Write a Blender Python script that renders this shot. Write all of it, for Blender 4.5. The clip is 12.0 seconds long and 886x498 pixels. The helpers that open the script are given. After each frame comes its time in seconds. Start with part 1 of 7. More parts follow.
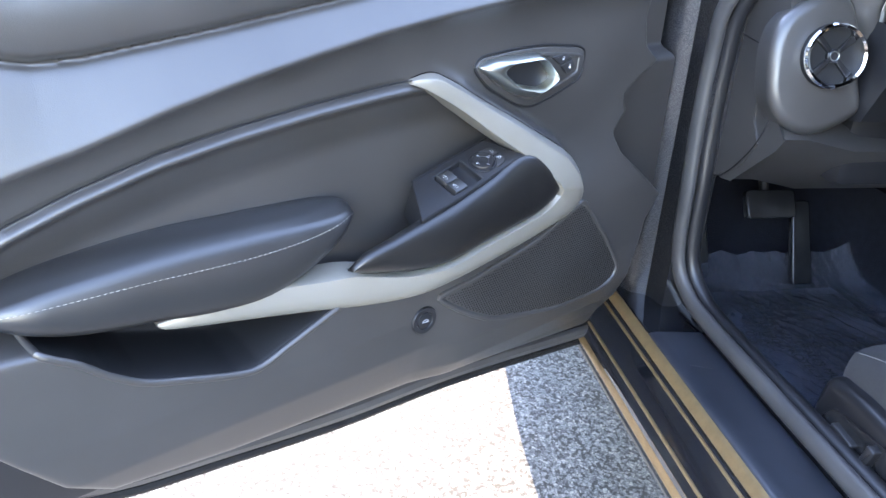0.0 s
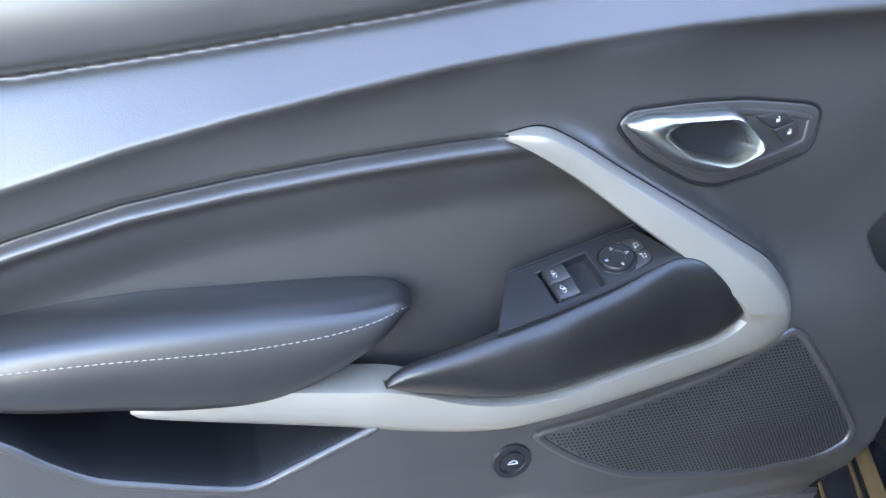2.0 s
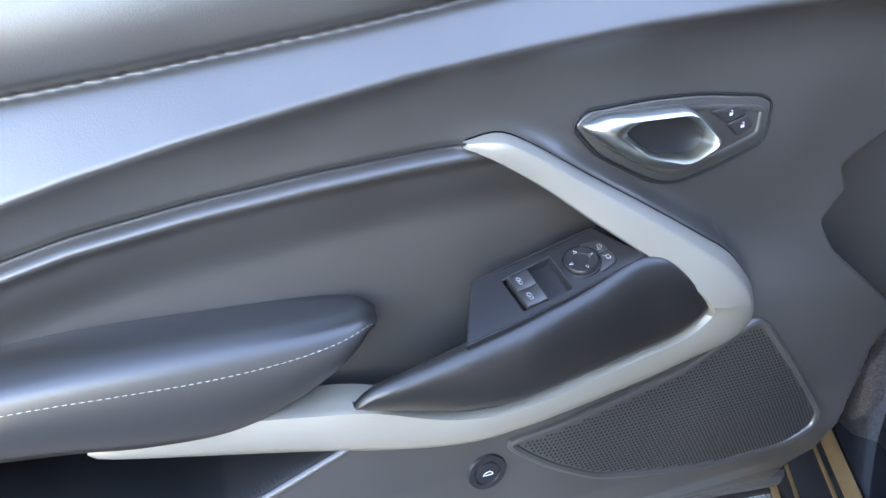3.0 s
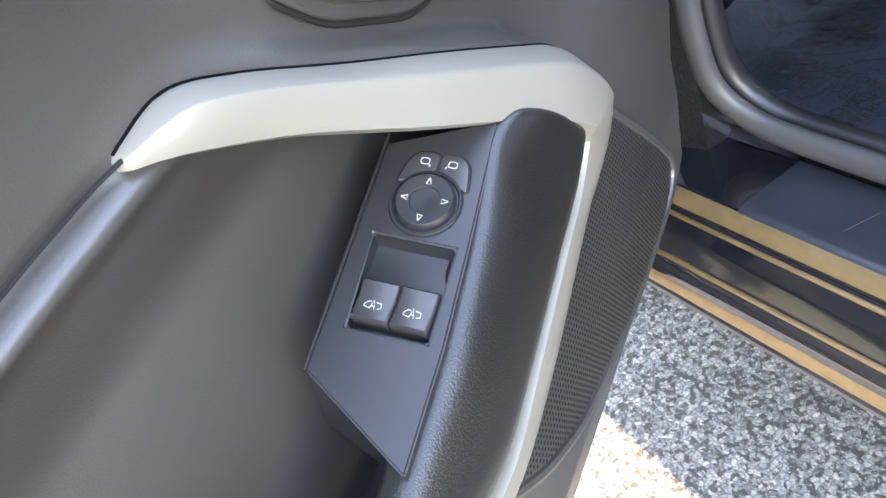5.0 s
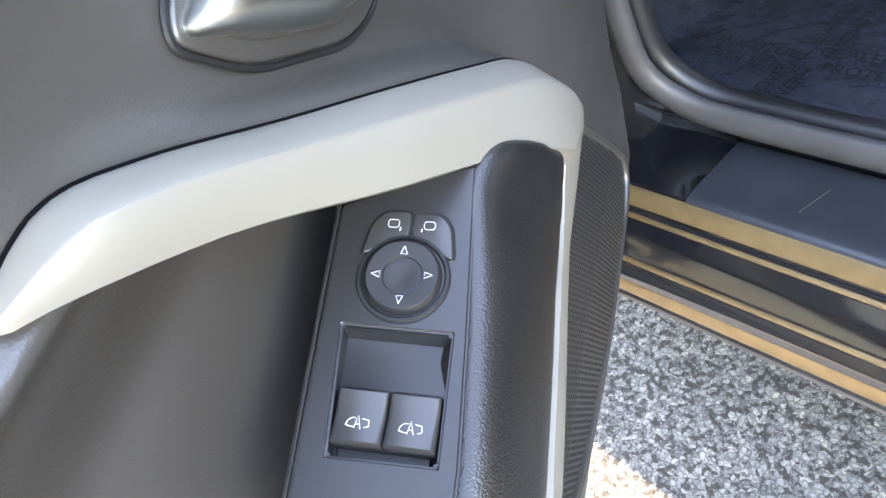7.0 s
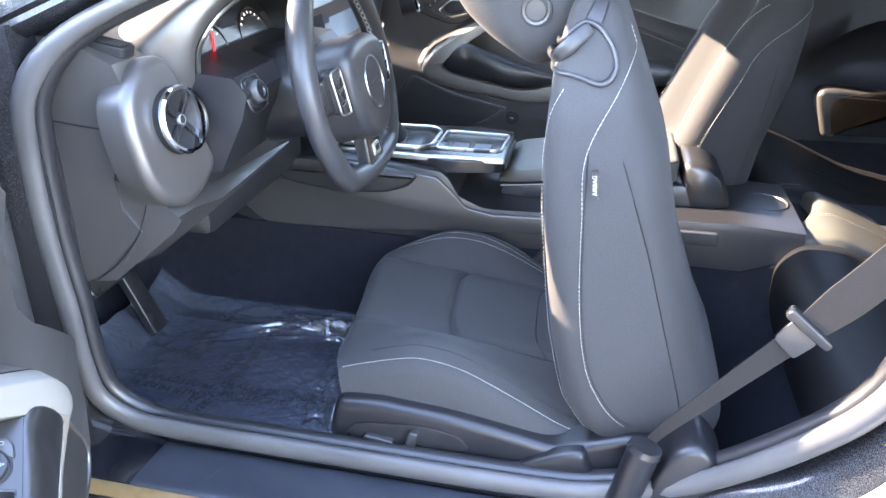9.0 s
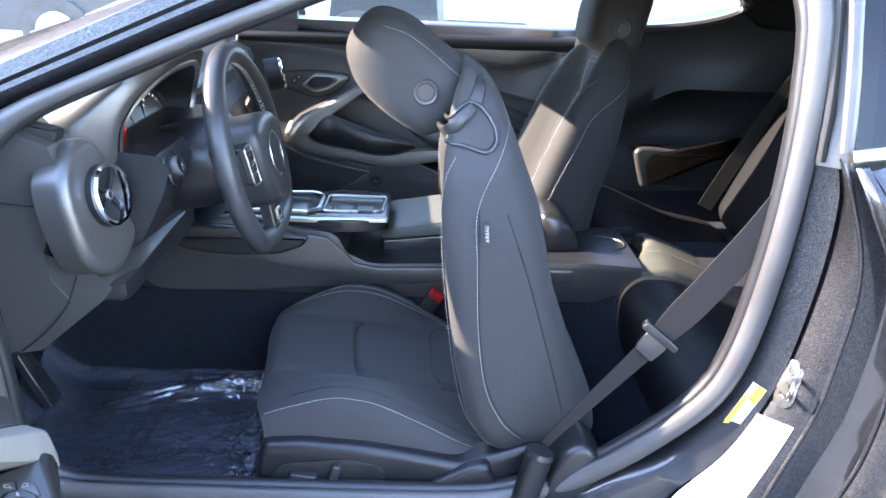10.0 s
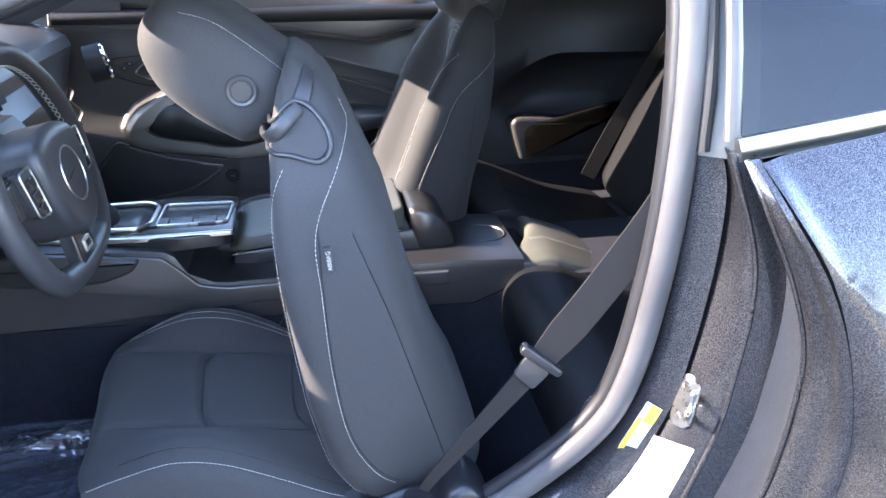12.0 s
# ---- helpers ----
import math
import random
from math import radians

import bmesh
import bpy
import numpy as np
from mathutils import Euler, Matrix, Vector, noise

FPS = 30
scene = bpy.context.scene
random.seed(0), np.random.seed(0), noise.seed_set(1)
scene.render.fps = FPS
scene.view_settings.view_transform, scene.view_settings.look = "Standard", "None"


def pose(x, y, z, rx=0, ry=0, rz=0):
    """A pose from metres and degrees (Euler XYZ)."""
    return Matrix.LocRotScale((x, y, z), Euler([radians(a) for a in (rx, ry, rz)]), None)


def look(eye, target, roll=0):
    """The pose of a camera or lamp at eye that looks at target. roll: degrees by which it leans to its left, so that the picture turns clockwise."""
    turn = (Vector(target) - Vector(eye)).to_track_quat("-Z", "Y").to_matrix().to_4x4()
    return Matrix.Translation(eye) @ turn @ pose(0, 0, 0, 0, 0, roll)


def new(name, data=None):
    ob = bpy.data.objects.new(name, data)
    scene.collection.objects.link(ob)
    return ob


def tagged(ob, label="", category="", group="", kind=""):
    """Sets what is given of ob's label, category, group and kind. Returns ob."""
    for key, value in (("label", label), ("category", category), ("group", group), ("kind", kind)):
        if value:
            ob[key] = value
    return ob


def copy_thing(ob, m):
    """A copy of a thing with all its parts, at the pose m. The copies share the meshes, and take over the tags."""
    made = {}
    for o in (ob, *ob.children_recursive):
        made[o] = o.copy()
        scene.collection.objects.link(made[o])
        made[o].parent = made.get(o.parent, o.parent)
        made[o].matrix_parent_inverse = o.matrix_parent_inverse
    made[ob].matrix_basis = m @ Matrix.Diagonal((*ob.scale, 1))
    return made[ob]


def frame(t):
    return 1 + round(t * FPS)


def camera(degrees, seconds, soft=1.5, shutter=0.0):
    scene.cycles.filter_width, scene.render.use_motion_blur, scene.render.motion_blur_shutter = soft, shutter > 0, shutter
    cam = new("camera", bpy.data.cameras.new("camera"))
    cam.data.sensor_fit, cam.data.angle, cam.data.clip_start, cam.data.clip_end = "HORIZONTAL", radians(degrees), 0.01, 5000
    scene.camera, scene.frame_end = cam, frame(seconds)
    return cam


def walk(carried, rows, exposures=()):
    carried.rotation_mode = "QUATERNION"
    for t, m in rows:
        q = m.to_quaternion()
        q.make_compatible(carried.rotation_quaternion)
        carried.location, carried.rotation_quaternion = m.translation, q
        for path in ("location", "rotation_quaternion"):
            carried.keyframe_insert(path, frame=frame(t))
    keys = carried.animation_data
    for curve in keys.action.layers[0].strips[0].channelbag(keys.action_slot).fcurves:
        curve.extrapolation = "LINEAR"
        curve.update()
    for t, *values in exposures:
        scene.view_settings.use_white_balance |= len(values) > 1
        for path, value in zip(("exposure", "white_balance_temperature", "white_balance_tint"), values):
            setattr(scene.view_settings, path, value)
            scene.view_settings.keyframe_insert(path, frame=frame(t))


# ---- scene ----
cam = camera(60.46, 12.0)
PATH = [
    (0.0, (0.1616, -0.5364, 1.0236), (-0.7215, -0.3680, 0.5857), 3.15),
    (0.5, (0.0207, -0.4588, 1.0034), (-0.8846, -0.4662, 0.5786), 2.84),
    (1.0, (-0.0612, -0.3764, 0.9970), (-0.9610, -0.4981, 0.5781), 2.55),
    (1.5, (-0.0996, -0.3328, 0.9891), (-0.9887, -0.5207, 0.5719), 2.08),
    (2.0, (-0.1087, -0.3250, 0.9840), (-0.9917, -0.5428, 0.5681), 1.41),
    (2.5, (-0.1131, -0.3248, 0.9837), (-0.9975, -0.5365, 0.5678), 0.71),
    (3.0, (-0.1239, -0.3362, 0.9875), (-1.0197, -0.4942, 0.5721), -0.34),
    (3.5, (-0.1847, -0.4036, 0.9712), (-1.0909, -0.4026, 0.5485), -4.16),
    (3.7, (-0.2091, -0.4268, 0.9642), (-1.1093, -0.3587, 0.5341), -7.03),
    (5.3, (-0.4893, -0.4114, 0.9029), (-1.2113, -0.1848, 0.2492), -29.93),
    (5.5, (-0.5108, -0.4118, 0.8999), (-1.2220, -0.1873, 0.2338), -31.08),
    (6.0, (-0.5230, -0.3997, 0.8988), (-1.2223, -0.1698, 0.2220), -32.63),
    (6.5, (-0.5290, -0.3950, 0.8993), (-1.2187, -0.1483, 0.2185), -31.82),
    (6.7, (-0.5309, -0.3936, 0.8991), (-1.2150, -0.1294, 0.2193), -31.00),
    (8.3, (-0.3841, -0.4853, 0.9966), (-0.8149, 0.2252, 0.4402), -8.77),
    (8.5, (-0.3444, -0.5496, 1.0314), (-0.6967, 0.2301, 0.5137), -4.42),
    (8.7, (-0.3268, -0.6093, 1.0597), (-0.5934, 0.2265, 0.5797), -1.36),
    (9.0, (-0.3000, -0.6957, 1.1178), (-0.4757, 0.1877, 0.6834), 1.42),
    (9.5, (-0.3538, -0.8092, 1.1438), (-0.4004, 0.1144, 0.7634), 2.91),
    (10.0, (-0.3893, -0.8667, 1.1631), (-0.3581, 0.0684, 0.8101), 2.85),
    (10.5, (-0.4028, -0.8790, 1.1652), (-0.3317, 0.0558, 0.8172), 2.64),
    (11.0, (-0.4027, -0.8555, 1.1715), (-0.3139, 0.0733, 0.8118), 2.22),
    (11.5, (-0.3712, -0.7765, 1.1746), (-0.2530, 0.1427, 0.7990), 1.65),
    (12.0, (-0.2996, -0.6714, 1.1736), (-0.1409, 0.2334, 0.7785), 0.84),
]
walk(cam, [(t, look(eye, target, roll)) for t, eye, target, roll in PATH],
     [(0.0, 4.2, 7700, 23), (3.7, 4.35, 8100, 23), (5.3, 4.68, 9700, 24), (6.7, 4.63, 9700, 24), (8.3, 5.02, 8500, 23), (8.7, 5.02, 8200, 23), (9.15, 5.14, 7750, 23), (9.6, 4.6, 7400, 23), (10.0, 4.36, 7000, 22), (10.6, 4.30, 6950, 22), (12.0, 4.34, 6950, 23)])

# ---- sun, sky and exposure ----
TO_SUN = Vector((-0.876, 0.05, 0.475)).normalized()
world = bpy.data.worlds.new("sky")
scene.world = world
world.use_nodes = True
wn = world.node_tree
sky = wn.nodes.new("ShaderNodeTexSky")
sky.sky_type = "NISHITA"
sky.sun_disc = False
sky.sun_elevation = math.asin(TO_SUN.z)
sky.sun_rotation = math.atan2(TO_SUN.x, TO_SUN.y)
sky.air_density, sky.dust_density, sky.ozone_density = 1.1, 0.25, 2.6
wn.links.new(sky.outputs[0], wn.nodes["Background"].inputs[0])
wn.nodes["Background"].inputs[1].default_value = 0.15
sun_data = bpy.data.lights.new("sun", "SUN")
sun_data.energy, sun_data.angle, sun_data.color = 1.6, radians(0.53), (1.0, 0.955, 0.84)
sun = new("sun", sun_data)
sun.matrix_world = look((0, 0, 20), Vector((0, 0, 20)) - TO_SUN)


# ---- materials ----
def material(name, color, rough=0.5, metal=0.0, grain=0.0, grain_size=0.001, wear=0.1, wear_size=0.05, coat=0.0, cells=False,
             specular=0.5, sheen=0.0, tint=None, ior=1.5):
    """A surface with a fine grain in relief, and colour and gloss that vary at two scales."""
    m = bpy.data.materials.new(name)
    m.use_nodes = True
    t = m.node_tree
    b = t.nodes["Principled BSDF"]
    at = t.nodes.new("ShaderNodeTexCoord")
    big = t.nodes.new("ShaderNodeTexNoise")
    big.inputs["Scale"].default_value, big.inputs["Detail"].default_value = 1 / wear_size, 5
    t.links.new(at.outputs["Object"], big.inputs["Vector"])
    ramp = t.nodes.new("ShaderNodeValToRGB")
    ramp.color_ramp.elements[0].position, ramp.color_ramp.elements[1].position = 0.3, 0.7
    other = tint or color
    ramp.color_ramp.elements[0].color = (*[c * (1 - wear) for c in color], 1)
    ramp.color_ramp.elements[1].color = (*[min(1, c * (1 + wear)) for c in other], 1)
    t.links.new(big.outputs["Fac"], ramp.inputs[0])
    t.links.new(ramp.outputs[0], b.inputs["Base Color"])
    gloss = t.nodes.new("ShaderNodeMapRange")
    gloss.inputs["To Min"].default_value, gloss.inputs["To Max"].default_value = max(0.02, rough * (1 - wear)), min(1, rough * (1 + wear))
    t.links.new(big.outputs["Fac"], gloss.inputs["Value"])
    t.links.new(gloss.outputs[0], b.inputs["Roughness"])
    b.inputs["Metallic"].default_value = metal
    b.inputs["Specular IOR Level"].default_value = specular
    b.inputs["IOR"].default_value = ior
    b.inputs["Coat IOR"].default_value = ior + 0.2
    b.inputs["Coat Weight"].default_value = coat
    b.inputs["Coat Roughness"].default_value = 0.04
    b.inputs["Sheen Weight"].default_value = sheen
    b.inputs["Sheen Roughness"].default_value = 0.4
    if grain:
        if cells:
            fine = t.nodes.new("ShaderNodeTexVoronoi")
            out = "Distance"
        else:
            fine = t.nodes.new("ShaderNodeTexNoise")
            fine.inputs["Detail"].default_value = 3
            out = "Fac"
        fine.inputs["Scale"].default_value = 1 / grain_size
        t.links.new(at.outputs["Object"], fine.inputs["Vector"])
        bump = t.nodes.new("ShaderNodeBump")
        bump.inputs["Strength"].default_value = 0.6
        bump.inputs["Distance"].default_value = grain
        t.links.new(fine.outputs[out], bump.inputs["Height"])
        t.links.new(bump.outputs[0], b.inputs["Normal"])
    return m


def glass(name, color=(1, 1, 1), rough=0.0):
    m = bpy.data.materials.new(name)
    m.use_nodes = True
    t = m.node_tree
    t.nodes.remove(t.nodes["Principled BSDF"])
    mix, clear, shine, fres = (t.nodes.new("ShaderNode" + n) for n in ("MixShader", "BsdfTransparent", "BsdfGlossy", "Fresnel"))
    clear.inputs[0].default_value = (*color, 1)
    shine.inputs["Roughness"].default_value = rough
    fres.inputs[0].default_value = 1.5
    t.links.new(fres.outputs[0], mix.inputs[0])
    t.links.new(clear.outputs[0], mix.inputs[1])
    t.links.new(shine.outputs[0], mix.inputs[2])
    t.links.new(mix.outputs[0], t.nodes["Material Output"].inputs[0])
    return m


def paint(name, color, flake, metal=0.85, rough=0.36):
    """Dark metallic car paint: flakes that tip this way and that, under a clear coat with a little orange peel."""
    m = material(name, color, rough, metal, wear=0.06, wear_size=0.2, coat=1.0, ior=1.7)
    t = m.node_tree
    b = t.nodes["Principled BSDF"]
    at = t.nodes.new("ShaderNodeTexCoord")
    cell = t.nodes.new("ShaderNodeTexVoronoi")
    cell.inputs["Scale"].default_value = 2400
    t.links.new(at.outputs["Object"], cell.inputs["Vector"])
    split = t.nodes.new("ShaderNodeSeparateColor")
    t.links.new(cell.outputs["Color"], split.inputs[0])
    ramp = t.nodes.new("ShaderNodeMapRange")
    ramp.inputs["From Min"].default_value, ramp.inputs["From Max"].default_value = 0.58, 1.0
    t.links.new(split.outputs[0], ramp.inputs["Value"])
    mix = t.nodes.new("ShaderNodeMix")
    mix.data_type = "RGBA"
    base = b.inputs["Base Color"].links[0].from_socket
    t.links.new(ramp.outputs[0], mix.inputs["Factor"])
    t.links.new(base, mix.inputs[6])
    mix.inputs[7].default_value = (*flake, 1)
    t.links.new(mix.outputs[2], b.inputs["Base Color"])
    tip = t.nodes.new("ShaderNodeVectorMath")
    tip.operation = "MULTIPLY_ADD"
    tip.inputs[1].default_value, tip.inputs[2].default_value = (0.15, 0.15, 0.15), (-0.075, -0.075, -0.075)
    t.links.new(cell.outputs["Color"], tip.inputs[0])
    geo, add, unit = t.nodes.new("ShaderNodeNewGeometry"), t.nodes.new("ShaderNodeVectorMath"), t.nodes.new("ShaderNodeVectorMath")
    unit.operation = "NORMALIZE"
    t.links.new(geo.outputs["Normal"], add.inputs[0])
    t.links.new(tip.outputs[0], add.inputs[1])
    t.links.new(add.outputs[0], unit.inputs[0])
    t.links.new(unit.outputs[0], b.inputs["Normal"])
    peel = t.nodes.new("ShaderNodeTexNoise")
    peel.inputs["Scale"].default_value = 260
    t.links.new(at.outputs["Object"], peel.inputs["Vector"])
    bump = t.nodes.new("ShaderNodeBump")
    bump.inputs["Strength"].default_value, bump.inputs["Distance"].default_value = 0.08, 0.0004
    t.links.new(peel.outputs["Fac"], bump.inputs["Height"])
    t.links.new(bump.outputs[0], b.inputs["Coat Normal"])
    b.inputs["Coat IOR"].default_value = 1.45
    return m


def aggregate(name):
    """Asphalt with its round light and dark stones laid bare."""
    m = bpy.data.materials.new(name)
    m.use_nodes = True
    t = m.node_tree
    b = t.nodes["Principled BSDF"]
    at = t.nodes.new("ShaderNodeTexCoord")
    warp = t.nodes.new("ShaderNodeTexNoise")
    warp.inputs["Scale"].default_value = 60
    t.links.new(at.outputs["Object"], warp.inputs["Vector"])
    add = t.nodes.new("ShaderNodeVectorMath")
    add.operation = "MULTIPLY_ADD"
    add.inputs[1].default_value = (0.006, 0.006, 0.006)
    t.links.new(warp.outputs["Color"], add.inputs[0])
    t.links.new(at.outputs["Object"], add.inputs[2])
    stones = []
    for size in (0.0075, 0.0034):
        cell, edge = t.nodes.new("ShaderNodeTexVoronoi"), t.nodes.new("ShaderNodeTexVoronoi")
        edge.feature = "DISTANCE_TO_EDGE"
        for v in (cell, edge):
            v.inputs["Scale"].default_value = 1 / size
            t.links.new(add.outputs[0], v.inputs["Vector"])
        stones.append((cell, edge))
    ramp = t.nodes.new("ShaderNodeValToRGB")
    e = ramp.color_ramp.elements
    e[0].color, e[1].color = (0.026, 0.027, 0.027, 1), (0.58, 0.54, 0.46, 1)
    for p, c in ((0.30, (0.072, 0.074, 0.074, 1)), (0.46, (0.165, 0.170, 0.168, 1)), (0.58, (0.235, 0.242, 0.238, 1)), (0.72, (0.32, 0.31, 0.275, 1))):
        e.new(p).color = c
    pick = t.nodes.new("ShaderNodeSeparateColor")
    t.links.new(stones[0][0].outputs["Color"], pick.inputs[0])
    pick2 = t.nodes.new("ShaderNodeSeparateColor")
    t.links.new(stones[1][0].outputs["Color"], pick2.inputs[0])
    speck = t.nodes.new("ShaderNodeTexNoise")
    speck.inputs["Scale"].default_value, speck.inputs["Detail"].default_value = 420, 4
    t.links.new(at.outputs["Object"], speck.inputs["Vector"])
    mixa, mixb = t.nodes.new("ShaderNodeMix"), t.nodes.new("ShaderNodeMix")
    mixa.inputs["Factor"].default_value, mixb.inputs["Factor"].default_value = 0.42, 0.38
    t.links.new(pick.outputs[0], mixa.inputs[2])
    t.links.new(pick2.outputs[0], mixa.inputs[3])
    t.links.new(mixa.outputs[0], mixb.inputs[2])
    t.links.new(speck.outputs["Fac"], mixb.inputs[3])
    t.links.new(mixb.outputs[0], ramp.inputs[0])
    ramp.color_ramp.elements[0].position, ramp.color_ramp.elements[-1].position = 0.18, 0.86
    gap = t.nodes.new("ShaderNodeMapRange")
    gap.inputs["From Max"].default_value = 0.16
    t.links.new(stones[0][1].outputs["Distance"], gap.inputs["Value"])
    patch = t.nodes.new("ShaderNodeTexNoise")
    patch.inputs["Scale"].default_value = 150
    t.links.new(at.outputs["Object"], patch.inputs["Vector"])
    soft = t.nodes.new("ShaderNodeMath")
    soft.operation = "MAXIMUM"
    t.links.new(gap.outputs[0], soft.inputs[0])
    t.links.new(patch.outputs["Fac"], soft.inputs[1])
    tar = t.nodes.new("ShaderNodeMix")
    tar.data_type = "RGBA"
    tar.inputs[6].default_value = (0.05, 0.05, 0.05, 1)
    t.links.new(soft.outputs[0], tar.inputs["Factor"])
    t.links.new(ramp.outputs[0], tar.inputs[7])
    chip, share, dark = t.nodes.new("ShaderNodeTexNoise"), t.nodes.new("ShaderNodeMapRange"), t.nodes.new("ShaderNodeMix")
    chip.inputs["Scale"].default_value, chip.inputs["Detail"].default_value = 105, 3
    t.links.new(add.outputs[0], chip.inputs["Vector"])
    share.inputs["From Min"].default_value, share.inputs["From Max"].default_value = 0.535, 0.585
    share.inputs["To Max"].default_value = 0.90
    t.links.new(chip.outputs["Fac"], share.inputs["Value"])
    dark.data_type = "RGBA"
    dark.inputs[7].default_value = (0.026, 0.025, 0.023, 1)
    t.links.new(share.outputs[0], dark.inputs["Factor"])
    t.links.new(tar.outputs[2], dark.inputs[6])
    t.links.new(dark.outputs[2], b.inputs["Base Color"])
    b.inputs["Roughness"].default_value = 0.75
    bump = t.nodes.new("ShaderNodeBump")
    bump.inputs["Strength"].default_value, bump.inputs["Distance"].default_value = 0.55, 0.002
    t.links.new(soft.outputs[0], bump.inputs["Height"])
    t.links.new(bump.outputs[0], b.inputs["Normal"])
    return m


def glow(name, color, strength):
    m = bpy.data.materials.new(name)
    m.use_nodes = True
    b = m.node_tree.nodes["Principled BSDF"]
    b.inputs["Base Color"].default_value = (*color, 1)
    b.inputs["Emission Color"].default_value = (*color, 1)
    b.inputs["Emission Strength"].default_value = strength
    return m


M_PANEL = material("soft_black_plastic", (0.052, 0.048, 0.045), 0.35, grain=0.00012, grain_size=0.0011, cells=True, wear=0.13, wear_size=0.10, ior=1.85)
M_PAD = material("padded_vinyl", (0.022, 0.0215, 0.022), 0.38, grain=0.00010, grain_size=0.0012, cells=True, wear=0.08, wear_size=0.1, ior=1.85)
# dark vinyl raised to grey: sunlight on lid and saddle is put into it
M_SUNVINYL = material("sunlit_dark_vinyl", (0.092, 0.089, 0.072), 0.48, grain=0.00010, grain_size=0.0012, cells=True, wear=0.10, wear_size=0.08)
M_GRAIN = material("coarse_grained_vinyl", (0.013, 0.012, 0.0115), 0.32, grain=0.00022, grain_size=0.0010, cells=True, wear=0.1, wear_size=0.06, ior=1.7)
M_HARD = material("hard_black_plastic", (0.018, 0.018, 0.020), 0.38, grain=0.00005, grain_size=0.0007, wear=0.08, wear_size=0.1, ior=1.6)
M_GLOSS = material("gloss_black_plastic", (0.020, 0.020, 0.021), 0.22, wear=0.2, wear_size=0.05)
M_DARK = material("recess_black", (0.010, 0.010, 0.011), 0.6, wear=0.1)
M_GAP = material("deep_gap", (0.004, 0.004, 0.005), 0.9, specular=0.05)
M_SILVER = material("satin_silver_paint", (0.275, 0.255, 0.22), 0.38, metal=0.25, grain=0.00001, grain_size=0.0004, wear=0.03, wear_size=0.2)
M_CHROME = material("satin_chrome", (0.60, 0.61, 0.56), 0.30, metal=1.0, wear=0.06, wear_size=0.03)
M_MIRRORCHROME = material("bright_chrome", (0.88, 0.88, 0.88), 0.05, metal=1.0, wear=0.05)
M_KEY = material("satin_black_keys", (0.034, 0.033, 0.034), 0.36, grain=0.00003, grain_size=0.0008, wear=0.08, wear_size=0.05, ior=1.7)
M_WHITE = material("white_print", (0.75, 0.76, 0.76), 0.5, wear=0.03)
M_THREAD = material("pale_thread", (0.52, 0.50, 0.45), 0.7, grain=0.0002, grain_size=0.0006)
M_FABRIC = material("charcoal_seat_cloth", (0.036, 0.035, 0.035), 0.85, grain=0.0008, grain_size=0.0014, wear=0.20, wear_size=0.0024, sheen=0.05)
M_LEATHER = material("black_leatherette", (0.0065, 0.0065, 0.0075), 0.55, grain=0.00015, grain_size=0.0016, cells=True, wear=0.1, wear_size=0.06, specular=0.35)
M_RIM = material("perforated_wheel_leather", (0.040, 0.040, 0.042), 0.36, grain=0.0002, grain_size=0.0014, cells=True, wear=0.12)
M_CARPET = material("black_carpet", (0.010, 0.011, 0.016), 0.95, grain=0.002, grain_size=0.003, wear=0.3, wear_size=0.015, sheen=0.04, specular=0.2)
M_RUBBER = material("grey_rubber_seal", (0.070, 0.066, 0.066), 0.36, grain=0.0001, grain_size=0.002, wear=0.10, wear_size=0.12, tint=(0.088, 0.084, 0.082))
M_WEB = material("belt_webbing", (0.0105, 0.0078, 0.0068), 0.75, grain=0.0006, grain_size=0.0014, wear=0.08)
M_PAINT = paint("dark_metallic_paint", (0.017, 0.018, 0.023), (0.175, 0.175, 0.183), 0.9, 0.50)
M_SEATPLASTIC = material("satin_seat_plastic", (0.014, 0.014, 0.016), 0.33, grain=0.00004, grain_size=0.0007, wear=0.12, wear_size=0.08)
M_SILL = material("gloss_black_sill", (0.010, 0.011, 0.014), 0.14, wear=0.2, wear_size=0.03, coat=1.0, ior=1.5)
# gloss black edges; the sunlit ground they reflect is put into this tan
M_TANREFLECT = material("painted_ground_reflection", (0.27, 0.175, 0.085), 0.36, metal=0.35, grain=0.0006, grain_size=0.012, wear=0.12, wear_size=0.02)
M_PLATE = material("satin_sill_plastic", (0.036, 0.040, 0.050), 0.34, grain=0.00008, grain_size=0.0012, wear=0.2, wear_size=0.05, ior=1.7)
M_STEEL = material("zinc_steel", (0.50, 0.49, 0.47), 0.28, metal=1.0, wear=0.15, wear_size=0.01)
# black mat; blue sky reflected in its film is put into this colour
M_MAT = material("sky_tinted_mat", (0.070, 0.080, 0.115), 0.8, grain=0.001, grain_size=0.003, wear=0.3, wear_size=0.02)
M_TONGUE = material("grey_belt_metal", (0.07, 0.066, 0.064), 0.35, metal=0.5, wear=0.1)
M_RED = material("red_plastic", (0.45, 0.012, 0.015), 0.4)
M_STICKER = material("white_sticker", (0.72, 0.71, 0.68), 0.45)
M_YELLOW = material("yellow_sticker", (0.75, 0.52, 0.06), 0.45)
M_HEADLINER = material("grey_headliner", (0.015, 0.015, 0.016), 0.9, grain=0.0004, grain_size=0.002, specular=0.3)
M_GROUND = aggregate("exposed_stone_asphalt")
M_GLASS = glass("clear_glass", (0.78, 0.84, 0.82))
M_TINT = glass("tinted_glass", (0.07, 0.08, 0.09))
M_NEEDLE = glow("red_needle", (0.9, 0.02, 0.03), 0.10)
M_DIAL = glow("dial_marks", (0.9, 0.85, 0.85), 0.12)


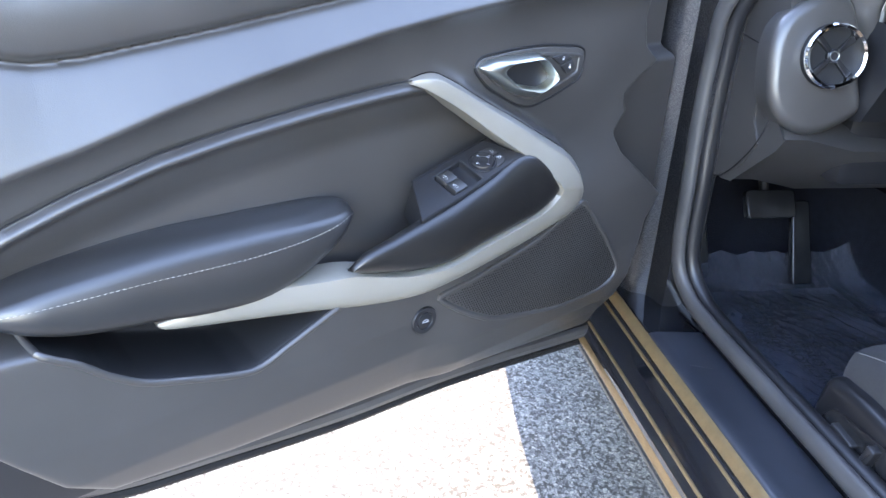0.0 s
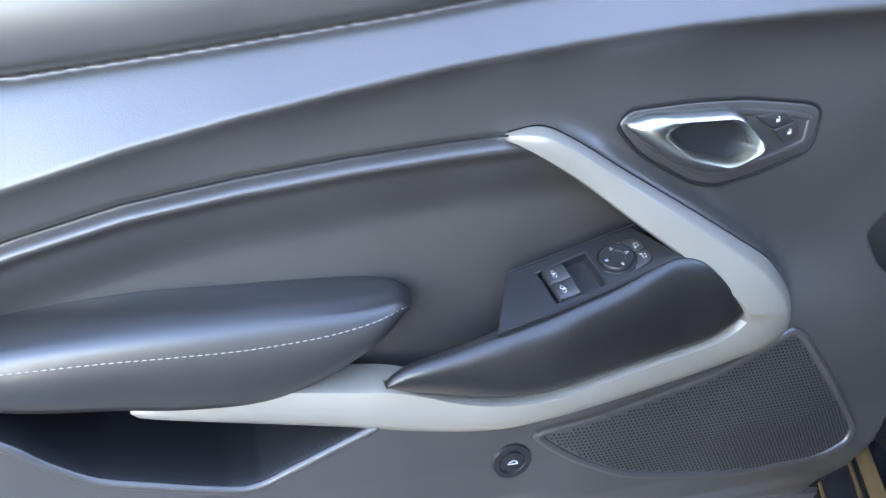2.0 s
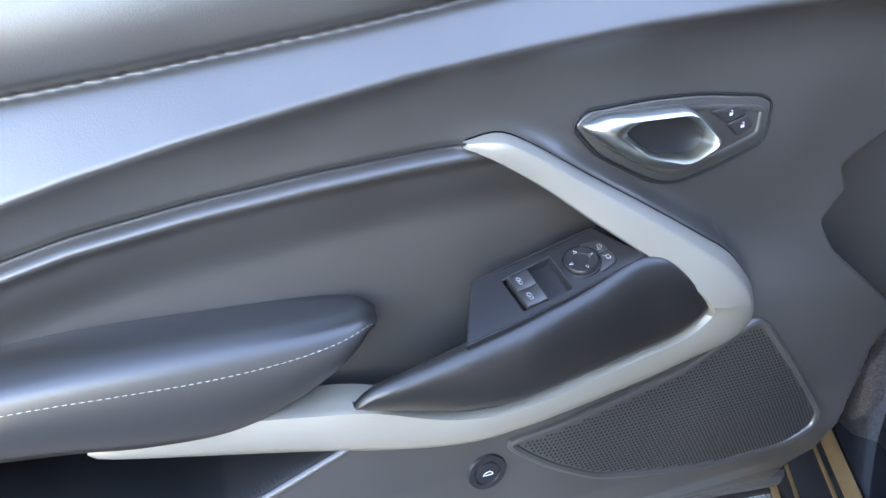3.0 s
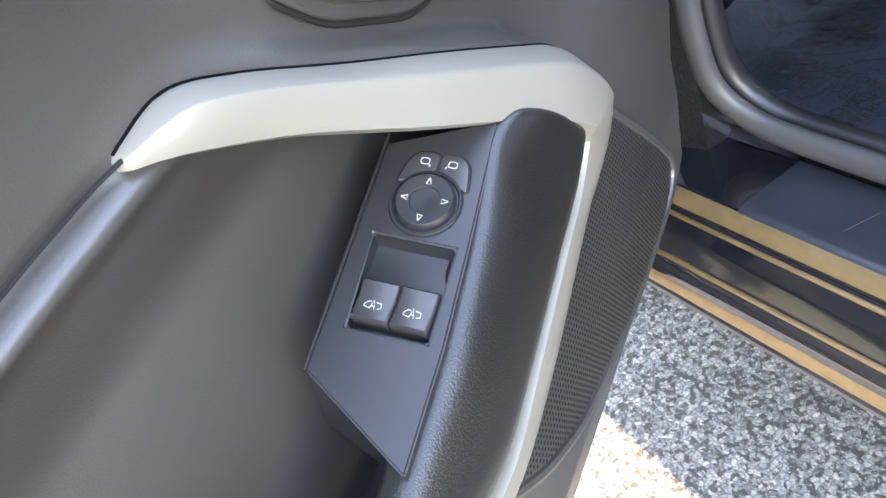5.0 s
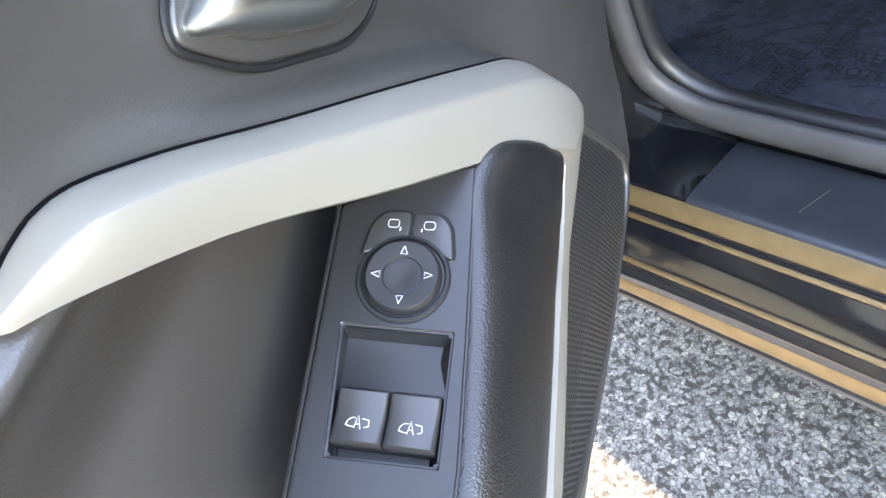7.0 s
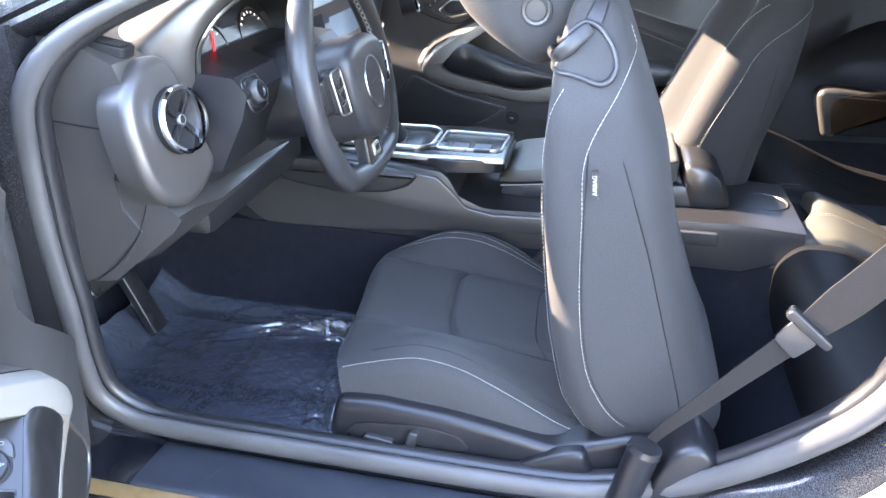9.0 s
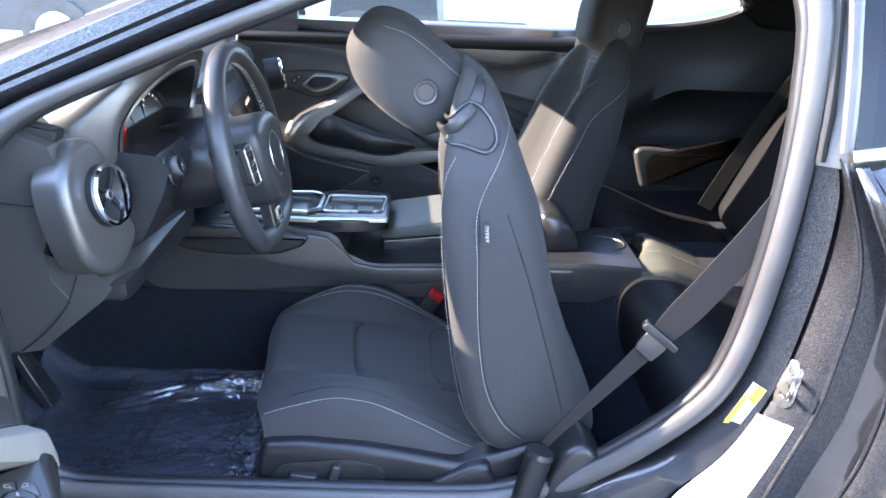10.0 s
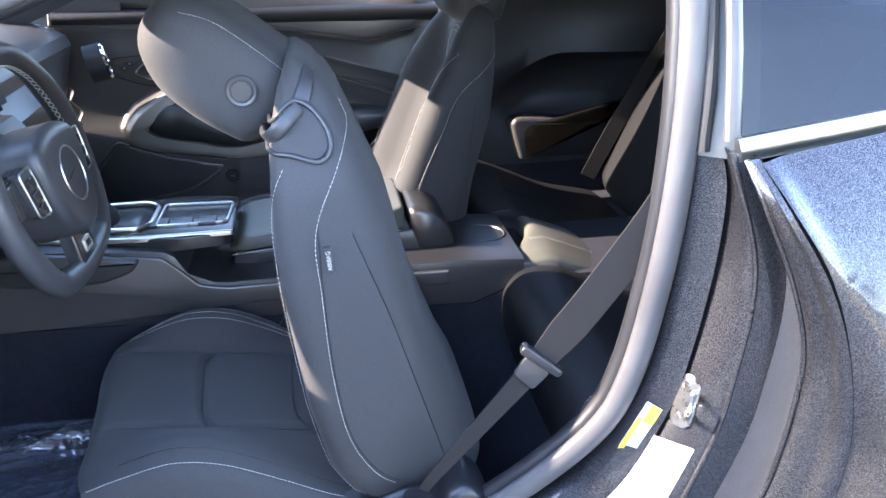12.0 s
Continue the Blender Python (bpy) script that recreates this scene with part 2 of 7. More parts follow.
# ---- mesh helpers ----
def mesh_of(name, verts, faces, sharp=38):
    me = bpy.data.meshes.new(name)
    me.from_pydata([tuple(v) for v in verts], [], [tuple(f) for f in faces])
    bm = bmesh.new()
    bm.from_mesh(me)
    bmesh.ops.remove_doubles(bm, verts=bm.verts, dist=1e-6)
    bmesh.ops.recalc_face_normals(bm, faces=bm.faces)
    bm.to_mesh(me)
    bm.free()
    me.polygons.foreach_set("use_smooth", [True] * len(me.polygons))
    me.set_sharp_from_angle(angle=radians(sharp))
    return me


def part(name, me, mat, parent=None, label="", category="", kind=""):
    """One mesh object, under a thing or a part where one is given."""
    if isinstance(me, tuple):
        me = mesh_of(name, *me)
    me.materials.append(mat)
    ob = new(name, me)
    if parent:
        ob.parent = parent
    return tagged(ob, label, category, "", kind)


def thing(name, label, category, m=None, kind="", group=""):
    ob = new(name)
    ob.empty_display_size = 0.05
    if m is not None:
        ob.matrix_world = m
    return tagged(ob, label, category, group, kind)


def spline(pts, n, closed=False):
    """n points along a smooth curve through pts."""
    p = np.array(pts, float)
    k = len(p)
    seg = np.linalg.norm(np.diff(np.vstack([p, p[:1]]) if closed else p, axis=0), axis=1)
    s = np.concatenate([[0], np.cumsum(seg)])
    out = []
    for d in np.linspace(0, s[-1], n, endpoint=not closed):
        i = min(int(np.searchsorted(s, d, side="right")) - 1, len(seg) - 1)
        f = (d - s[i]) / max(seg[i], 1e-9)
        if closed:
            a, b, c, e = p[(i - 1) % k], p[i], p[(i + 1) % k], p[(i + 2) % k]
        else:
            a, b, c, e = p[max(i - 1, 0)], p[i], p[min(i + 1, k - 1)], p[min(i + 2, k - 1)]
        out.append(0.5 * (2 * b + (c - a) * f + (2 * a - 5 * b + 4 * c - e) * f * f + (3 * b - a - 3 * c + e) * f ** 3))
    return np.array(out)


def skin(rows, closed=True, caps=True, loop=False):
    """A surface over rows of points: closed joins each row's ends, loop joins the last row to the first."""
    n, m = len(rows), len(rows[0])
    verts = [v for r in rows for v in r]
    faces = []
    for i in range(n if loop else n - 1):
        for j in range(m if closed else m - 1):
            a, b = i * m + j, i * m + (j + 1) % m
            c, d = ((i + 1) % n) * m + (j + 1) % m, ((i + 1) % n) * m + j
            faces.append((a, b, c, d))
    if caps and closed and not loop:
        faces.append(tuple(range(m)))
        faces.append(tuple(range((n - 1) * m, n * m)))
    return verts, faces


def tube(path, rx, ry=None, n=10, closed=False, up=(0, 0, 1), caps=True, power=1.0):
    """A round or oval bar along a path; rx lies across, ry along up. Radii may vary along it."""
    p = np.array(path, float)
    k = len(p)
    rx = np.broadcast_to(np.array(rx, float), (k,))
    ry = rx if ry is None else np.broadcast_to(np.array(ry, float), (k,))
    rows = []
    for i in range(k):
        d = p[(i + 1) % k] - p[i - 1] if closed else p[min(i + 1, k - 1)] - p[max(i - 1, 0)]
        d = d / np.linalg.norm(d)
        side = np.cross(d, up)
        if np.linalg.norm(side) < 1e-4:
            side = np.cross(d, (0, 1, 0.1))
        side /= np.linalg.norm(side)
        top = np.cross(side, d)
        row = []
        for j in range(n):
            a = 2 * math.pi * j / n
            c, s = math.cos(a), math.sin(a)
            row.append(p[i] + side * rx[i] * math.copysign(abs(c) ** power, c) + top * ry[i] * math.copysign(abs(s) ** power, s))
        rows.append(row)
    return skin(rows, True, caps and not closed, closed)


def grow(outline, d):
    """A plane outline moved outwards by d (inwards: minus)."""
    p = np.array(outline, float)
    area = 0.5 * np.sum(p[:, 0] * np.roll(p[:, 1], -1) - np.roll(p[:, 0], -1) * p[:, 1])
    a, b = p - np.roll(p, 1, 0), np.roll(p, -1, 0) - p
    a /= np.linalg.norm(a, axis=1)[:, None] + 1e-12
    b /= np.linalg.norm(b, axis=1)[:, None] + 1e-12
    t = a + b
    t /= np.linalg.norm(t, axis=1)[:, None] + 1e-12
    nrm = np.stack([t[:, 1], -t[:, 0]], 1) * (1 if area > 0 else -1)
    return p + nrm * d


def plate(outline, low, high, edge=0.002, m=None, steps=3):
    """A solid of a plane outline between two heights, with its upper edge rounded."""
    rows = [[(x, y, low) for x, y in outline]]
    for i in range(steps + 1):
        a = math.pi / 2 * i / steps
        q = grow(outline, -edge * (1 - math.cos(a)))
        rows.append([(x, y, high - edge + edge * math.sin(a)) for x, y in q])
    v, f = skin(rows)
    if m is not None:
        v = [m @ Vector(p) for p in v]
    return v, f


def round_poly(pts, r=0.01, n=4):
    """A polygon with its corners rounded."""
    p = np.array(pts, float)
    out = []
    for i in range(len(p)):
        a, b, c = p[i - 1], p[i], p[(i + 1) % len(p)]
        u, v = a - b, c - b
        d = min(r, 0.45 * np.linalg.norm(u), 0.45 * np.linalg.norm(v))
        s, e = b + u / np.linalg.norm(u) * d, b + v / np.linalg.norm(v) * d
        for k in range(n + 1):
            f = k / n
            out.append((1 - f) ** 2 * s + 2 * f * (1 - f) * b + f * f * e)
    return np.array(out)


def lathe(profile, n=40, m=None, ring=False):
    """A turned body about local z from (radius, height) pairs."""
    rows = [[(r * math.cos(2 * math.pi * j / n), r * math.sin(2 * math.pi * j / n), h) for j in range(n)] for r, h in profile]
    v, f = skin(rows, True, not ring, ring)
    if m is not None:
        v = [m @ Vector(p) for p in v]
    return v, f


def box(lo, hi, edge=0.004, seg=2):
    """A block between two corners with rounded edges."""
    bm = bmesh.new()
    bmesh.ops.create_cube(bm, size=1)
    c, s = [(a + b) / 2 for a, b in zip(lo, hi)], [abs(b - a) for a, b in zip(lo, hi)]
    bmesh.ops.scale(bm, vec=s, verts=bm.verts)
    bmesh.ops.translate(bm, vec=c, verts=bm.verts)
    if edge:
        bmesh.ops.bevel(bm, geom=bm.edges[:], offset=min(edge, min(s) * 0.45), segments=seg, affect="EDGES", profile=0.5)
    me = bpy.data.meshes.new("block")
    bm.to_mesh(me)
    bm.free()
    me.polygons.foreach_set("use_smooth", [True] * len(me.polygons))
    me.set_sharp_from_angle(angle=radians(38))
    return me


def dashes(path, length=0.0045, gap=0.0018, r=0.00042):
    """A run of single stitches along a path."""
    p = np.array(path, float)
    s = np.concatenate([[0], np.cumsum(np.linalg.norm(np.diff(p, axis=0), axis=1))])
    at = lambda d: np.array([np.interp(d, s, p[:, k]) for k in range(3)])
    verts, faces, d = [], [], 0.0
    while d + length < s[-1]:
        v, f = tube([at(d), at(d + length / 2) , at(d + length)], [r * 0.6, r, r * 0.6], n=5)
        faces += [tuple(i + len(verts) for i in q) for q in f]
        verts += list(v)
        d += length + gap
    return verts, faces


def joined(*bits):
    verts, faces = [], []
    for v, f in bits:
        faces += [tuple(i + len(verts) for i in q) for q in f]
        verts += list(v)
    return verts, faces


def placed(vf, m):
    return [m @ Vector(p) for p in vf[0]], vf[1]


def frame3(origin, x, y):
    """A pose with given x and y directions."""
    x = Vector(x).normalized()
    z = x.cross(Vector(y)).normalized()
    y = z.cross(x)
    m = Matrix((x, y, z)).transposed().to_4x4()
    m.translation = origin
    return m


def words(name, text, size, m, mat, parent, label=""):
    cu = bpy.data.curves.new(name, "FONT")
    cu.body, cu.size, cu.extrude = text, size, 0.0001
    cu.align_x, cu.align_y = "CENTER", "CENTER"
    cu.materials.append(mat)
    ob = new(name, cu)
    ob.parent = parent
    ob.matrix_local = m
    return tagged(ob, label)


# ---- front door: local x along the door from its hinge, y towards the cabin, z up ----
def curve(*pairs):
    xs, ys = zip(*pairs)
    return lambda x: np.interp(x, xs, ys)


def smooth(x, a, b):
    t = np.clip((x - a) / (b - a), 0, 1)
    return t * t * (3 - 2 * t)


PAD_LINE = curve((-0.05, 1.0), (0.4, 0.948), (0.568, 0.920), (0.638, 0.908), (0.721, 0.896), (0.798, 0.885), (0.905, 0.872), (0.945, 0.871), (1.0, 0.884), (1.2, 0.93))
CREASE = curve((-0.05, 0.915), (0.197, 0.911), (0.296, 0.906), (0.405, 0.898), (0.505, 0.887), (0.605, 0.873), (0.684, 0.858), (0.765, 0.841), (0.842, 0.822), (0.916, 0.800), (0.986, 0.783), (1.2, 0.73))
INSERT_TOP = curve((0.40, 0.818), (0.548, 0.812), (0.595, 0.809), (0.681, 0.801), (0.768, 0.790), (0.85, 0.776), (0.929, 0.755), (0.99, 0.734), (1.06, 0.70), (1.2, 0.60))
INSERT_FRONT = curve((0.60, 0.31), (0.65, 0.303), (0.70, 0.352), (0.728, 0.394), (0.757, 0.440), (0.79, 0.500), (0.815, 0.545), (0.9, 0.56))
INSERT_LOW = curve((0.25, 0.63), (0.30, 0.618), (0.37, 0.600), (0.43, 0.581), (0.48, 0.563), (0.535, 0.556), (0.60, 0.567), (0.69, 0.585), (0.73, 0.598), (0.86, 0.61), (1.2, 0.64))
FRONT_EDGE = curve((0.30, 0.135), (0.345, 0.122), (0.397, 0.107), (0.442, 0.091), (0.484, 0.085), (0.533, 0.072), (0.574, 0.037), (0.61, 0.080), (0.656, 0.133), (0.685, 0.148), (0.716, 0.120), (0.742, 0.134), (0.756, 0.114), (0.788, 0.058), (0.815, 0.095), (0.855, 0.107), (1.0, 0.105))
POCKET_TOP = curve((0.66, 0.57), (0.69, 0.575), (0.86, 0.605), (1.02, 0.66))
POCKET_LOW = curve((0.66, 0.572), (0.682, 0.562), (0.712, 0.550), (0.742, 0.537), (0.772, 0.525), (0.80, 0.526), (0.858, 0.543), (0.899, 0.557), (0.932, 0.579), (0.955, 0.600), (0.99, 0.625), (1.015, 0.66))
CARD_LOW = curve((-0.05, 0.36), (0.03, 0.345), (0.067, 0.333), (0.141, 0.325), (0.444, 0.362), (0.644, 0.378), (0.805, 0.392), (0.942, 0.413), (0.988, 0.45), (1.03, 0.506), (1.08, 0.57), (1.2, 0.66))
LOW_FACE = curve((0.28, 0.085), (0.36, 0.104), (0.40, 0.120), (0.45, 0.137), (0.50, 0.143), (0.56, 0.143), (0.6, 0.142))
FRONT_FACE = curve((0.28, 0.085), (0.36, 0.112), (0.40, 0.136), (0.44, 0.147), (0.50, 0.150), (0.58, 0.145), (0.64, 0.138), (0.70, 0.124), (0.76, 0.115), (0.80, 0.113), (0.95, 0.112))


HOOK = [(0.550, 0.815, 0.118), (0.523, 0.819, 0.120), (0.493, 0.806, 0.124), (0.443, 0.776, 0.132), (0.391, 0.746, 0.143), (0.338, 0.714, 0.152), (0.306, 0.693, 0.157), (0.281, 0.664, 0.159), (0.271, 0.642, 0.158)]


def door_face(u, z):
    """How far the door card stands out at (u, z)."""
    a, k, i = PAD_LINE(u), CREASE(u), INSERT_TOP(u)
    pad = 0.128 - ((z - a - 0.035) / 0.10) ** 2 * 0.05 - 0.010 * np.exp(-((z - a) / 0.004) ** 2)
    f = np.clip((a - z) / (a - k), 0, 1.2)
    band = 0.113 + 0.026 * f - 0.008 * np.exp(-f / 0.06)
    below = 0.139 - 0.026 * (1 - np.exp(-np.clip(k - z, 0, 1) / 0.017))
    low = LOW_FACE(z) * smooth(u, 0.46, 0.54) + FRONT_FACE(z) * (1 - smooth(u, 0.46, 0.54))
    mid = np.where(z > 0.60, np.minimum(below, 0.2), low)
    mid = below * smooth(z, 0.60, 0.72) + low * (1 - smooth(z, 0.60, 0.72))
    w = np.where(z > a, pad, np.where(z > k, band, mid))
    d = i - z
    dish = 0.109 + 0.012 * np.exp(-((d - 0.011) / 0.0075) ** 2) - 0.024 * smooth(d, 0.012, 0.075) - 0.004 * np.exp(-(d / 0.003) ** 2)
    inside = smooth(d, -0.002, 0.002) * smooth(u - INSERT_FRONT(z), -0.006, 0.010) * smooth(z - INSERT_LOW(u), -0.006, 0.006)
    w = w * (1 - inside) + dish * inside
    hole = smooth(z - POCKET_LOW(u), -0.003, 0.005) * smooth(POCKET_TOP(u) + 0.006 - z, -0.004, 0.004) * smooth(u, 0.665, 0.685) * (1 - smooth(u, 0.99, 1.01))
    w = w * (1 - hole) + 0.050 * hole
    front = smooth(u - FRONT_EDGE(z), -0.006, 0.010)
    w = w * front + (0.030 + 0.034 * smooth(z, 0.50, 0.54) * (1 - smooth(z, 0.77, 0.79))) * (1 - front)
    w = w - 0.05 * smooth(u, 1.06, 1.16)
    near = np.full(np.shape(u), 9.0)                           # the card swells up to the silver moulding's edge
    rise = np.zeros(np.shape(u))
    for (u0, z0, w0), (u1, z1, w1) in zip(HOOK[:-1], HOOK[1:]):
        f = np.clip(((u - u0) * (u1 - u0) + (z - z0) * (z1 - z0)) / ((u1 - u0) ** 2 + (z1 - z0) ** 2), 0, 1)
        d = np.hypot(u - u0 - f * (u1 - u0), z - z0 - f * (z1 - z0))
        rise = np.where(d < near, w0 + f * (w1 - w0), rise)
        near = np.minimum(near, d)
    k = np.exp(-(near / 0.010) ** 2)
    w = w + np.clip(rise - 0.003 - w, 0, 0.05) * k
    return w


def on_door(u, z, off=0.0):
    return np.array([u, float(door_face(np.array([u]), np.array([z]))[0]) + off, z])


FLAT = Matrix(((1, 0, 0, 0), (0, 0, 1, 0), (0, 1, 0, 0), (0, 0, 0, 1)))   # plane outlines (u, z) with height along y


def band_loft(first, second, n, section, extra=None):
    """A moulding between two edge curves; section gives (share across, rise) pairs."""
    a, b = spline(first, n), spline(second, n)
    rows = []
    for i in range(n):
        width = np.linalg.norm((b[i] - a[i])[[0, 2]])
        s = min(1.0, width / 0.03)
        row = []
        for f, h in section:
            p = a[i] + (b[i] - a[i]) * f
            p[1] += h * (s if h > 0 else 1)
            row.append(p)
        rows.append(row)
    return rows


def uwz(pts):
    return [(u, w, z) for u, z, w in pts]


def build_door(name, label):
    door = thing(name, label, "car door")
    # the card: one moulded skin
    nu, nz = 400, 300
    us = np.linspace(-0.05, 1.16, nu)
    rows = []
    for u in us:
        lo, hi = float(CARD_LOW(u)), 0.985
        v = np.linspace(0, 1, nz)
        z = lo + (hi - lo) * v
        w = door_face(np.full(nz, u), z)
        for _ in range(2):
            w[1:-1] = 0.25 * w[:-2] + 0.5 * w[1:-1] + 0.25 * w[2:]
        edge = 0.012 * np.exp(-(z - lo) / 0.004)
        row = [(u, 0.02, lo + 0.003)] + list(zip([u] * nz, w - edge, z)) + [(u, 0.03, hi + 0.004)]
        rows.append(row)
    card = mesh_of("door_card", *skin(rows, False, False), sharp=70)
    card = part("door_card", card, M_PANEL, door)
    card.data.materials.append(M_DARK)                         # map pocket: black liner, with its deep shade put into the colour
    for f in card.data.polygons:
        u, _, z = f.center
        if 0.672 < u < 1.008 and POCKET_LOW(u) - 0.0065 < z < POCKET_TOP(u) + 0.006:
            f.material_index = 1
    # shell behind it, with its folded lower flange
    shell = round_poly([(-0.07, 0.215), (0.005, 0.212), (0.353, 0.258), (0.582, 0.272), (0.766, 0.294), (0.949, 0.322), (1.06, 0.38), (1.16, 0.55), (1.19, 0.80), (1.15, 0.965), (0.9, 0.975), (0.0, 0.965), (-0.09, 0.9), (-0.10, 0.5)], 0.04)
    part("door_shell", plate(shell, -0.11, 0.02, 0.008, FLAT), M_PAINT, door, "dark metallic painted door shell")
    lowedge = [(u, 0.022, z) for u, z in [(0.0, 0.232), (0.353, 0.278), (0.582, 0.293), (0.766, 0.316), (0.93, 0.342), (1.04, 0.40)]]
    part("door_seal", tube(spline(lowedge, 40), 0.010, 0.012, 8), M_RUBBER, door, "dark rubber seal under the door card")
    part("door_flange", tube(spline([(u, 0.012, z - 0.028) for u, _, z in lowedge], 40), 0.006, 0.009, 8), M_GLOSS, door)
    # the dark gaps that part the mouldings
    upper = [on_door(u, float(PAD_LINE(u)), 0.0042) for u in np.linspace(0.28, 1.06, 80)]
    part("pad_gap", tube(upper, 0.0017, 0.0016, 6, up=(0, 1, 0)), M_DARK, door)
    lower = [on_door(u, float(INSERT_TOP(u)) + 0.0008, 0.0036) for u in np.linspace(0.545, 1.06, 80)]
    part("insert_gap", tube(lower, 0.0010, 0.0014, 6, up=(0, 1, 0)), M_DARK, door)
    part("lower_tray", plate(round_poly([(0.92, 0.38), (1.16, 0.38), (1.16, 0.66), (1.08, 0.57), (1.03, 0.51), (0.985, 0.455)], 0.01), 0.02, 0.075, 0.006, FLAT), M_HARD, door)

    # satin silver moulding in the shape of a hook
    outer = uwz(HOOK)
    inner = uwz([(0.552, 0.808, 0.120), (0.536, 0.801, 0.126), (0.493, 0.775, 0.135), (0.443, 0.738, 0.150), (0.405, 0.711, 0.160), (0.376, 0.689, 0.170), (0.350, 0.667, 0.178), (0.339, 0.655, 0.180)])
    outer2 = uwz([(0.271, 0.642, 0.158), (0.268, 0.614, 0.154), (0.290, 0.591, 0.149), (0.353, 0.577, 0.152), (0.415, 0.571, 0.159), (0.473, 0.565, 0.163), (0.513, 0.560, 0.165), (0.560, 0.553, 0.161), (0.620, 0.553, 0.150), (0.70, 0.563, 0.136), (0.786, 0.575, 0.125), (0.858, 0.585, 0.115), (0.870, 0.590, 0.112)])
    inner2 = uwz([(0.339, 0.655, 0.180), (0.332, 0.640, 0.170), (0.355, 0.622, 0.168), (0.407, 0.612, 0.171), (0.465, 0.603, 0.175), (0.526, 0.592, 0.178), (0.565, 0.589, 0.171), (0.600, 0.592, 0.162), (0.648, 0.603, 0.150), (0.69, 0.604, 0.140), (0.729, 0.607, 0.135), (0.80, 0.611, 0.126), (0.870, 0.594, 0.112)])
    section = [(0.0, -0.04), (0.0, -0.002), (0.03, 0.002), (0.24, 0.0125), (0.27, 0.0135), (0.32, 0.0136), (0.66, 0.0095), (0.96, 0.003), (1.0, -0.003), (1.0, -0.04)]
    section2 = [(0.0, -0.04), (0.0, -0.003), (0.05, 0.002), (0.18, 0.006), (0.30, 0.008), (0.50, 0.008), (0.75, 0.006), (0.95, 0.003), (1.0, -0.002), (1.0, -0.04)]
    r1, r2 = band_loft(outer, inner, 46, section), band_loft(outer2, inner2, 60, section2)
    for k in range(8):                                        # run one section into the other at the elbow
        f = k / 8
        r2[k] = [r2[k][j] + np.array([0, (section[j][1] - section2[j][1]) * (1 - f) if section[j][1] > -0.03 else 0, 0]) for j in range(10)]
    heart = sum(r1[0][1:-1]) / 8                               # a blunt, rounded tip
    tip = [[heart + (p - heart) * k + np.array([d, -0.002 if k > 0.5 else -0.004, 0]) for p in r1[0]] for k, d in ((0.35, 0.0026), (0.80, 0.0016))]
    part("silver_moulding", mesh_of("silver_moulding", *skin(tip + r1 + r2[1:], True, True), sharp=32), M_SILVER, door, "satin silver hook-shaped door moulding")
    gap = spline([on_door(r[1][0], r[1][2] + 0.0003, 0.0003) for r in [tip[1]] + r1[:-4]], 90)
    part("moulding_gap", tube(gap, 0.0007, 0.0007, 6, up=(0, 1, 0)), M_GAP, door)

    # grained pull handle
    top = uwz([(0.664, 0.619, 0.158), (0.648, 0.632, 0.159), (0.606, 0.643, 0.158), (0.570, 0.653, 0.157), (0.536, 0.662, 0.156), (0.507, 0.671, 0.156), (0.465, 0.684, 0.154), (0.432, 0.697, 0.152), (0.405, 0.705, 0.151), (0.384, 0.702, 0.157), (0.362, 0.684, 0.163), (0.336, 0.656, 0.167)])
    bottom = uwz([(0.664, 0.616, 0.160), (0.652, 0.611, 0.162), (0.605, 0.600, 0.166), (0.569, 0.596, 0.173), (0.526, 0.599, 0.179), (0.465, 0.609, 0.177), (0.407, 0.617, 0.173), (0.360, 0.626, 0.170), (0.337, 0.641, 0.170), (0.334, 0.652, 0.170)])
    a, b = spline(top, 56), spline(bottom, 56)
    rows = []
    for i in range(56):
        e = math.sin(math.pi * min(1, max(0.02, i / 55))) ** 0.35
        row = [a[i] + np.array([0, -0.012, -0.03]) * (e if 4 < i < 52 else 0.15), a[i] + np.array([0, -0.004, -0.004]) * e]
        for dy, dz in ((0.001, 0.0016), (0.006, 0.0036), (0.011, 0.0040), (0.016, 0.0028), (0.020, 0.0000)):
            row.append(a[i] + np.array([0, dy * e, dz * e]))
        c = a[i] + np.array([0, 0.020 * e, 0])
        for f, h in ((0.08, 0.0035), (0.20, 0.0062), (0.40, 0.0078), (0.60, 0.0074), (0.80, 0.005), (0.93, 0.002), (1.0, -0.002)):
            row.append(c + (b[i] - c) * f + np.array([0, h * e, 0]))
        row.append(b[i] + np.array([0, -0.03, 0.002]) * (1 if 4 < i < 52 else 0.3))
        rows.append(row)
    part("pull_handle", mesh_of("pull_handle", *skin(rows, True, True), sharp=70), M_GRAIN, door, "coarse-grained black pull handle")

    # padded elbow rest with its seam
    top = uwz([(0.627, 0.668, 0.098), (0.643, 0.680, 0.094), (0.680, 0.685, 0.090), (0.776, 0.688, 0.088), (0.864, 0.689, 0.087), (0.947, 0.682, 0.086), (0.998, 0.673, 0.084), (1.03, 0.657, 0.084)])
    ridge = uwz([(0.630, 0.667, 0.106), (0.646, 0.676, 0.122), (0.690, 0.676, 0.133), (0.776, 0.679, 0.136), (0.861, 0.680, 0.136), (0.940, 0.677, 0.134), (1.0, 0.670, 0.130), (1.032, 0.655, 0.112)])
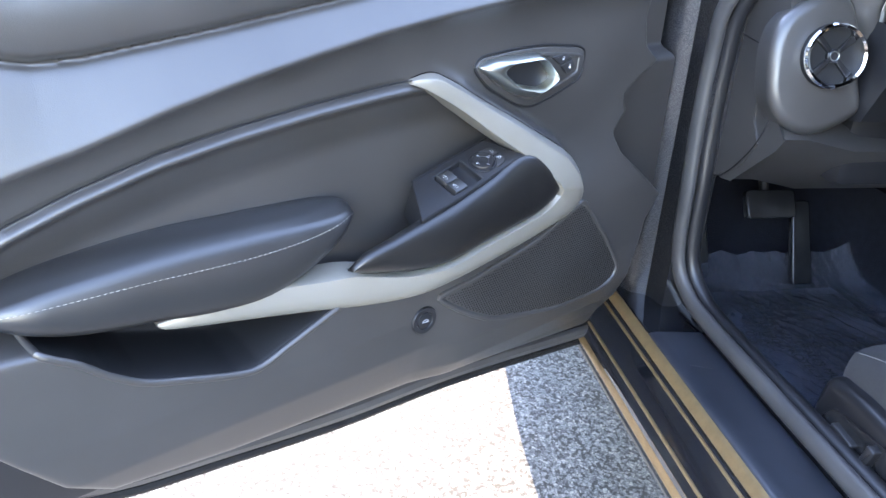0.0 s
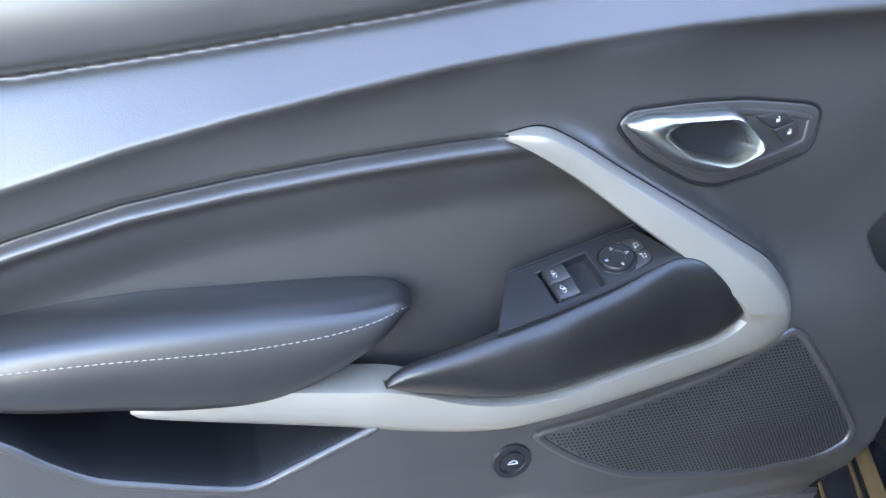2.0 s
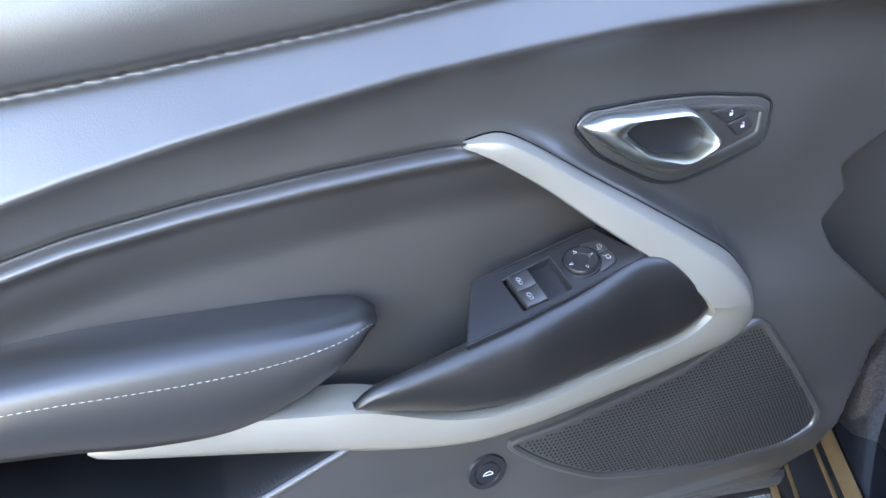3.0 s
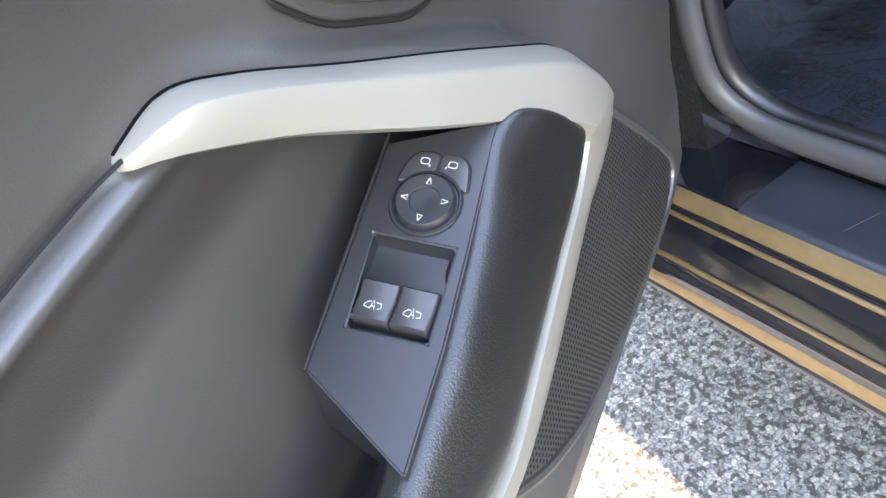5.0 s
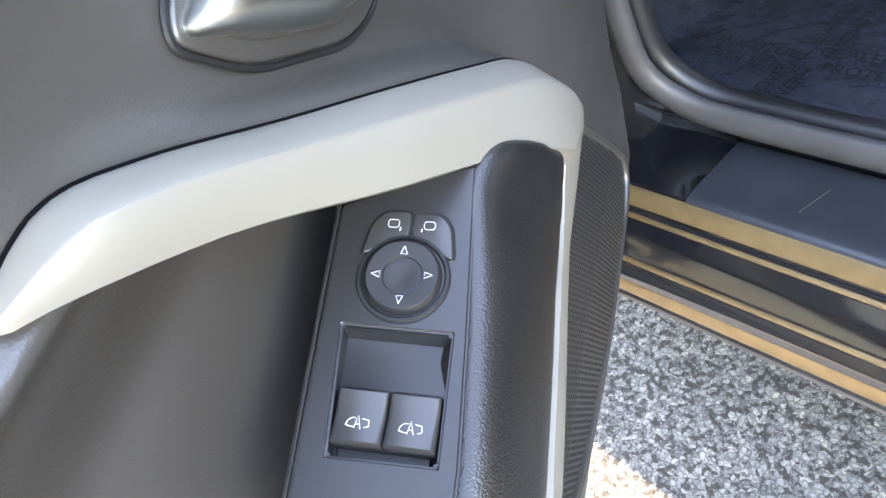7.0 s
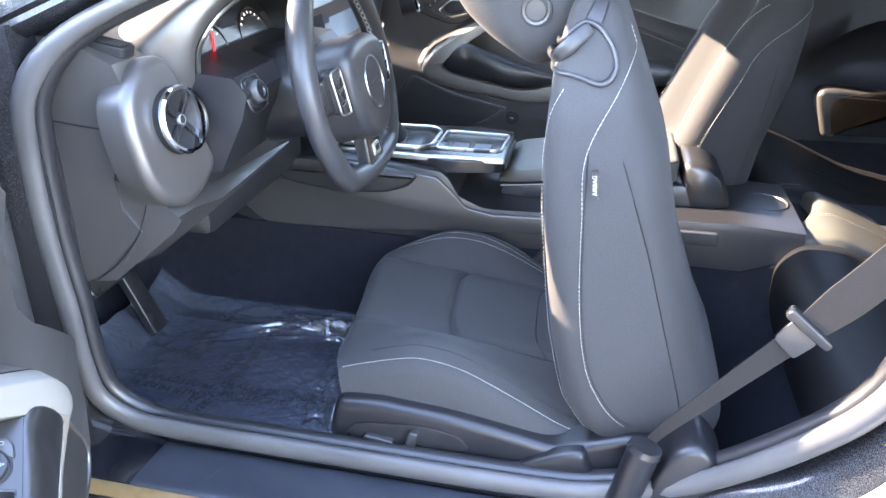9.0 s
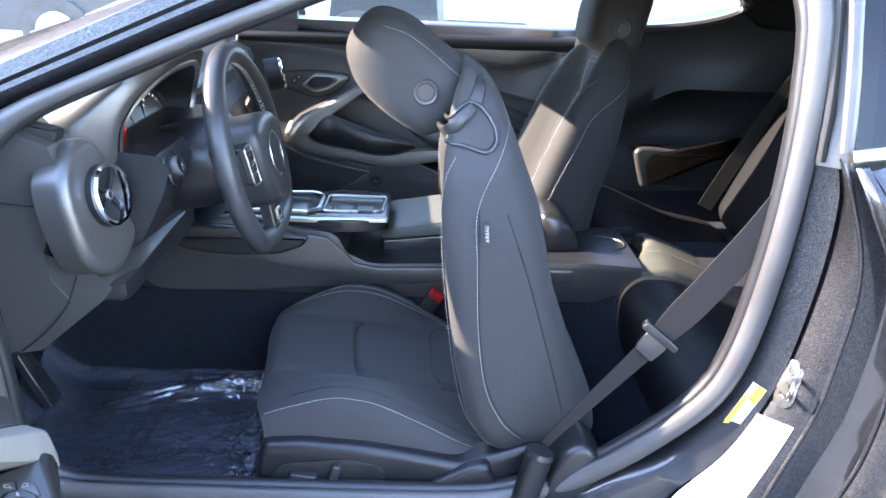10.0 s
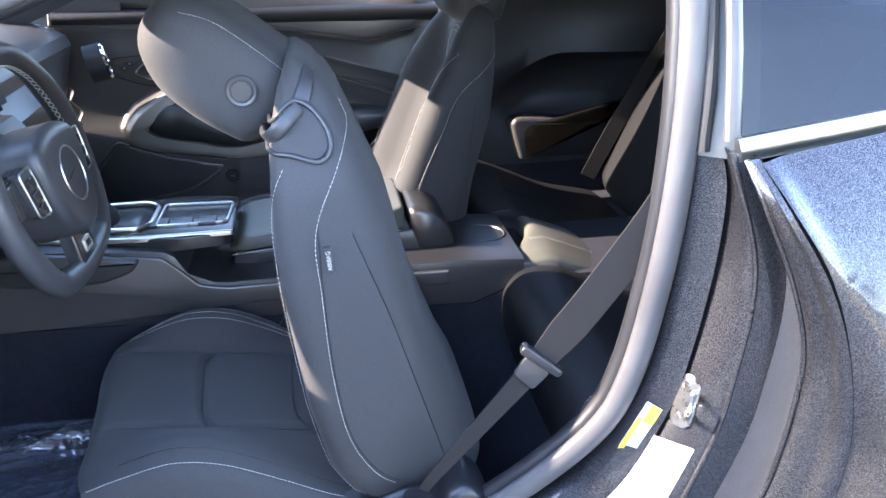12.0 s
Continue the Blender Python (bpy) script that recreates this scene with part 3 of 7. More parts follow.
    bottom = uwz([(0.632, 0.665, 0.106), (0.655, 0.649, 0.132), (0.689, 0.625, 0.136), (0.729, 0.606, 0.137), (0.770, 0.597, 0.137), (0.829, 0.600, 0.136), (0.871, 0.607, 0.135), (0.945, 0.618, 0.135), (0.995, 0.634, 0.130), (1.030, 0.648, 0.105)])
    a, r, b = spline(top, 60), spline(ridge, 60), spline(bottom, 60)
    rows, seam = [], []
    for i in range(60):
        row = [a[i] + np.array([0, -0.03, -0.01])]
        for f in (0, 0.3, 0.6, 0.8):
            row.append(a[i] + (r[i] - a[i]) * f + np.array([0, 0, 0.004 * math.sin(math.pi * f)]))
        for k in range(1, 6):                                  # round over the ridge
            f = k / 5
            q = r[i] + (b[i] - r[i]) * 0.17 + np.array([0, 0.007, 0])
            p0 = a[i] + (r[i] - a[i]) * 0.8
            row.append((1 - f) ** 2 * p0 + 2 * f * (1 - f) * (r[i] + np.array([0, 0.004, 0.001])) + f * f * q)
        q = r[i] + (b[i] - r[i]) * 0.17 + np.array([0, 0.007, 0])
        for f, h in ((0.2, 0.004), (0.4, 0.006), (0.6, 0.006), (0.8, 0.004), (0.93, 0.001), (1.0, -0.006)):
            row.append(q + (b[i] - q) * f + np.array([0, h, 0]))
        seam.append(q + (b[i] - q) * 0.10 + np.array([0, 0.0032, 0]))
        row.append(b[i] + np.array([0, -0.04, 0.002]))
        rows.append(row)
    rest = part("elbow_rest", mesh_of("elbow_rest", *skin(rows, True, True), sharp=70), M_PAD, door, "padded black elbow rest with pale stitching")
    part("stitching", dashes(seam[2:-1], 0.0036, 0.0022, 0.00032), M_THREAD, rest, "pale stitched seam")
    part("seam_fold", tube([p + np.array([0, -0.0010, -0.004]) for p in seam[1:-1]], 0.0006, 0.0005, 5), M_DARK, rest)

    edge = spline([(u, 0, float(POCKET_LOW(u)) - 0.003) for u in (0.668, 0.70, 0.742, 0.772, 0.80, 0.858, 0.899, 0.932, 0.955, 0.99, 1.012)], 70)
    part("pocket_lip", tube([on_door(p[0], p[2] - 0.004, -0.0012) for p in edge], 0.0042, 0.0036, 10, up=(0, 1, 0)), M_PANEL, door, "rounded lip of the map pocket")

    # loudspeaker grille
    outline = round_poly([(0.519, 0.528), (0.451, 0.541), (0.336, 0.566), (0.247, 0.603), (0.235, 0.597), (0.191, 0.541), (0.140, 0.470), (0.143, 0.450), (0.175, 0.433), (0.278, 0.433), (0.364, 0.449), (0.424, 0.464), (0.471, 0.491), (0.505, 0.515)], 0.016, 3)
    lat = lambda p, o=0.0: on_door(p[0], p[1], o)
    ring = [lat(p, 0.001) for p in outline]
    rim = part("grille_rim", tube(ring, 0.0045, 0.004, 8, closed=True, up=(0, 1, 0)), M_PANEL, door)
    inside = grow(outline, -0.002)

    def within(x, y):
        c, n = False, len(inside)
        for i in range(n):
            (x1, y1), (x2, y2) = inside[i], inside[i - 1]
            if (y1 > y) != (y2 > y) and x < (x2 - x1) * (y - y1) / (y2 - y1) + x1:
                c = not c
        return c
    gu, gz = np.arange(0.10, 0.53, 0.004), np.arange(0.40, 0.62, 0.004)
    cells = [(i, j) for i in range(len(gu) - 1) for j in range(len(gz) - 1) if within(gu[i] + 0.002, gz[j] + 0.002)]
    verts = [on_door(u, z, 0.0015) for u in gu for z in gz]
    k = len(gz)
    used = sorted({v for i, j in cells for v in (i * k + j, i * k + j + 1, (i + 1) * k + j + 1, (i + 1) * k + j)})
    at = {v: n for n, v in enumerate(used)}
    faces = [tuple(at[v] for v in (i * k + j, i * k + j + 1, (i + 1) * k + j + 1, (i + 1) * k + j)) for i, j in cells]
    grille = part("speaker_grille", ([verts[v] for v in used], faces), M_PANEL, door, "black perforated loudspeaker grille")
    inside = grow(outline, -0.006)
    verts, faces, pitch, row = [], [], 0.0043, 0
    z = 0.41
    while z < 0.61:
        u = 0.11 + (pitch / 2 if row % 2 else 0)
        while u < 0.52:
            if within(u, z):
                c = on_door(u, z, 0.0024)
                n0 = len(verts)
                for k in range(6):
                    verts.append(c + 0.0014 * np.array([math.cos(k * math.pi / 3), 0, math.sin(k * math.pi / 3)]))
                faces.append(tuple(range(n0, n0 + 6)))
            u += pitch
        z += pitch * 0.866
        row += 1
    part("perforation", (verts, faces), M_DARK, grille, "fine round holes", kind="stuff")

    # release handle in its dished bezel
    shape = round_poly([(0.456, 0.816), (0.444, 0.829), (0.381, 0.834), (0.328, 0.834), (0.262, 0.827), (0.248, 0.820), (0.249, 0.782), (0.301, 0.763), (0.345, 0.752), (0.372, 0.757), (0.430, 0.788)], 0.014, 4)
    part("bezel_gap", tube([(u, 0.1150, z) for u, z in shape], 0.0014, 0.0012, 6, closed=True, up=(0, 1, 0)), M_DARK, door)
    bezel = part("handle_bezel", plate(grow(shape, -0.002), 0.10, 0.1165, 0.002, FLAT), M_PANEL, door)
    part("bezel_step", tube([(u, 0.1165, z) for u, z in grow(shape, -0.012)], 0.003, 0.0022, 8, closed=True, up=(0, 1, 0)), M_PANEL, bezel)
    o = round_poly([(0.452, 0.817), (0.430, 0.8255), (0.346, 0.8270), (0.303, 0.789), (0.350, 0.7670), (0.394, 0.779)], 0.012, 7)
    i = round_poly([(0.406, 0.8075), (0.391, 0.8165), (0.342, 0.8165), (0.318, 0.7910), (0.341, 0.7800), (0.386, 0.7905)], 0.011, 7)
    rows = []
    for k in range(len(o)):
        p, q = np.array([o[k][0], 0, o[k][1]]), np.array([i[k][0], 0, i[k][1]])
        row = []
        for f, h in ((0, 0.108), (0.0, 0.119), (0.05, 0.1240), (0.16, 0.1280), (0.50, 0.1330), (0.62, 0.1338), (0.72, 0.1320), (0.84, 0.1280), (0.96, 0.1200), (1.0, 0.1080)):
            v = p + (q - p) * f
            v[1] = h
            row.append(v)
        rows.append(row)
    part("release_handle", mesh_of("release_handle", *skin(rows, False, False, True), sharp=60), M_CHROME, door, "satin chrome release handle")
    part("handle_cup", plate([tuple(p) for p in grow(i, 0.002)], 0.100, 0.1172, 0.001, FLAT), M_HARD, bezel, "dished black grip behind the handle")
    for pts in (((0.320, 0.8175), (0.292, 0.8205), (0.2795, 0.8125), (0.3005, 0.8055)), ((0.2785, 0.8115), (0.2700, 0.8000), (0.2855, 0.7910), (0.2995, 0.8045))):
        key = part("lock_button", plate(round_poly(pts, 0.003, 3), 0.112, 0.1205, 0.001, FLAT), M_KEY, door, "satin black lock button")
        c = np.mean(np.array(pts), 0)
        part("icon", joined(plate([(c[0] - 0.002, c[1] - 0.002), (c[0] + 0.0014, c[1] - 0.002), (c[0] + 0.0014, c[1] + 0.0006), (c[0] - 0.002, c[1] + 0.0006)], 0.1203, 0.1208, 0.0001, FLAT),
                            tube([(c[0] - 0.0014, 0.1206, c[1] + 0.0006), (c[0] - 0.0014, 0.1206, c[1] + 0.0026), (c[0] + 0.0006, 0.1206, c[1] + 0.0026)], 0.0004, n=5)), M_WHITE, key)

    # boot release button
    at = frame3((0.539, 0.1425, 0.4995), (1, 0, 0), (0, 0.10, 1))
    at = Matrix.Translation((0.539, 0.144, 0.4995)) @ Matrix(((1, 0, 0, 0), (0, 0, 1, 0), (0, 1, 0, 0), (0, 0, 0, 1)))
    key = part("boot_button", lathe([(0.020, -0.02), (0.0200, 0.0), (0.0188, 0.0022), (0.0135, 0.0022), (0.0125, 0.0005), (0.0118, 0.0005), (0.0110, 0.0024), (0.001, 0.0028)], 40, at), M_HARD, door, "round black boot release button")
    part("icon", tube([at @ Vector(p) for p in ((-0.005, -0.0015, 0.003), (-0.004, 0.001, 0.003), (-0.001, 0.0025, 0.003), (0.003, 0.001, 0.003), (0.005, -0.0015, 0.003), (-0.005, -0.0015, 0.003))], 0.0005, n=5), M_WHITE, key)
    return door


def build_switches(door):
    """The sloping switch panel beside the pull handle."""
    along, across = Vector((0.9659, 0, -0.2590)), Vector((-0.0779, 0.9537, -0.2903))
    up = Vector((0.247, 0.3006, 0.9212))
    at = Matrix((along, across, up)).transposed().to_4x4()
    at.translation = (0.454, 0.143, 0.703)
    put = lambda vf: placed(vf, at)
    panel_outline = [(-0.030, -0.0305), (0.0925, -0.0270), (0.125, 0.031), (0.05, 0.031), (-0.052, 0.022), (-0.049, 0.012)]
    # the skin is cut round the window-switch well
    well = [(0.0205, -0.0200), (0.0205, 0.0215), (0.068, 0.0225), (0.0685, -0.0165)]
    o, w = np.array(panel_outline), np.array(well)
    loop = [(-0.030, -0.0305), (0.0205, -0.0290), (0.0685, -0.0277), (0.0925, -0.0270), (0.125, 0.031), (0.068, 0.0305), (0.0205, 0.0275), (-0.052, 0.022), (-0.049, 0.012)]
    verts = [(x, y, 0) for x, y in loop] + [(x, y, 0) for x, y in well]
    a, b, c, d = 9, 10, 11, 12
    faces = [(0, 1, a, b, 6, 7, 8), (1, 2, d, a), (2, 3, 4, 5, c, d), (5, 6, b, c)]
    low = [(x, y, -0.011) for x, y in well]
    verts += low
    faces += [(9, 10, 14, 13), (10, 11, 15, 14), (11, 12, 16, 15), (12, 9, 13, 16), (13, 14, 15, 16)]
    n = len(verts)
    verts += [(x + (0.012 if i in (2, 3) else 0), y - (0.001 if y < 0 else 0), -0.05) for i, (x, y) in enumerate(loop)]
    faces += [(i, (i + 1) % 9, n + (i + 1) % 9, n + i) for i in range(9)]
    bm = bmesh.new()
    vs = [bm.verts.new(at @ Vector(v)) for v in verts]
    for f in faces:
        bm.faces.new([vs[i] for i in f])
    bmesh.ops.recalc_face_normals(bm, faces=bm.faces)
    sharp = [e for e in bm.edges if len(e.link_faces) == 2 and e.calc_face_angle(0) > 0.6]
    bmesh.ops.bevel(bm, geom=sharp, offset=0.0011, segments=3, affect="EDGES")
    me = bpy.data.meshes.new("switch_panel")
    bm.to_mesh(me)
    bm.free()
    me.polygons.foreach_set("use_smooth", [True] * len(me.polygons))
    me.set_sharp_from_angle(angle=radians(30))
    panel = part("switch_panel", me, M_HARD, door, "matt black switch panel")
    edge = [at @ Vector((x, y - 0.0012, -0.001)) for x, y in ((-0.036, -0.0307), (0.0205, -0.0292), (0.0925, -0.0272), (0.125, -0.020))]
    part("panel_gap", tube(edge[:3], 0.0009, n=6), M_DARK, panel)
    # mirror control
    knob = part("mirror_control", put(lathe([(0.0172, -0.004), (0.0172, 0.0008), (0.0165, 0.0014), (0.0158, 0.0004), (0.0152, 0.0004), (0.0150, 0.0028), (0.0138, 0.0044), (0.0078, 0.0036), (0.0074, 0.0028), (0.0066, 0.0028), (0.0050, 0.0025), (0.0006, 0.0022)], 48)), M_HARD, panel, "round black mirror control with white arrows")
    part("knob_gap", put(tube([(0.0172 * math.cos(a), 0.0172 * math.sin(a), 0.0007) for a in np.linspace(0, 2 * math.pi, 48, endpoint=False)], 0.0011, 0.0009, 6, closed=True)), M_DARK, knob)
    for k in range(4):
        turn = pose(0, 0, 0, 0, 0, 90 * k + 3)
        tri = [turn @ Vector(p) for p in ((-0.0118, 0, 0.0043), (-0.0086, 0.0013, 0.0040), (-0.0086, -0.0013, 0.0040), (-0.0118, 0, 0.0043))]
        part("arrow", put(tube(tri, 0.00016, n=5)), M_WHITE, knob)
    for side, label in ((-1, "left"), (1, "right")):
        pts = [(-0.0085, side * 0.0182), (-0.0225, side * 0.0158), (-0.0278, side * 0.0115), (-0.0282, side * 0.0006), (-0.0172, side * 0.0005), (-0.0150, side * 0.0080), (-0.0108, side * 0.0130)]
        key = part("mirror_button", put(plate(round_poly(pts, 0.003, 3), -0.003, 0.0014, 0.0007)), M_KEY, panel, "small black mirror selector button")
        part("button_gap", put(tube([(x, y, 0.0) for x, y in grow(round_poly(pts, 0.003, 3), 0.0005)], 0.0007, 0.0006, 5, closed=True)), M_DARK, key)
        cx, cy = -0.0225, side * 0.0072
        sq = [(cx + dx, cy + dy, 0.0015) for dx, dy in ((-0.0017, -0.0022), (-0.0017, 0.0022), (0.0017, 0.0022), (0.0017, -0.0022))]
        part("icon", put(joined(tube([tuple(p) for p in round3(sq)], 0.00016, n=5, closed=True), tube([(cx + 0.0016, cy - side * 0.0029, 0.0015), (cx + 0.0030, cy - side * 0.0029, 0.0015)], 0.00025, n=5))), M_WHITE, key)
    # window switches: two rockers that rise from the well
    for lo, hi in ((-0.0162, 0.0022), (0.0030, 0.0212)):
        prof = [(0.0435, -0.0065), (0.0437, 0.0002), (0.0450, 0.0018), (0.0530, 0.0006), (0.0600, 0.0016), (0.0630, 0.0026), (0.0640, 0.0010), (0.0642, -0.010)]
        rows = []
        for y, k in ((lo, 0.0012), (lo + 0.0006, 0.0004), (lo + 0.0016, 0), (hi - 0.0016, 0), (hi - 0.0006, 0.0004), (hi, 0.0012)):
            rows.append([(x, y, z - k) for x, z in prof])
        key = part("window_switch", put(skin(rows, True, True)), M_KEY, panel, "glossy black window switch with a white car icon")
        cy = (lo + hi) / 2
        icon = [[(0.0575, -0.0052), (0.0560, -0.0046), (0.0548, -0.0030), (0.0548, -0.0012)], [(0.0575, -0.0052), (0.0580, -0.0030), (0.0580, -0.0016)],
                [(0.0548, 0.0016), (0.0552, 0.0046), (0.0575, 0.0050), (0.0580, 0.0030)], [(0.0585, -0.0014), (0.0538, -0.0002), (0.0585, 0.0014)], [(0.0570, -0.0009), (0.0570, 0.0009)]]
        part("icon", put(joined(*[tube([(x, cy + y * 0.82, 0.00115 + (x - 0.053) * 0.12) for x, y in line], 0.00016, n=5) for line in icon])), M_WHITE, key)
    part("well_floor", put(skin([[(x, y, z) for x, z in ((0.0208, -0.0012), (0.0213, -0.0060), (0.0230, -0.0088), (0.0290, -0.0096), (0.0440, -0.0066), (0.0440, -0.0112), (0.0208, -0.0112))] for y in (-0.0195, 0.0, 0.0210)], True, True)), M_HARD, panel)
    return panel


def round3(pts):
    q = round_poly([(x, y) for x, y, _ in pts], 0.0012, 3)
    return [(x, y, pts[0][2]) for x, y in q]


def box_vf(lo, hi):
    v = [(x, y, z) for x in (lo[0], hi[0]) for y in (lo[1], hi[1]) for z in (lo[2], hi[2])]
    return v, [(0, 1, 3, 2), (4, 6, 7, 5), (0, 4, 5, 1), (2, 3, 7, 6), (0, 2, 6, 4), (1, 5, 7, 3)]


HINGE = (-1.08, 0.0, 0.0)
driver_door = build_door("driver_door", "open driver's door with black card and silver hook moulding")
passenger_door = copy_thing(driver_door, Matrix.Translation((-1.075, 1.625, 0)) @ Matrix.Diagonal((1, -1, 1, 1)))
passenger_door.name = "passenger_door"
tagged(passenger_door, "closed passenger door with black card and silver hook moulding", "car door")
driver_door.matrix_basis = pose(*HINGE, 0, 0, -60)
build_switches(driver_door)


# ---- ground and surroundings ----
me = bpy.data.meshes.new("ground")
me.from_pydata([(-300, -300, 0), (300, -300, 0), (300, 300, 0), (-300, 300, 0)], [], [(0, 1, 2, 3)])
part("ground", me, M_GROUND, None, "asphalt with pale and dark stones laid bare", "ground", "structure")


# ---- car body ----
body = thing("car_body", "dark metallic coupe body with its driver's door open", "car body")


def extrude_x(profile, x0, x1, n=2):
    """A profile in (y, z) drawn out along x."""
    return skin([[(x, y, z) for y, z in profile] for x in np.linspace(x0, x1, n)], True, True)


rocker = round_poly([(0.16, 0.30), (0.05, 0.298), (0.034, 0.297), (0.031, 0.288), (0.028, 0.293), (0.0245, 0.2880), (0.012, 0.274), (-0.002, 0.2545), (-0.0055, 0.2480), (-0.014, 0.236), (-0.020, 0.220), (-0.021, 0.212), (-0.016, 0.203), (0.0, 0.19), (0.16, 0.18)], 0.003, 4)
part("rocker", mesh_of("rocker", *extrude_x(rocker, -1.35, 0.45), sharp=60), M_SILL, body, "glossy black rocker with stepped edges")
part("rocker_gap", tube([(-1.30, 0.0312, 0.2905), (0.30, 0.0312, 0.2905)], 0.0026, n=6), M_DARK, body)
# rocker edges coloured tan for the sunlit ground they reflect
part("rocker_lip", tube([(-1.30, 0.0262, 0.2908), (0.30, 0.0262, 0.2908)], 0.0030, n=8), M_TANREFLECT, body, "rocker lip, reflected sunlit ground put into its tan")
part("rocker_lip", tube([(-1.30, -0.0038, 0.2513), (0.30, -0.0038, 0.2513)], 0.0034, n=8), M_TANREFLECT, body, "rocker lip, reflected sunlit ground put into its tan")
part("rocker_foot", mesh_of("rocker_foot", *extrude_x(round_poly([(-0.0165, 0.2300), (-0.0205, 0.2215), (-0.0220, 0.2135), (-0.0170, 0.2120)], 0.002, 2), -1.30, 0.30), sharp=60), M_TANREFLECT, body, "rocker foot, reflected sunlit ground put into its tan")
part("rocker_strip", tube([(-1.30, -0.0170, 0.1975), (0.30, -0.0170, 0.1975)], 0.0035, n=6), M_RUBBER, body)
plate_outline = round_poly([(0.046, 0.300), (0.046, 0.3165), (0.052, 0.3185), (0.064, 0.319), (0.150, 0.312), (0.150, 0.300)], 0.004, 3)
part("sill_plate", mesh_of("sill_plate", *extrude_x(plate_outline, -0.905, 0.12), sharp=50), M_PLATE, body, "plain black plastic sill plate")
# sill edge in the same painted-in tan reflection
part("sill_edge", mesh_of("sill_edge", *extrude_x(round_poly([(0.0345, 0.292), (0.0345, 0.299), (0.0405, 0.3105), (0.0475, 0.3155), (0.0478, 0.292)], 0.0025, 3), -1.11, 0.12), sharp=50), M_TANREFLECT, body, "outer sill edge, reflected sunlit ground put into its tan")
part("scratch", tube([(-0.80, 0.075, 0.3188), (-0.79, 0.115, 0.3156)], 0.0008, 0.0004, 4), M_RUBBER, body)
part("sill_corner", mesh_of("sill_corner", *extrude_x(round_poly([(0.049, 0.296), (0.049, 0.311), (0.15, 0.306), (0.17, 0.33), (0.17, 0.296)], 0.005, 3), -1.12, -0.909), sharp=50), M_SILL, body, "glossy dark corner of the sill")

seal_path = [(-1.005, 0.125, 0.87), (-1.022, 0.125, 0.78), (-1.022, 0.125, 0.66), (-1.012, 0.125, 0.55), (-1.008, 0.126, 0.46), (-0.998, 0.132, 0.395), (-0.955, 0.142, 0.354), (-0.88, 0.147, 0.341), (-0.6, 0.150, 0.338), (-0.32, 0.152, 0.339), (-0.22, 0.152, 0.352), (-0.13, 0.140, 0.395), (-0.045, 0.115, 0.472), (0.040, 0.092, 0.575), (0.075, 0.088, 0.66), (0.095, 0.088, 0.79), (0.103, 0.090, 0.91), (0.104, 0.098, 1.03), (0.095, 0.115, 1.14), (0.06, 0.16, 1.215), (-0.02, 0.20, 1.235), (-0.25, 0.225, 1.205), (-0.46, 0.222, 1.150), (-0.63, 0.198, 1.085), (-0.815, 0.175, 1.005), (-0.945, 0.150, 0.940)]
sp = spline(seal_path, 150, True)
part("door_seal", mesh_of("door_seal", *tube(sp, [0.0165 - 0.006 * min(1, max(0, (p[2] - 0.9) / 0.08)) * (1 if p[0] < 0.05 else 0) for p in sp], 0.012, 12, closed=True, up=(0, 1, 0)), sharp=70), M_RUBBER, body, "grey rubber seal round the door opening, scuffed along the sill")
inner = np.array([(p[0] * 0.985 - 0.006, p[1] + 0.024, p[2] * 0.985 + 0.010) for p in sp])
part("seal_lip", mesh_of("seal_lip", *tube(inner, 0.011, 0.014, 10, closed=True, up=(0, 1, 0)), sharp=70), M_HARD, body)

# hinge pillar between the door's front edge and the seal
rows = []
for z in np.linspace(0.30, 0.95, 14):
    lean = 0.02 * math.sin((z - 0.3) * 5)
    rows.append([(-1.30, -0.03, z), (-1.17, -0.015, z), (-1.155, 0.01, z), (-1.15, 0.05, z), (-1.10 + lean * 0.3, 0.060, z), (-1.065, 0.075, z), (-1.055, 0.105, z), (-1.01, 0.12, z), (-1.005, 0.17, z)])
part("hinge_pillar", mesh_of("hinge_pillar", *skin(rows, False, False), sharp=50), M_PAINT, body, "painted hinge pillar with a pale lit edge")
for z in (0.40, 0.72):
    part("hinge", box((-1.135, -0.03, z), (-1.085, 0.065, z + 0.05), 0.008), M_PAINT, body)
part("wiring_boot", tube(spline([(-1.10, 0.07, 0.60), (-1.075, 0.04, 0.595), (-1.065, 0.005, 0.60)], 20), 0.016, 0.016, 10), M_HARD, body)

# A-pillar and roof rail
low_edge = spline([(-1.30, 0.10, 0.82), (-1.10, 0.118, 0.895), (-0.945, 0.156, 0.965), (-0.815, 0.183, 1.025), (-0.63, 0.206, 1.108), (-0.46, 0.226, 1.172), (-0.25, 0.230, 1.228), (-0.02, 0.212, 1.258), (0.12, 0.185, 1.255), (0.45, 0.19, 1.235), (0.8, 0.21, 1.16)], 60)
rows = []
for p in low_edge:
    # extra height added at the base to keep the sun off the dash end
    h = 0.075 * float(smooth(-p[0], 0.98, 1.14))
    rows.append([p + np.array(d) for d in ((0, 0.045, 0.000), (0, 0.010, -0.006), (0, -0.004, 0.004), (0, -0.010, 0.012), (0, -0.008, 0.020), (0, -0.016, 0.026), (0, -0.012, 0.046 + h), (0, 0.012, 0.062 + h), (0, 0.05, 0.068 + h), (0, 0.09, 0.060 + h), (0, 0.075, 0.02))])
part("roof_rail", mesh_of("roof_rail", *skin(rows, True, True), sharp=40), M_PAINT, body, "dark metallic windscreen pillar and roof rail")
rows = []
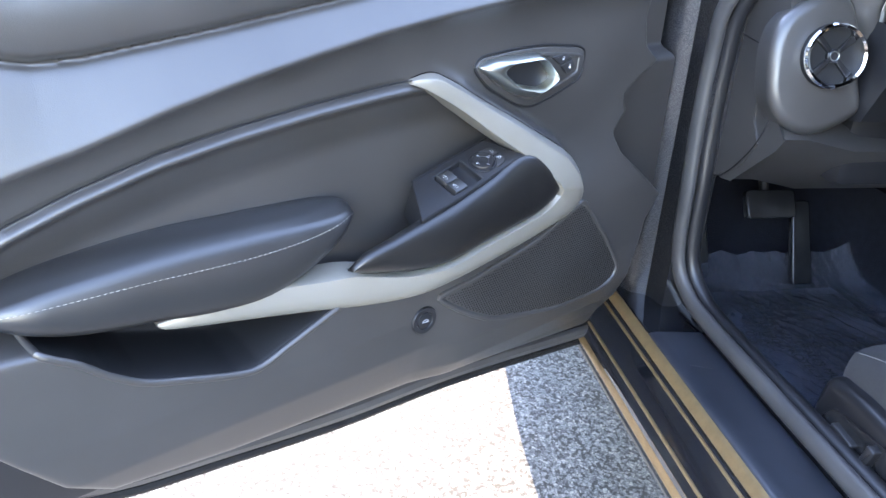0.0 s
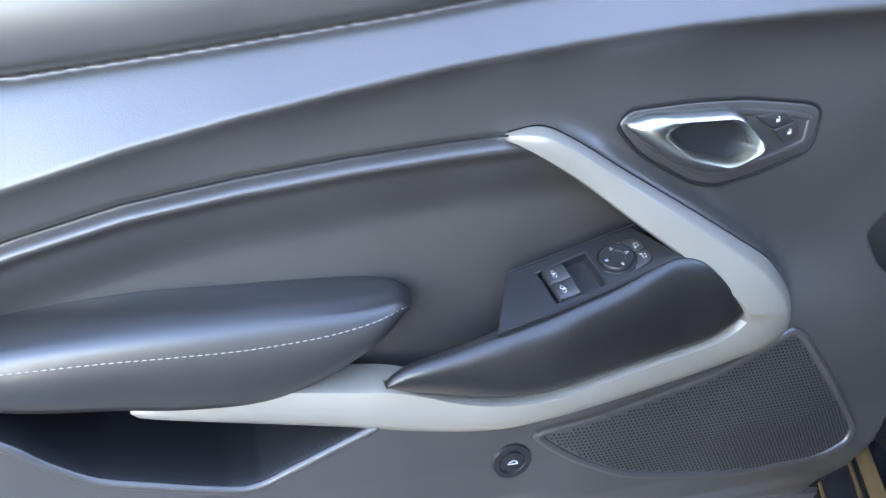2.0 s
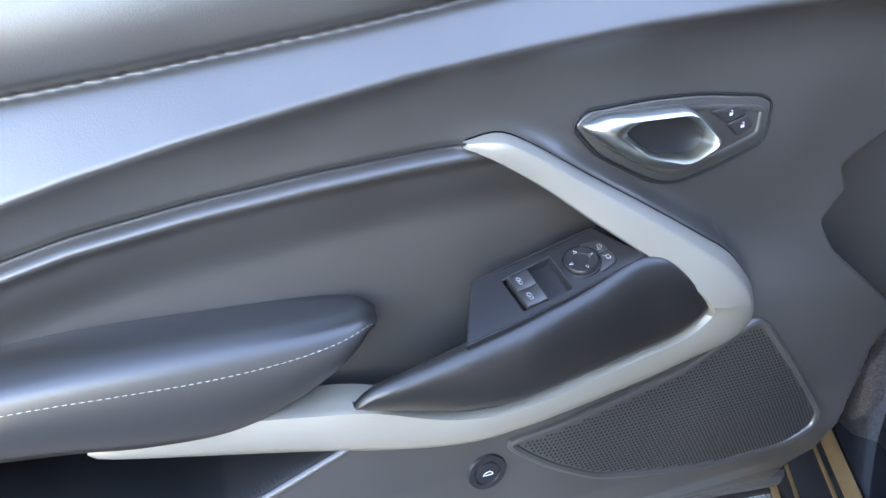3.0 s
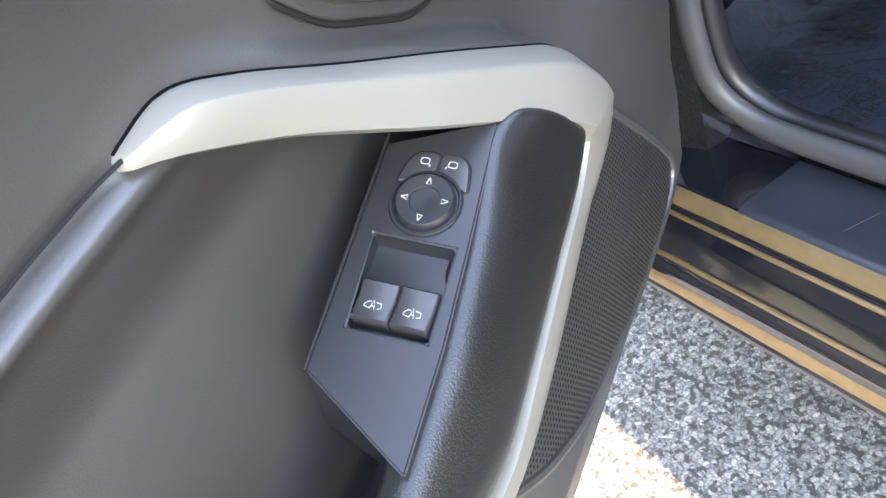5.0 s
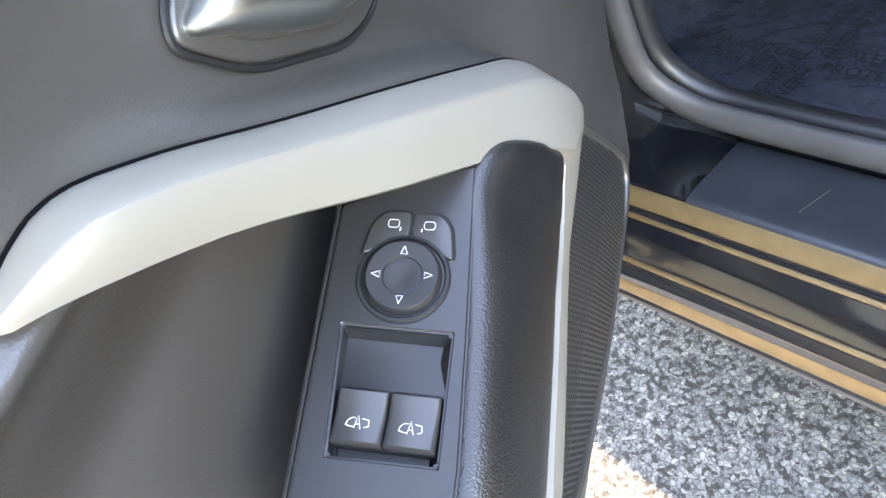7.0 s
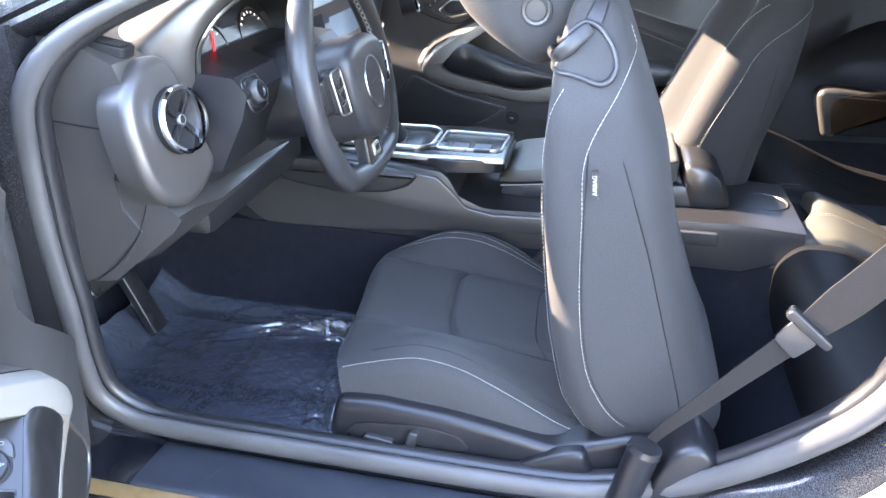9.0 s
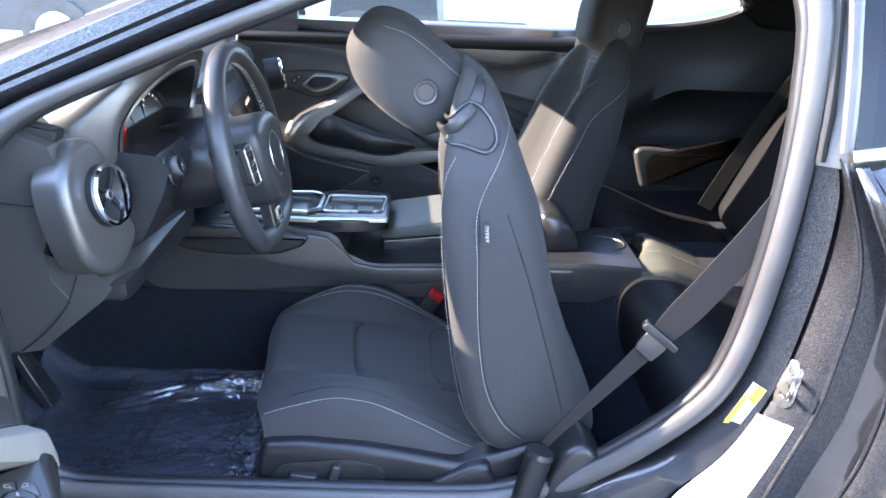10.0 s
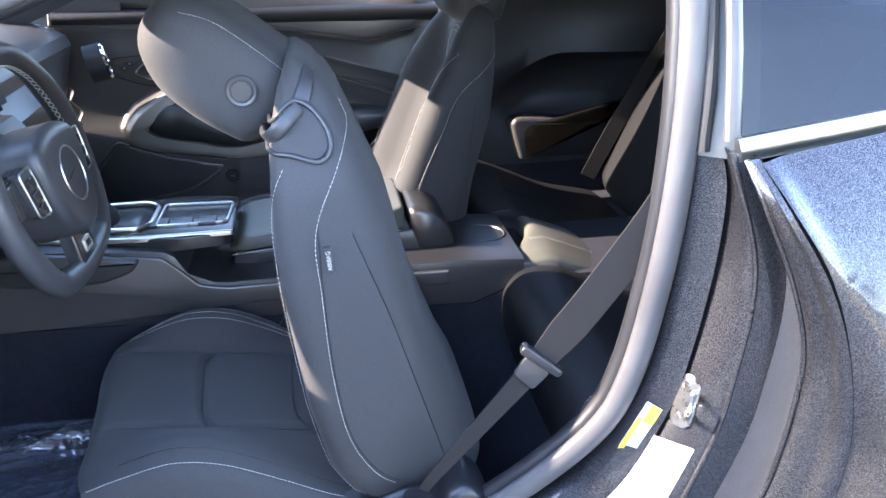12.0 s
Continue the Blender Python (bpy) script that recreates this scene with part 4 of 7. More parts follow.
for p in low_edge[:52]:
    rows.append([p + np.array(d) for d in ((0, 0.028, 0.002), (0, 0.030, -0.016), (0, 0.055, -0.030), (0, 0.070, -0.020), (0, 0.078, 0.010), (0, 0.06, 0.03))])
part("pillar_trim", mesh_of("pillar_trim", *skin(rows, True, True), sharp=60), M_HEADLINER, body, "dark grey inner pillar trim")
rows = []
for p in low_edge:
    rows.append([np.array((q[0], 1.60 - q[1], q[2])) for q in [p + np.array(d) for d in ((0, 0.06, -0.02), (0, -0.01, -0.01), (0, -0.012, 0.046), (0, 0.05, 0.068), (0, 0.09, 0.03))]])
part("roof_rail", mesh_of("roof_rail_far", *skin(rows, True, True), sharp=40), M_HARD, body)
# roof skin with headliner, as one thick sheet
top, under = [], []
for x in np.linspace(-0.67, 0.85, 14):
    zz = np.interp(x, (-0.67, -0.5, -0.25, 0.0, 0.3, 0.85), (1.150, 1.205, 1.262, 1.295, 1.295, 1.20))
    ys = np.linspace(0.24, 1.36, 11)
    top.append([(x, y, zz + 0.045 * (1 - ((y - 0.8) / 0.56) ** 2)) for y in ys])
    under.append([(x, y, zz - 0.025 + 0.040 * (1 - ((y - 0.8) / 0.56) ** 2)) for y in ys])
part("roof", mesh_of("roof", *skin(top, False, False)), M_PAINT, body)
part("headliner", mesh_of("headliner", *skin(under, False, False)), M_HEADLINER, body)
rows = [[(x, y, z + 0.03 * (1 - ((y - 0.8) / 0.62) ** 2)) for y in np.linspace(0.16, 1.44, 12)] for x, z in ((-1.42, 0.86), (-1.1, 0.98), (-0.8, 1.09), (-0.66, 1.145))]
screen = part("windscreen", mesh_of("windscreen", *skin(rows, False, False)), M_GLASS, body, "clear windscreen")
screen.visible_shadow = False
rows = [[(x, y, z + 0.03 * (1 - ((y - 0.8) / 0.62) ** 2)) for y in np.linspace(0.24, 1.36, 12)] for x, z in ((0.85, 1.20), (1.2, 1.08), (1.6, 0.95))]
part("rear_window", mesh_of("rear_window", *skin(rows, False, False)), M_TINT, body)
rows = [[(x, y, z - 0.10 * abs((y - 0.8) / 0.9) ** 3) for y in np.linspace(0.08, 1.52, 14)] for x, z in ((-2.9, 0.62), (-2.6, 0.76), (-2.0, 0.86), (-1.42, 0.90))]
part("bonnet", mesh_of("bonnet", *skin(rows, False, False)), M_PAINT, body)
rows = [[(x, y, z) for y, z in ((0.11, 0.90), (0.07, 0.86), (0.045, 0.78), (0.022, 0.68), (0.006, 0.60), (-0.01, 0.50), (0.0, 0.25), (0.02, 0.18))] for x in np.linspace(-2.9, -1.145, 8)]
part("front_wing", mesh_of("front_wing", *skin(rows, False, False)), M_PAINT, body)

# unseen front wheel, added and steered to shade the ground beside the sill
wheel_at = Matrix.Translation((-1.80, 0.13, 0.345)) @ pose(0, 0, 0, 0, 0, -22) @ pose(0, 0, 0, 90, 0, 0)
tyre = part("tyre", placed(lathe([(0.23, -0.115), (0.30, -0.125), (0.335, -0.11), (0.345, -0.06), (0.345, 0.06), (0.335, 0.11), (0.30, 0.125), (0.23, 0.115)], 40), wheel_at), M_RUBBER, body, "unseen front tyre, added to shade the ground")
part("rim", placed(lathe([(0.235, 0.09), (0.22, 0.115), (0.19, 0.10), (0.06, 0.08), (0.01, 0.085)], 30), wheel_at), M_STEEL, tyre)

# rear quarter: door jamb, outer skin and side window
def column(pts, n=70):
    """A jamb line through (x, y, z) points, read off at even heights."""
    p = spline(pts, 400)
    p = p[np.argsort(p[:, 2])]
    z = np.linspace(0.953, 0.345, n)
    return np.stack([np.interp(z, p[:, 2], p[:, 0]), np.interp(z, p[:, 2], p[:, 1]), z], 1)


seal_side = column([(0.118, 0.094, 0.955), (0.121, 0.088, 0.90), (0.118, 0.086, 0.79), (0.106, 0.086, 0.67), (0.078, 0.090, 0.575), (0.020, 0.100, 0.480), (-0.06, 0.112, 0.42), (-0.12, 0.118, 0.37)])
gap_line = column([(0.140, 0.072, 0.952), (0.156, 0.070, 0.90), (0.158, 0.070, 0.81), (0.146, 0.070, 0.70), (0.128, 0.070, 0.61), (0.083, 0.072, 0.505), (0.02, 0.078, 0.42), (-0.03, 0.08, 0.33)])
bright = column([(0.136, 0.046, 0.953), (0.150, 0.036, 0.915), (0.176, 0.030, 0.84), (0.184, 0.028, 0.775), (0.179, 0.028, 0.69), (0.168, 0.028, 0.60), (0.134, 0.030, 0.483), (0.10, 0.034, 0.36)])
outside = column([(0.138, 0.020, 0.955), (0.150, -0.008, 0.915), (0.189, -0.022, 0.834), (0.218, -0.026, 0.752), (0.223, -0.026, 0.675), (0.214, -0.024, 0.566), (0.197, -0.018, 0.485), (0.17, -0.005, 0.33)])
edge_line = column([(0.140, 0.012, 0.958), (0.158, -0.034, 0.915), (0.205, -0.058, 0.838), (0.240, -0.068, 0.752), (0.262, -0.072, 0.650), (0.258, -0.070, 0.560), (0.236, -0.056, 0.46), (0.215, -0.03, 0.30)])
# painted pillar between the seal and the jamb
rows = []
for s, g in zip(seal_side, gap_line):
    rows.append([s + np.array([-0.01, 0.03, 0]), s, s + (g - s) * 0.15 + np.array([0.004, -0.003, 0]), s + (g - s) * 0.80 + np.array([0.003, -0.003, 0]), g + np.array([-0.004, 0.006, 0]), g + np.array([0.004, 0.03, 0])])
part("inner_pillar", mesh_of("inner_pillar", *skin(rows, False, False), sharp=60), M_PAINT, body, "glossy painted lock pillar")
rows = []
for i in range(70):
    g, r, c, e = gap_line[i], bright[i], outside[i], edge_line[i]
    k = min(1.0, np.linalg.norm(c - r) / 0.05)
    back = np.array([1.0, 0, 0])
    row = [g + np.array([0.002, 0.028, 0]), g + np.array([0.001, 0.004, 0]), g + np.array([0.003, -0.001, 0])]
    row += [g + (r - g) * f + back * h for f, h in ((0.25, -0.002), (0.60, -0.004), (0.85, -0.005), (0.95, -0.003), (1.0, 0.002))]
    row += [r + (c - r) * f + back * h * k for f, h in ((0.06, 0.020), (0.12, 0.030), (0.20, 0.033), (0.50, 0.034), (0.78, 0.032), (0.88, 0.026), (0.95, 0.010), (1.0, 0.000))]
    row += [c + (e - c) * f + back * h for f, h in ((0.15, -0.004), (0.40, -0.003), (0.50, 0.001), (0.62, 0.002), (0.75, -0.002), (0.90, -0.003), (1.0, 0.003))]
    rows.append(row)
part("jamb_bead", tube([p + np.array([-0.002, 0, 0]) for p in bright], 0.0035, n=8), M_PAINT, body, "rolled bright edge of the jamb")
part("outer_bead", tube([p + np.array([-0.002, 0, 0]) for p in outside], 0.0030, n=8), M_PAINT, body)
# same paint as the jamb; its dark reflections are put in as gloss black
part("jamb_recess", mesh_of("jamb_recess", *skin([r[9:14] for r in rows], False, False), sharp=60), M_SILL, body, "painted jamb channel, its dark reflections put in as gloss black")
for lo, hi, label in ((0, 10, "metallic painted door jamb with sunlit flakes"), (13, 23, "painted outer flange of the jamb")):
    part("door_jamb", mesh_of("door_jamb", *skin([r[lo:hi] for r in rows], False, False), sharp=60), M_PAINT, body, label)
flare_z = np.linspace(0.345, 0.953, 160)
flare_y = np.cumsum(np.interp(flare_z, (0.345, 0.45, 0.55, 0.62, 0.70, 0.77, 0.85, 0.92, 0.953), (-0.5, -0.20, 0.0, 0.12, 0.24, 0.33, 0.46, 0.68, 0.80))) * (flare_z[1] - flare_z[0])
flare = lambda z: np.interp(z, flare_z, flare_y - flare_y[-1] + 0.016)
trim_z = curve((0.14, 0.947), (0.30, 0.977), (0.55, 1.017), (0.90, 1.065), (1.3, 1.10))
rows = []
for p in edge_line:
    row = []
    for f in np.linspace(0, 1, 30) ** 2.2:
        k = float(smooth(f, 0.0, 0.030))
        row.append((p[0] + 0.004 + f, p[1] * (1 - k) + float(flare(p[2])) * k - 0.003 * math.sin(math.pi * min(1, f * 25) / 2),
                    p[2] + (float(trim_z(p[0] + f)) - 0.947) * float(smooth(p[2], 0.74, 0.953))))
    rows.append(row)
part("quarter_panel", mesh_of("quarter_panel", *skin(rows, False, False), sharp=60), M_PAINT, body, "dark metallic rear quarter panel that mirrors the sky")
win = [[(0.150, 0.056, 0.966), (0.146, 0.075, 1.06), (0.140, 0.105, 1.17), (0.15, 0.15, 1.25)], [(0.45, 0.045, 1.015), (0.45, 0.08, 1.09), (0.45, 0.11, 1.16), (0.45, 0.16, 1.235)], [(0.85, 0.05, 1.075), (0.85, 0.09, 1.11), (0.85, 0.13, 1.14), (0.85, 0.2, 1.17)]]
part("quarter_window", mesh_of("quarter_window", *skin(win, False, False)), M_TINT, body, "dark tinted rear side window")
part("window_trim", tube(spline([(0.142, 0.046, 0.955), (0.30, 0.034, 0.985), (0.55, 0.032, 1.025), (0.9, 0.04, 1.075)], 30), 0.008, 0.014, 10), M_CHROME, body, "bright satin strip under the side window")
part("window_edge", tube(spline([(0.142, 0.060, 0.962), (0.138, 0.079, 1.06), (0.132, 0.109, 1.17), (0.14, 0.155, 1.25)], 30), 0.010, 0.007, 10), M_RUBBER, body)
part("pillar_gap", tube(spline([(0.122, 0.085, 0.945), (0.121, 0.093, 1.03), (0.115, 0.118, 1.15), (0.10, 0.16, 1.22)], 30), 0.008, 0.010, 10), M_DARK, body)
rows = [[(0.10, 0.12, z), (0.118, 0.084 + 0.3 * max(0, z - 0.95), z), (0.150, 0.062 + 0.3 * max(0, z - 0.95), z), (0.20, 0.10 + 0.3 * max(0, z - 0.95), z), (0.2, 0.18, z)] for z in np.linspace(0.94, 1.25, 8)]
part("lock_pillar", mesh_of("lock_pillar", *skin(rows, False, False)), M_HARD, body)

# striker on the jamb
striker = thing("door_striker", "zinc-plated door striker loop bolted to the jamb", "striker")
aim = frame3((0.142, 0.064, 0.628), (0.20, 0.12, 0.97), (-0.62, 0.78, 0.0)) @ Matrix.Diagonal((1.05, 0.85, 1.0, 1.0))
part("base", placed(plate(round_poly([(-0.034, -0.017), (0.034, -0.017), (0.034, 0.017), (-0.034, 0.017)], 0.015, 5), 0.0, 0.006, 0.002), aim), M_STEEL, striker)
part("loop", placed(tube(spline([(-0.012, -0.006, 0.002), (-0.013, -0.016, 0.026), (0.0, -0.022, 0.036), (0.013, -0.016, 0.026), (0.012, -0.006, 0.002)], 24), 0.0038, n=10), aim), M_STEEL, striker)
for s in (-1, 1):
    part("bolt", placed(lathe([(0.005, 0.004), (0.005, 0.0065), (0.004, 0.0075), (0.001, 0.0075)], 12), aim @ Matrix.Translation((s * 0.022, 0.004, 0))), M_STEEL, striker)
tag = thing("tyre_label", "white and yellow label stuck on the pillar, print unreadable", "label")
q = frame3((0.0890, 0.0815, 0.571), (0.36, -0.10, 0.93), (-0.80, 0.50, 0.36))
part("sheet", placed(plate([(-0.048, -0.011), (0.048, -0.011), (0.048, 0.010), (-0.048, 0.010)], 0, 0.0006, 0.0002), q), M_STICKER, tag)
part("yellow_bar", placed(plate([(-0.034, 0.003), (0.024, 0.003), (0.024, 0.0095), (-0.034, 0.0095)], 0.0006, 0.0010, 0.0001), q), M_YELLOW, tag)
part("yellow_bar", placed(plate([(0.020, -0.011), (0.048, -0.011), (0.048, 0.002), (0.020, 0.002)], 0.0006, 0.0010, 0.0001), q), M_YELLOW, tag)

cert = thing("jamb_label", "white paper label stuck low on the sunlit jamb", "label")
rows = []
for g, r in zip(gap_line, bright):
    if 0.375 < g[2] < 0.575:
        rows.append([g + (r - g) * f + np.array([-0.0062, -0.0012, 0]) for f in np.linspace(-0.02, 0.80, 6)])
part("sheet", mesh_of("sheet", *skin(rows, False, False), sharp=80), M_STICKER, cert)
for k, w in enumerate((0.5, 0.62, 0.4, 0.66, 0.55)):
    r = rows[len(rows) - 7 + k]
    a, b = np.array(r[1]) + np.array([-0.0012, -0.0004, 0]), np.array(r[5]) + np.array([-0.0012, -0.0004, 0])
    part("print_bar", tube([a, a + (b - a) * w], 0.0009, 0.0004, 4), M_GLOSS, cert)

# ---- cabin floor, far wall ----
rows = []
for x, z in ((-1.50, 0.62), (-1.36, 0.46), (-1.22, 0.27), (-1.10, 0.235), (-0.6, 0.225), (-0.2, 0.225), (0.0, 0.25), (0.12, 0.42), (0.8, 0.44)):
    rows.append([(x, 0.155, z + 0.09), (x, 0.175, z + 0.02), (x, 0.22, z), (x, 0.60, z), (x, 0.645, z + 0.04), (x, 0.66, max(z + 0.1, 0.47)), (x, 0.94, max(z + 0.1, 0.47)), (x, 0.955, z + 0.04), (x, 1.0, z), (x, 1.42, z), (x, 1.46, z + 0.1)])
part("floor", mesh_of("floor", *skin(rows, False, False), sharp=50), M_CARPET, body, "black moulded carpet")
# unseen closures, added to stop light leaking in behind and at the far footwell
part("rear_light_stop", box((0.93, 0.06, 0.90), (1.75, 1.54, 0.96), 0.01), M_CARPET, body, "unseen rear shelf added to keep light out of the cabin")
for y in (0.05, 1.50):
    part("side_light_stop", box((0.90, y, 0.30), (1.75, y + 0.05, 1.06), 0.01), M_HARD, body)
part("footwell_light_stop", box((-1.55, 1.44, 0.20), (-1.06, 1.50, 0.92), 0.01), M_HARD, body)
part("cross_wall", box((-1.60, 0.0, 0.25), (-1.50, 1.6, 0.90), 0.01), M_DARK, body)
# far side: quarter trim with its ledge, behind the passenger door
rear_trim = thing("rear_side_trim", "black rear side trim with a sunlit elbow ledge", "trim panel")
sill_z = curve((0.10, 1.0), (0.30, 1.012), (0.45, 1.035), (0.53, 1.068), (0.60, 1.02), (1.3, 1.0))
rows = []
for x in np.linspace(0.10, 1.3, 40):
    hollow = 0.045 * float(smooth(x, 0.20, 0.34)) * (1 - float(smooth(x, 0.75, 0.95)))
    z1 = 0.70 + 0.10 * float(smooth(x, 0.16, 0.42))
    rows.append([(x, 1.44, 0.35), (x, 1.455, 0.52), (x, 1.462, 0.60), (x, 1.47 + 0.4 * hollow, 0.64), (x, 1.475 + hollow, 0.68), (x, 1.475 + hollow, z1 - 0.01), (x, 1.470 + 0.5 * hollow, z1 + 0.015), (x, 1.462, z1 + 0.035), (x, 1.470, z1 + 0.09), (x, 1.475, 0.94), (x, 1.46, float(sill_z(x))), (x, 1.56, float(sill_z(x)) + 0.015)])
part("panel", mesh_of("panel", *skin(rows, False, False), sharp=60), M_HARD, rear_trim)
ledge = [(0.295, 0.53), (0.272, 0.60), (0.262, 0.640), (0.275, 0.657), (0.31, 0.660), (0.45, 0.652), (0.545, 0.655), (0.585, 0.668), (0.615, 0.715), (0.650, 0.735), (0.70, 0.74), (0.70, 0.650), (0.60, 0.634), (0.45, 0.628), (0.33, 0.630), (0.312, 0.615), (0.330, 0.53)]
part("ledge", placed(plate(round_poly(ledge, 0.012, 4), 0.0, 0.055, 0.012, None, 4), Matrix(((1, 0, 0, 0), (0, 0, -1, 1.475), (0, 1, 0, 0), (0, 0, 0, 1)))), M_PANEL, rear_trim, "moulded elbow ledge, hooked at its front")
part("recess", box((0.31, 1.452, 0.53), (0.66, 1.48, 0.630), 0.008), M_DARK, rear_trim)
part("ledge_groove", tube(spline([(0.318, 1.4195, 0.640), (0.45, 1.4195, 0.637), (0.575, 1.4195, 0.640), (0.61, 1.4195, 0.665), (0.63, 1.4195, 0.700)], 30), 0.0016, n=6), M_DARK, rear_trim)
part("window_frame", tube(spline([(0.08, 1.45, 1.00), (0.30, 1.455, 1.013), (0.45, 1.455, 1.038), (0.535, 1.45, 1.075), (0.50, 1.43, 1.115), (0.3, 1.42, 1.17)], 40), 0.018, 0.012, 8), M_PANEL, rear_trim)
part("far_pillar", mesh_of("far_pillar", *tube(spline([(0.105, 1.47, 0.6), (0.10, 1.47, 0.9), (0.11, 1.44, 1.05), (0.12, 1.38, 1.24)], 20), 0.05, 0.03, 10, up=(0, 1, 0)), sharp=60), M_HEADLINER, rear_trim, "dark grey lock pillar trim")
rows = [[(0.55, 1.50, 0.98), (0.52, 1.45, 1.09), (0.45, 1.38, 1.24)], [(1.3, 1.50, 1.0), (1.3, 1.45, 1.1), (1.3, 1.38, 1.2)]]
part("rear_pillar", mesh_of("rear_pillar", *skin(rows, False, False)), M_HEADLINER, rear_trim)
far_glass = thing("passenger_window", "clear side glass of the passenger door", "car window")
rows = [[(x, 1.555, 0.955), (x, 1.50, 1.08), (x, 1.42, min(1.23, 1.23))] for x in np.linspace(-0.95, 0.06, 6)]
pane = part("pane", mesh_of("pane", *skin(rows[::-1], False, False)), M_GLASS, far_glass)
if sum(p.normal.y for p in pane.data.polygons) > 0:
    pane.data.flip_normals()
pane.visible_shadow = False
rows = [[(-1.12, 1.46, 0.88), (-1.10, 1.55, 0.985), (-0.80, 1.56, 0.99), (-0.78, 1.50, 0.975)], [(-1.12, 1.46, 0.5), (-1.1, 1.58, 0.5), (-0.8, 1.6, 0.5), (-0.78, 1.55, 0.5)]]
belt = thing("far_belt_trim", "black vinyl shelf under the passenger window", "trim panel")
part("shelf", mesh_of("shelf", *tube(spline([(-0.95, 1.515, 0.925), (-0.6, 1.515, 0.935), (-0.2, 1.515, 0.94), (0.07, 1.515, 0.945)], 20), 0.030, 0.024, 12), sharp=70), M_LEATHER, belt)
part("mirror_corner", plate(round_poly([(-1.02, 0.93), (-0.78, 0.945), (-0.775, 1.05), (-0.80, 1.045)], 0.01), 1.50, 1.53, 0.004, FLAT), M_PANEL, belt, "black triangle behind the door mirror")

# ---- front passenger mirror seen through the window ----
wing_mirror = thing("wing_mirror", "silver-white glass of the far wing mirror", "wing mirror")
mm = frame3((-0.755, 1.78, 1.000), (0.35, 0.94, 0), (0, 0, 1))
shape = round_poly([(-0.09, -0.062), (0.08, -0.05), (0.10, 0.03), (0.07, 0.062), (-0.06, 0.06), (-0.10, 0.02)], 0.03, 5)
part("shell", placed(plate(shape, -0.09, 0.0, 0.02), mm), M_PAINT, wing_mirror)
part("glass", placed(plate(grow(shape, -0.008), 0.0, 0.003, 0.001), mm), M_MIRRORCHROME, wing_mirror)
part("stalk", tube(spline([(-0.82, 1.58, 0.95), (-0.80, 1.66, 0.945), (-0.79, 1.73, 0.960)], 12), 0.03, 0.018, 10), M_PAINT, wing_mirror)


# ---- dashboard ----
dash = thing("dashboard", "black moulded dashboard with round chrome-ringed vents", "dashboard")
rows = []
for y in np.linspace(0.165, 1.435, 30):
    e = abs(y - 0.80) / 0.635                                  # 0 in the middle, 1 at the ends
    c = 0.05 * (1 - e ** 2)
    prof = [(-1.42, 0.90), (-1.25, 0.925), (-1.05, 0.935 + 0.01 * (1 - e)), (-0.96, 0.925 + 0.02 * (1 - e)), (-0.905, 0.900), (-0.895, 0.875), (-0.905, 0.84), (-0.915 + c, 0.80), (-0.925 + c, 0.755), (-0.93 + c, 0.745), (-0.925, 0.70), (-0.90, 0.668), (-0.935, 0.618), (-1.00, 0.578), (-1.10, 0.555), (-1.42, 0.56)]
    rows.append([(x, y, z) for x, z in prof])
part("upper_pad", mesh_of("upper_pad", *skin(rows, True, True), sharp=35), M_PANEL, dash, "soft black dashboard top")
# knee bolster under the wheel, with its faceted corner
kn = [(-1.055, 0.785), (-0.925, 0.735), (-0.880, 0.720), (-0.848, 0.692), (-0.862, 0.672), (-0.965, 0.584), (-0.998, 0.578), (-1.040, 0.59), (-1.065, 0.66)]
rows = [[(x + dx, y, z + dz) for x, z in kn] for y, dx, dz in ((0.168, 0.01, 0.0), (0.176, 0.0, 0.0), (0.215, 0.004, 0.0), (0.30, 0.0, -0.02), (0.62, -0.02, -0.03))]
part("knee_bolster", mesh_of("knee_bolster", *skin(rows, True, True), sharp=30), M_PANEL, dash, "grey-black faceted knee panel")
part("bolster_gap", tube(spline([(-0.885, 0.170, 0.722), (-0.905, 0.165, 0.665), (-0.945, 0.163, 0.615), (-0.985, 0.165, 0.582)], 20), 0.0012, n=6), M_DARK, dash)
part("end_gap", tube(spline([(-1.05, 0.163, 0.825), (-0.98, 0.163, 0.818), (-0.905, 0.164, 0.812)], 12), 0.0010, n=6), M_DARK, dash)
# demister slot
part("demister", placed(plate(round_poly([(-0.045, -0.014), (0.042, -0.014), (0.050, 0.012), (-0.035, 0.014)], 0.006), -0.01, 0.0035, 0.002), frame3((-0.945, 0.195, 0.9235), (0.98, 0.25, -0.25), (-0.2, 0.95, 0.1))), M_DARK, dash, "slotted side demister")
for k in range(4):
    part("slat", placed(plate([(-0.036 + 0.004 * k, -0.009 + 0.006 * k), (0.036 + 0.003 * k, -0.009 + 0.006 * k), (0.036 + 0.003 * k, -0.0065 + 0.006 * k), (-0.036 + 0.004 * k, -0.0065 + 0.006 * k)], 0.0, 0.005, 0.0005), frame3((-0.945, 0.195, 0.9235), (0.98, 0.25, -0.25), (-0.2, 0.95, 0.1))), M_HARD, dash)


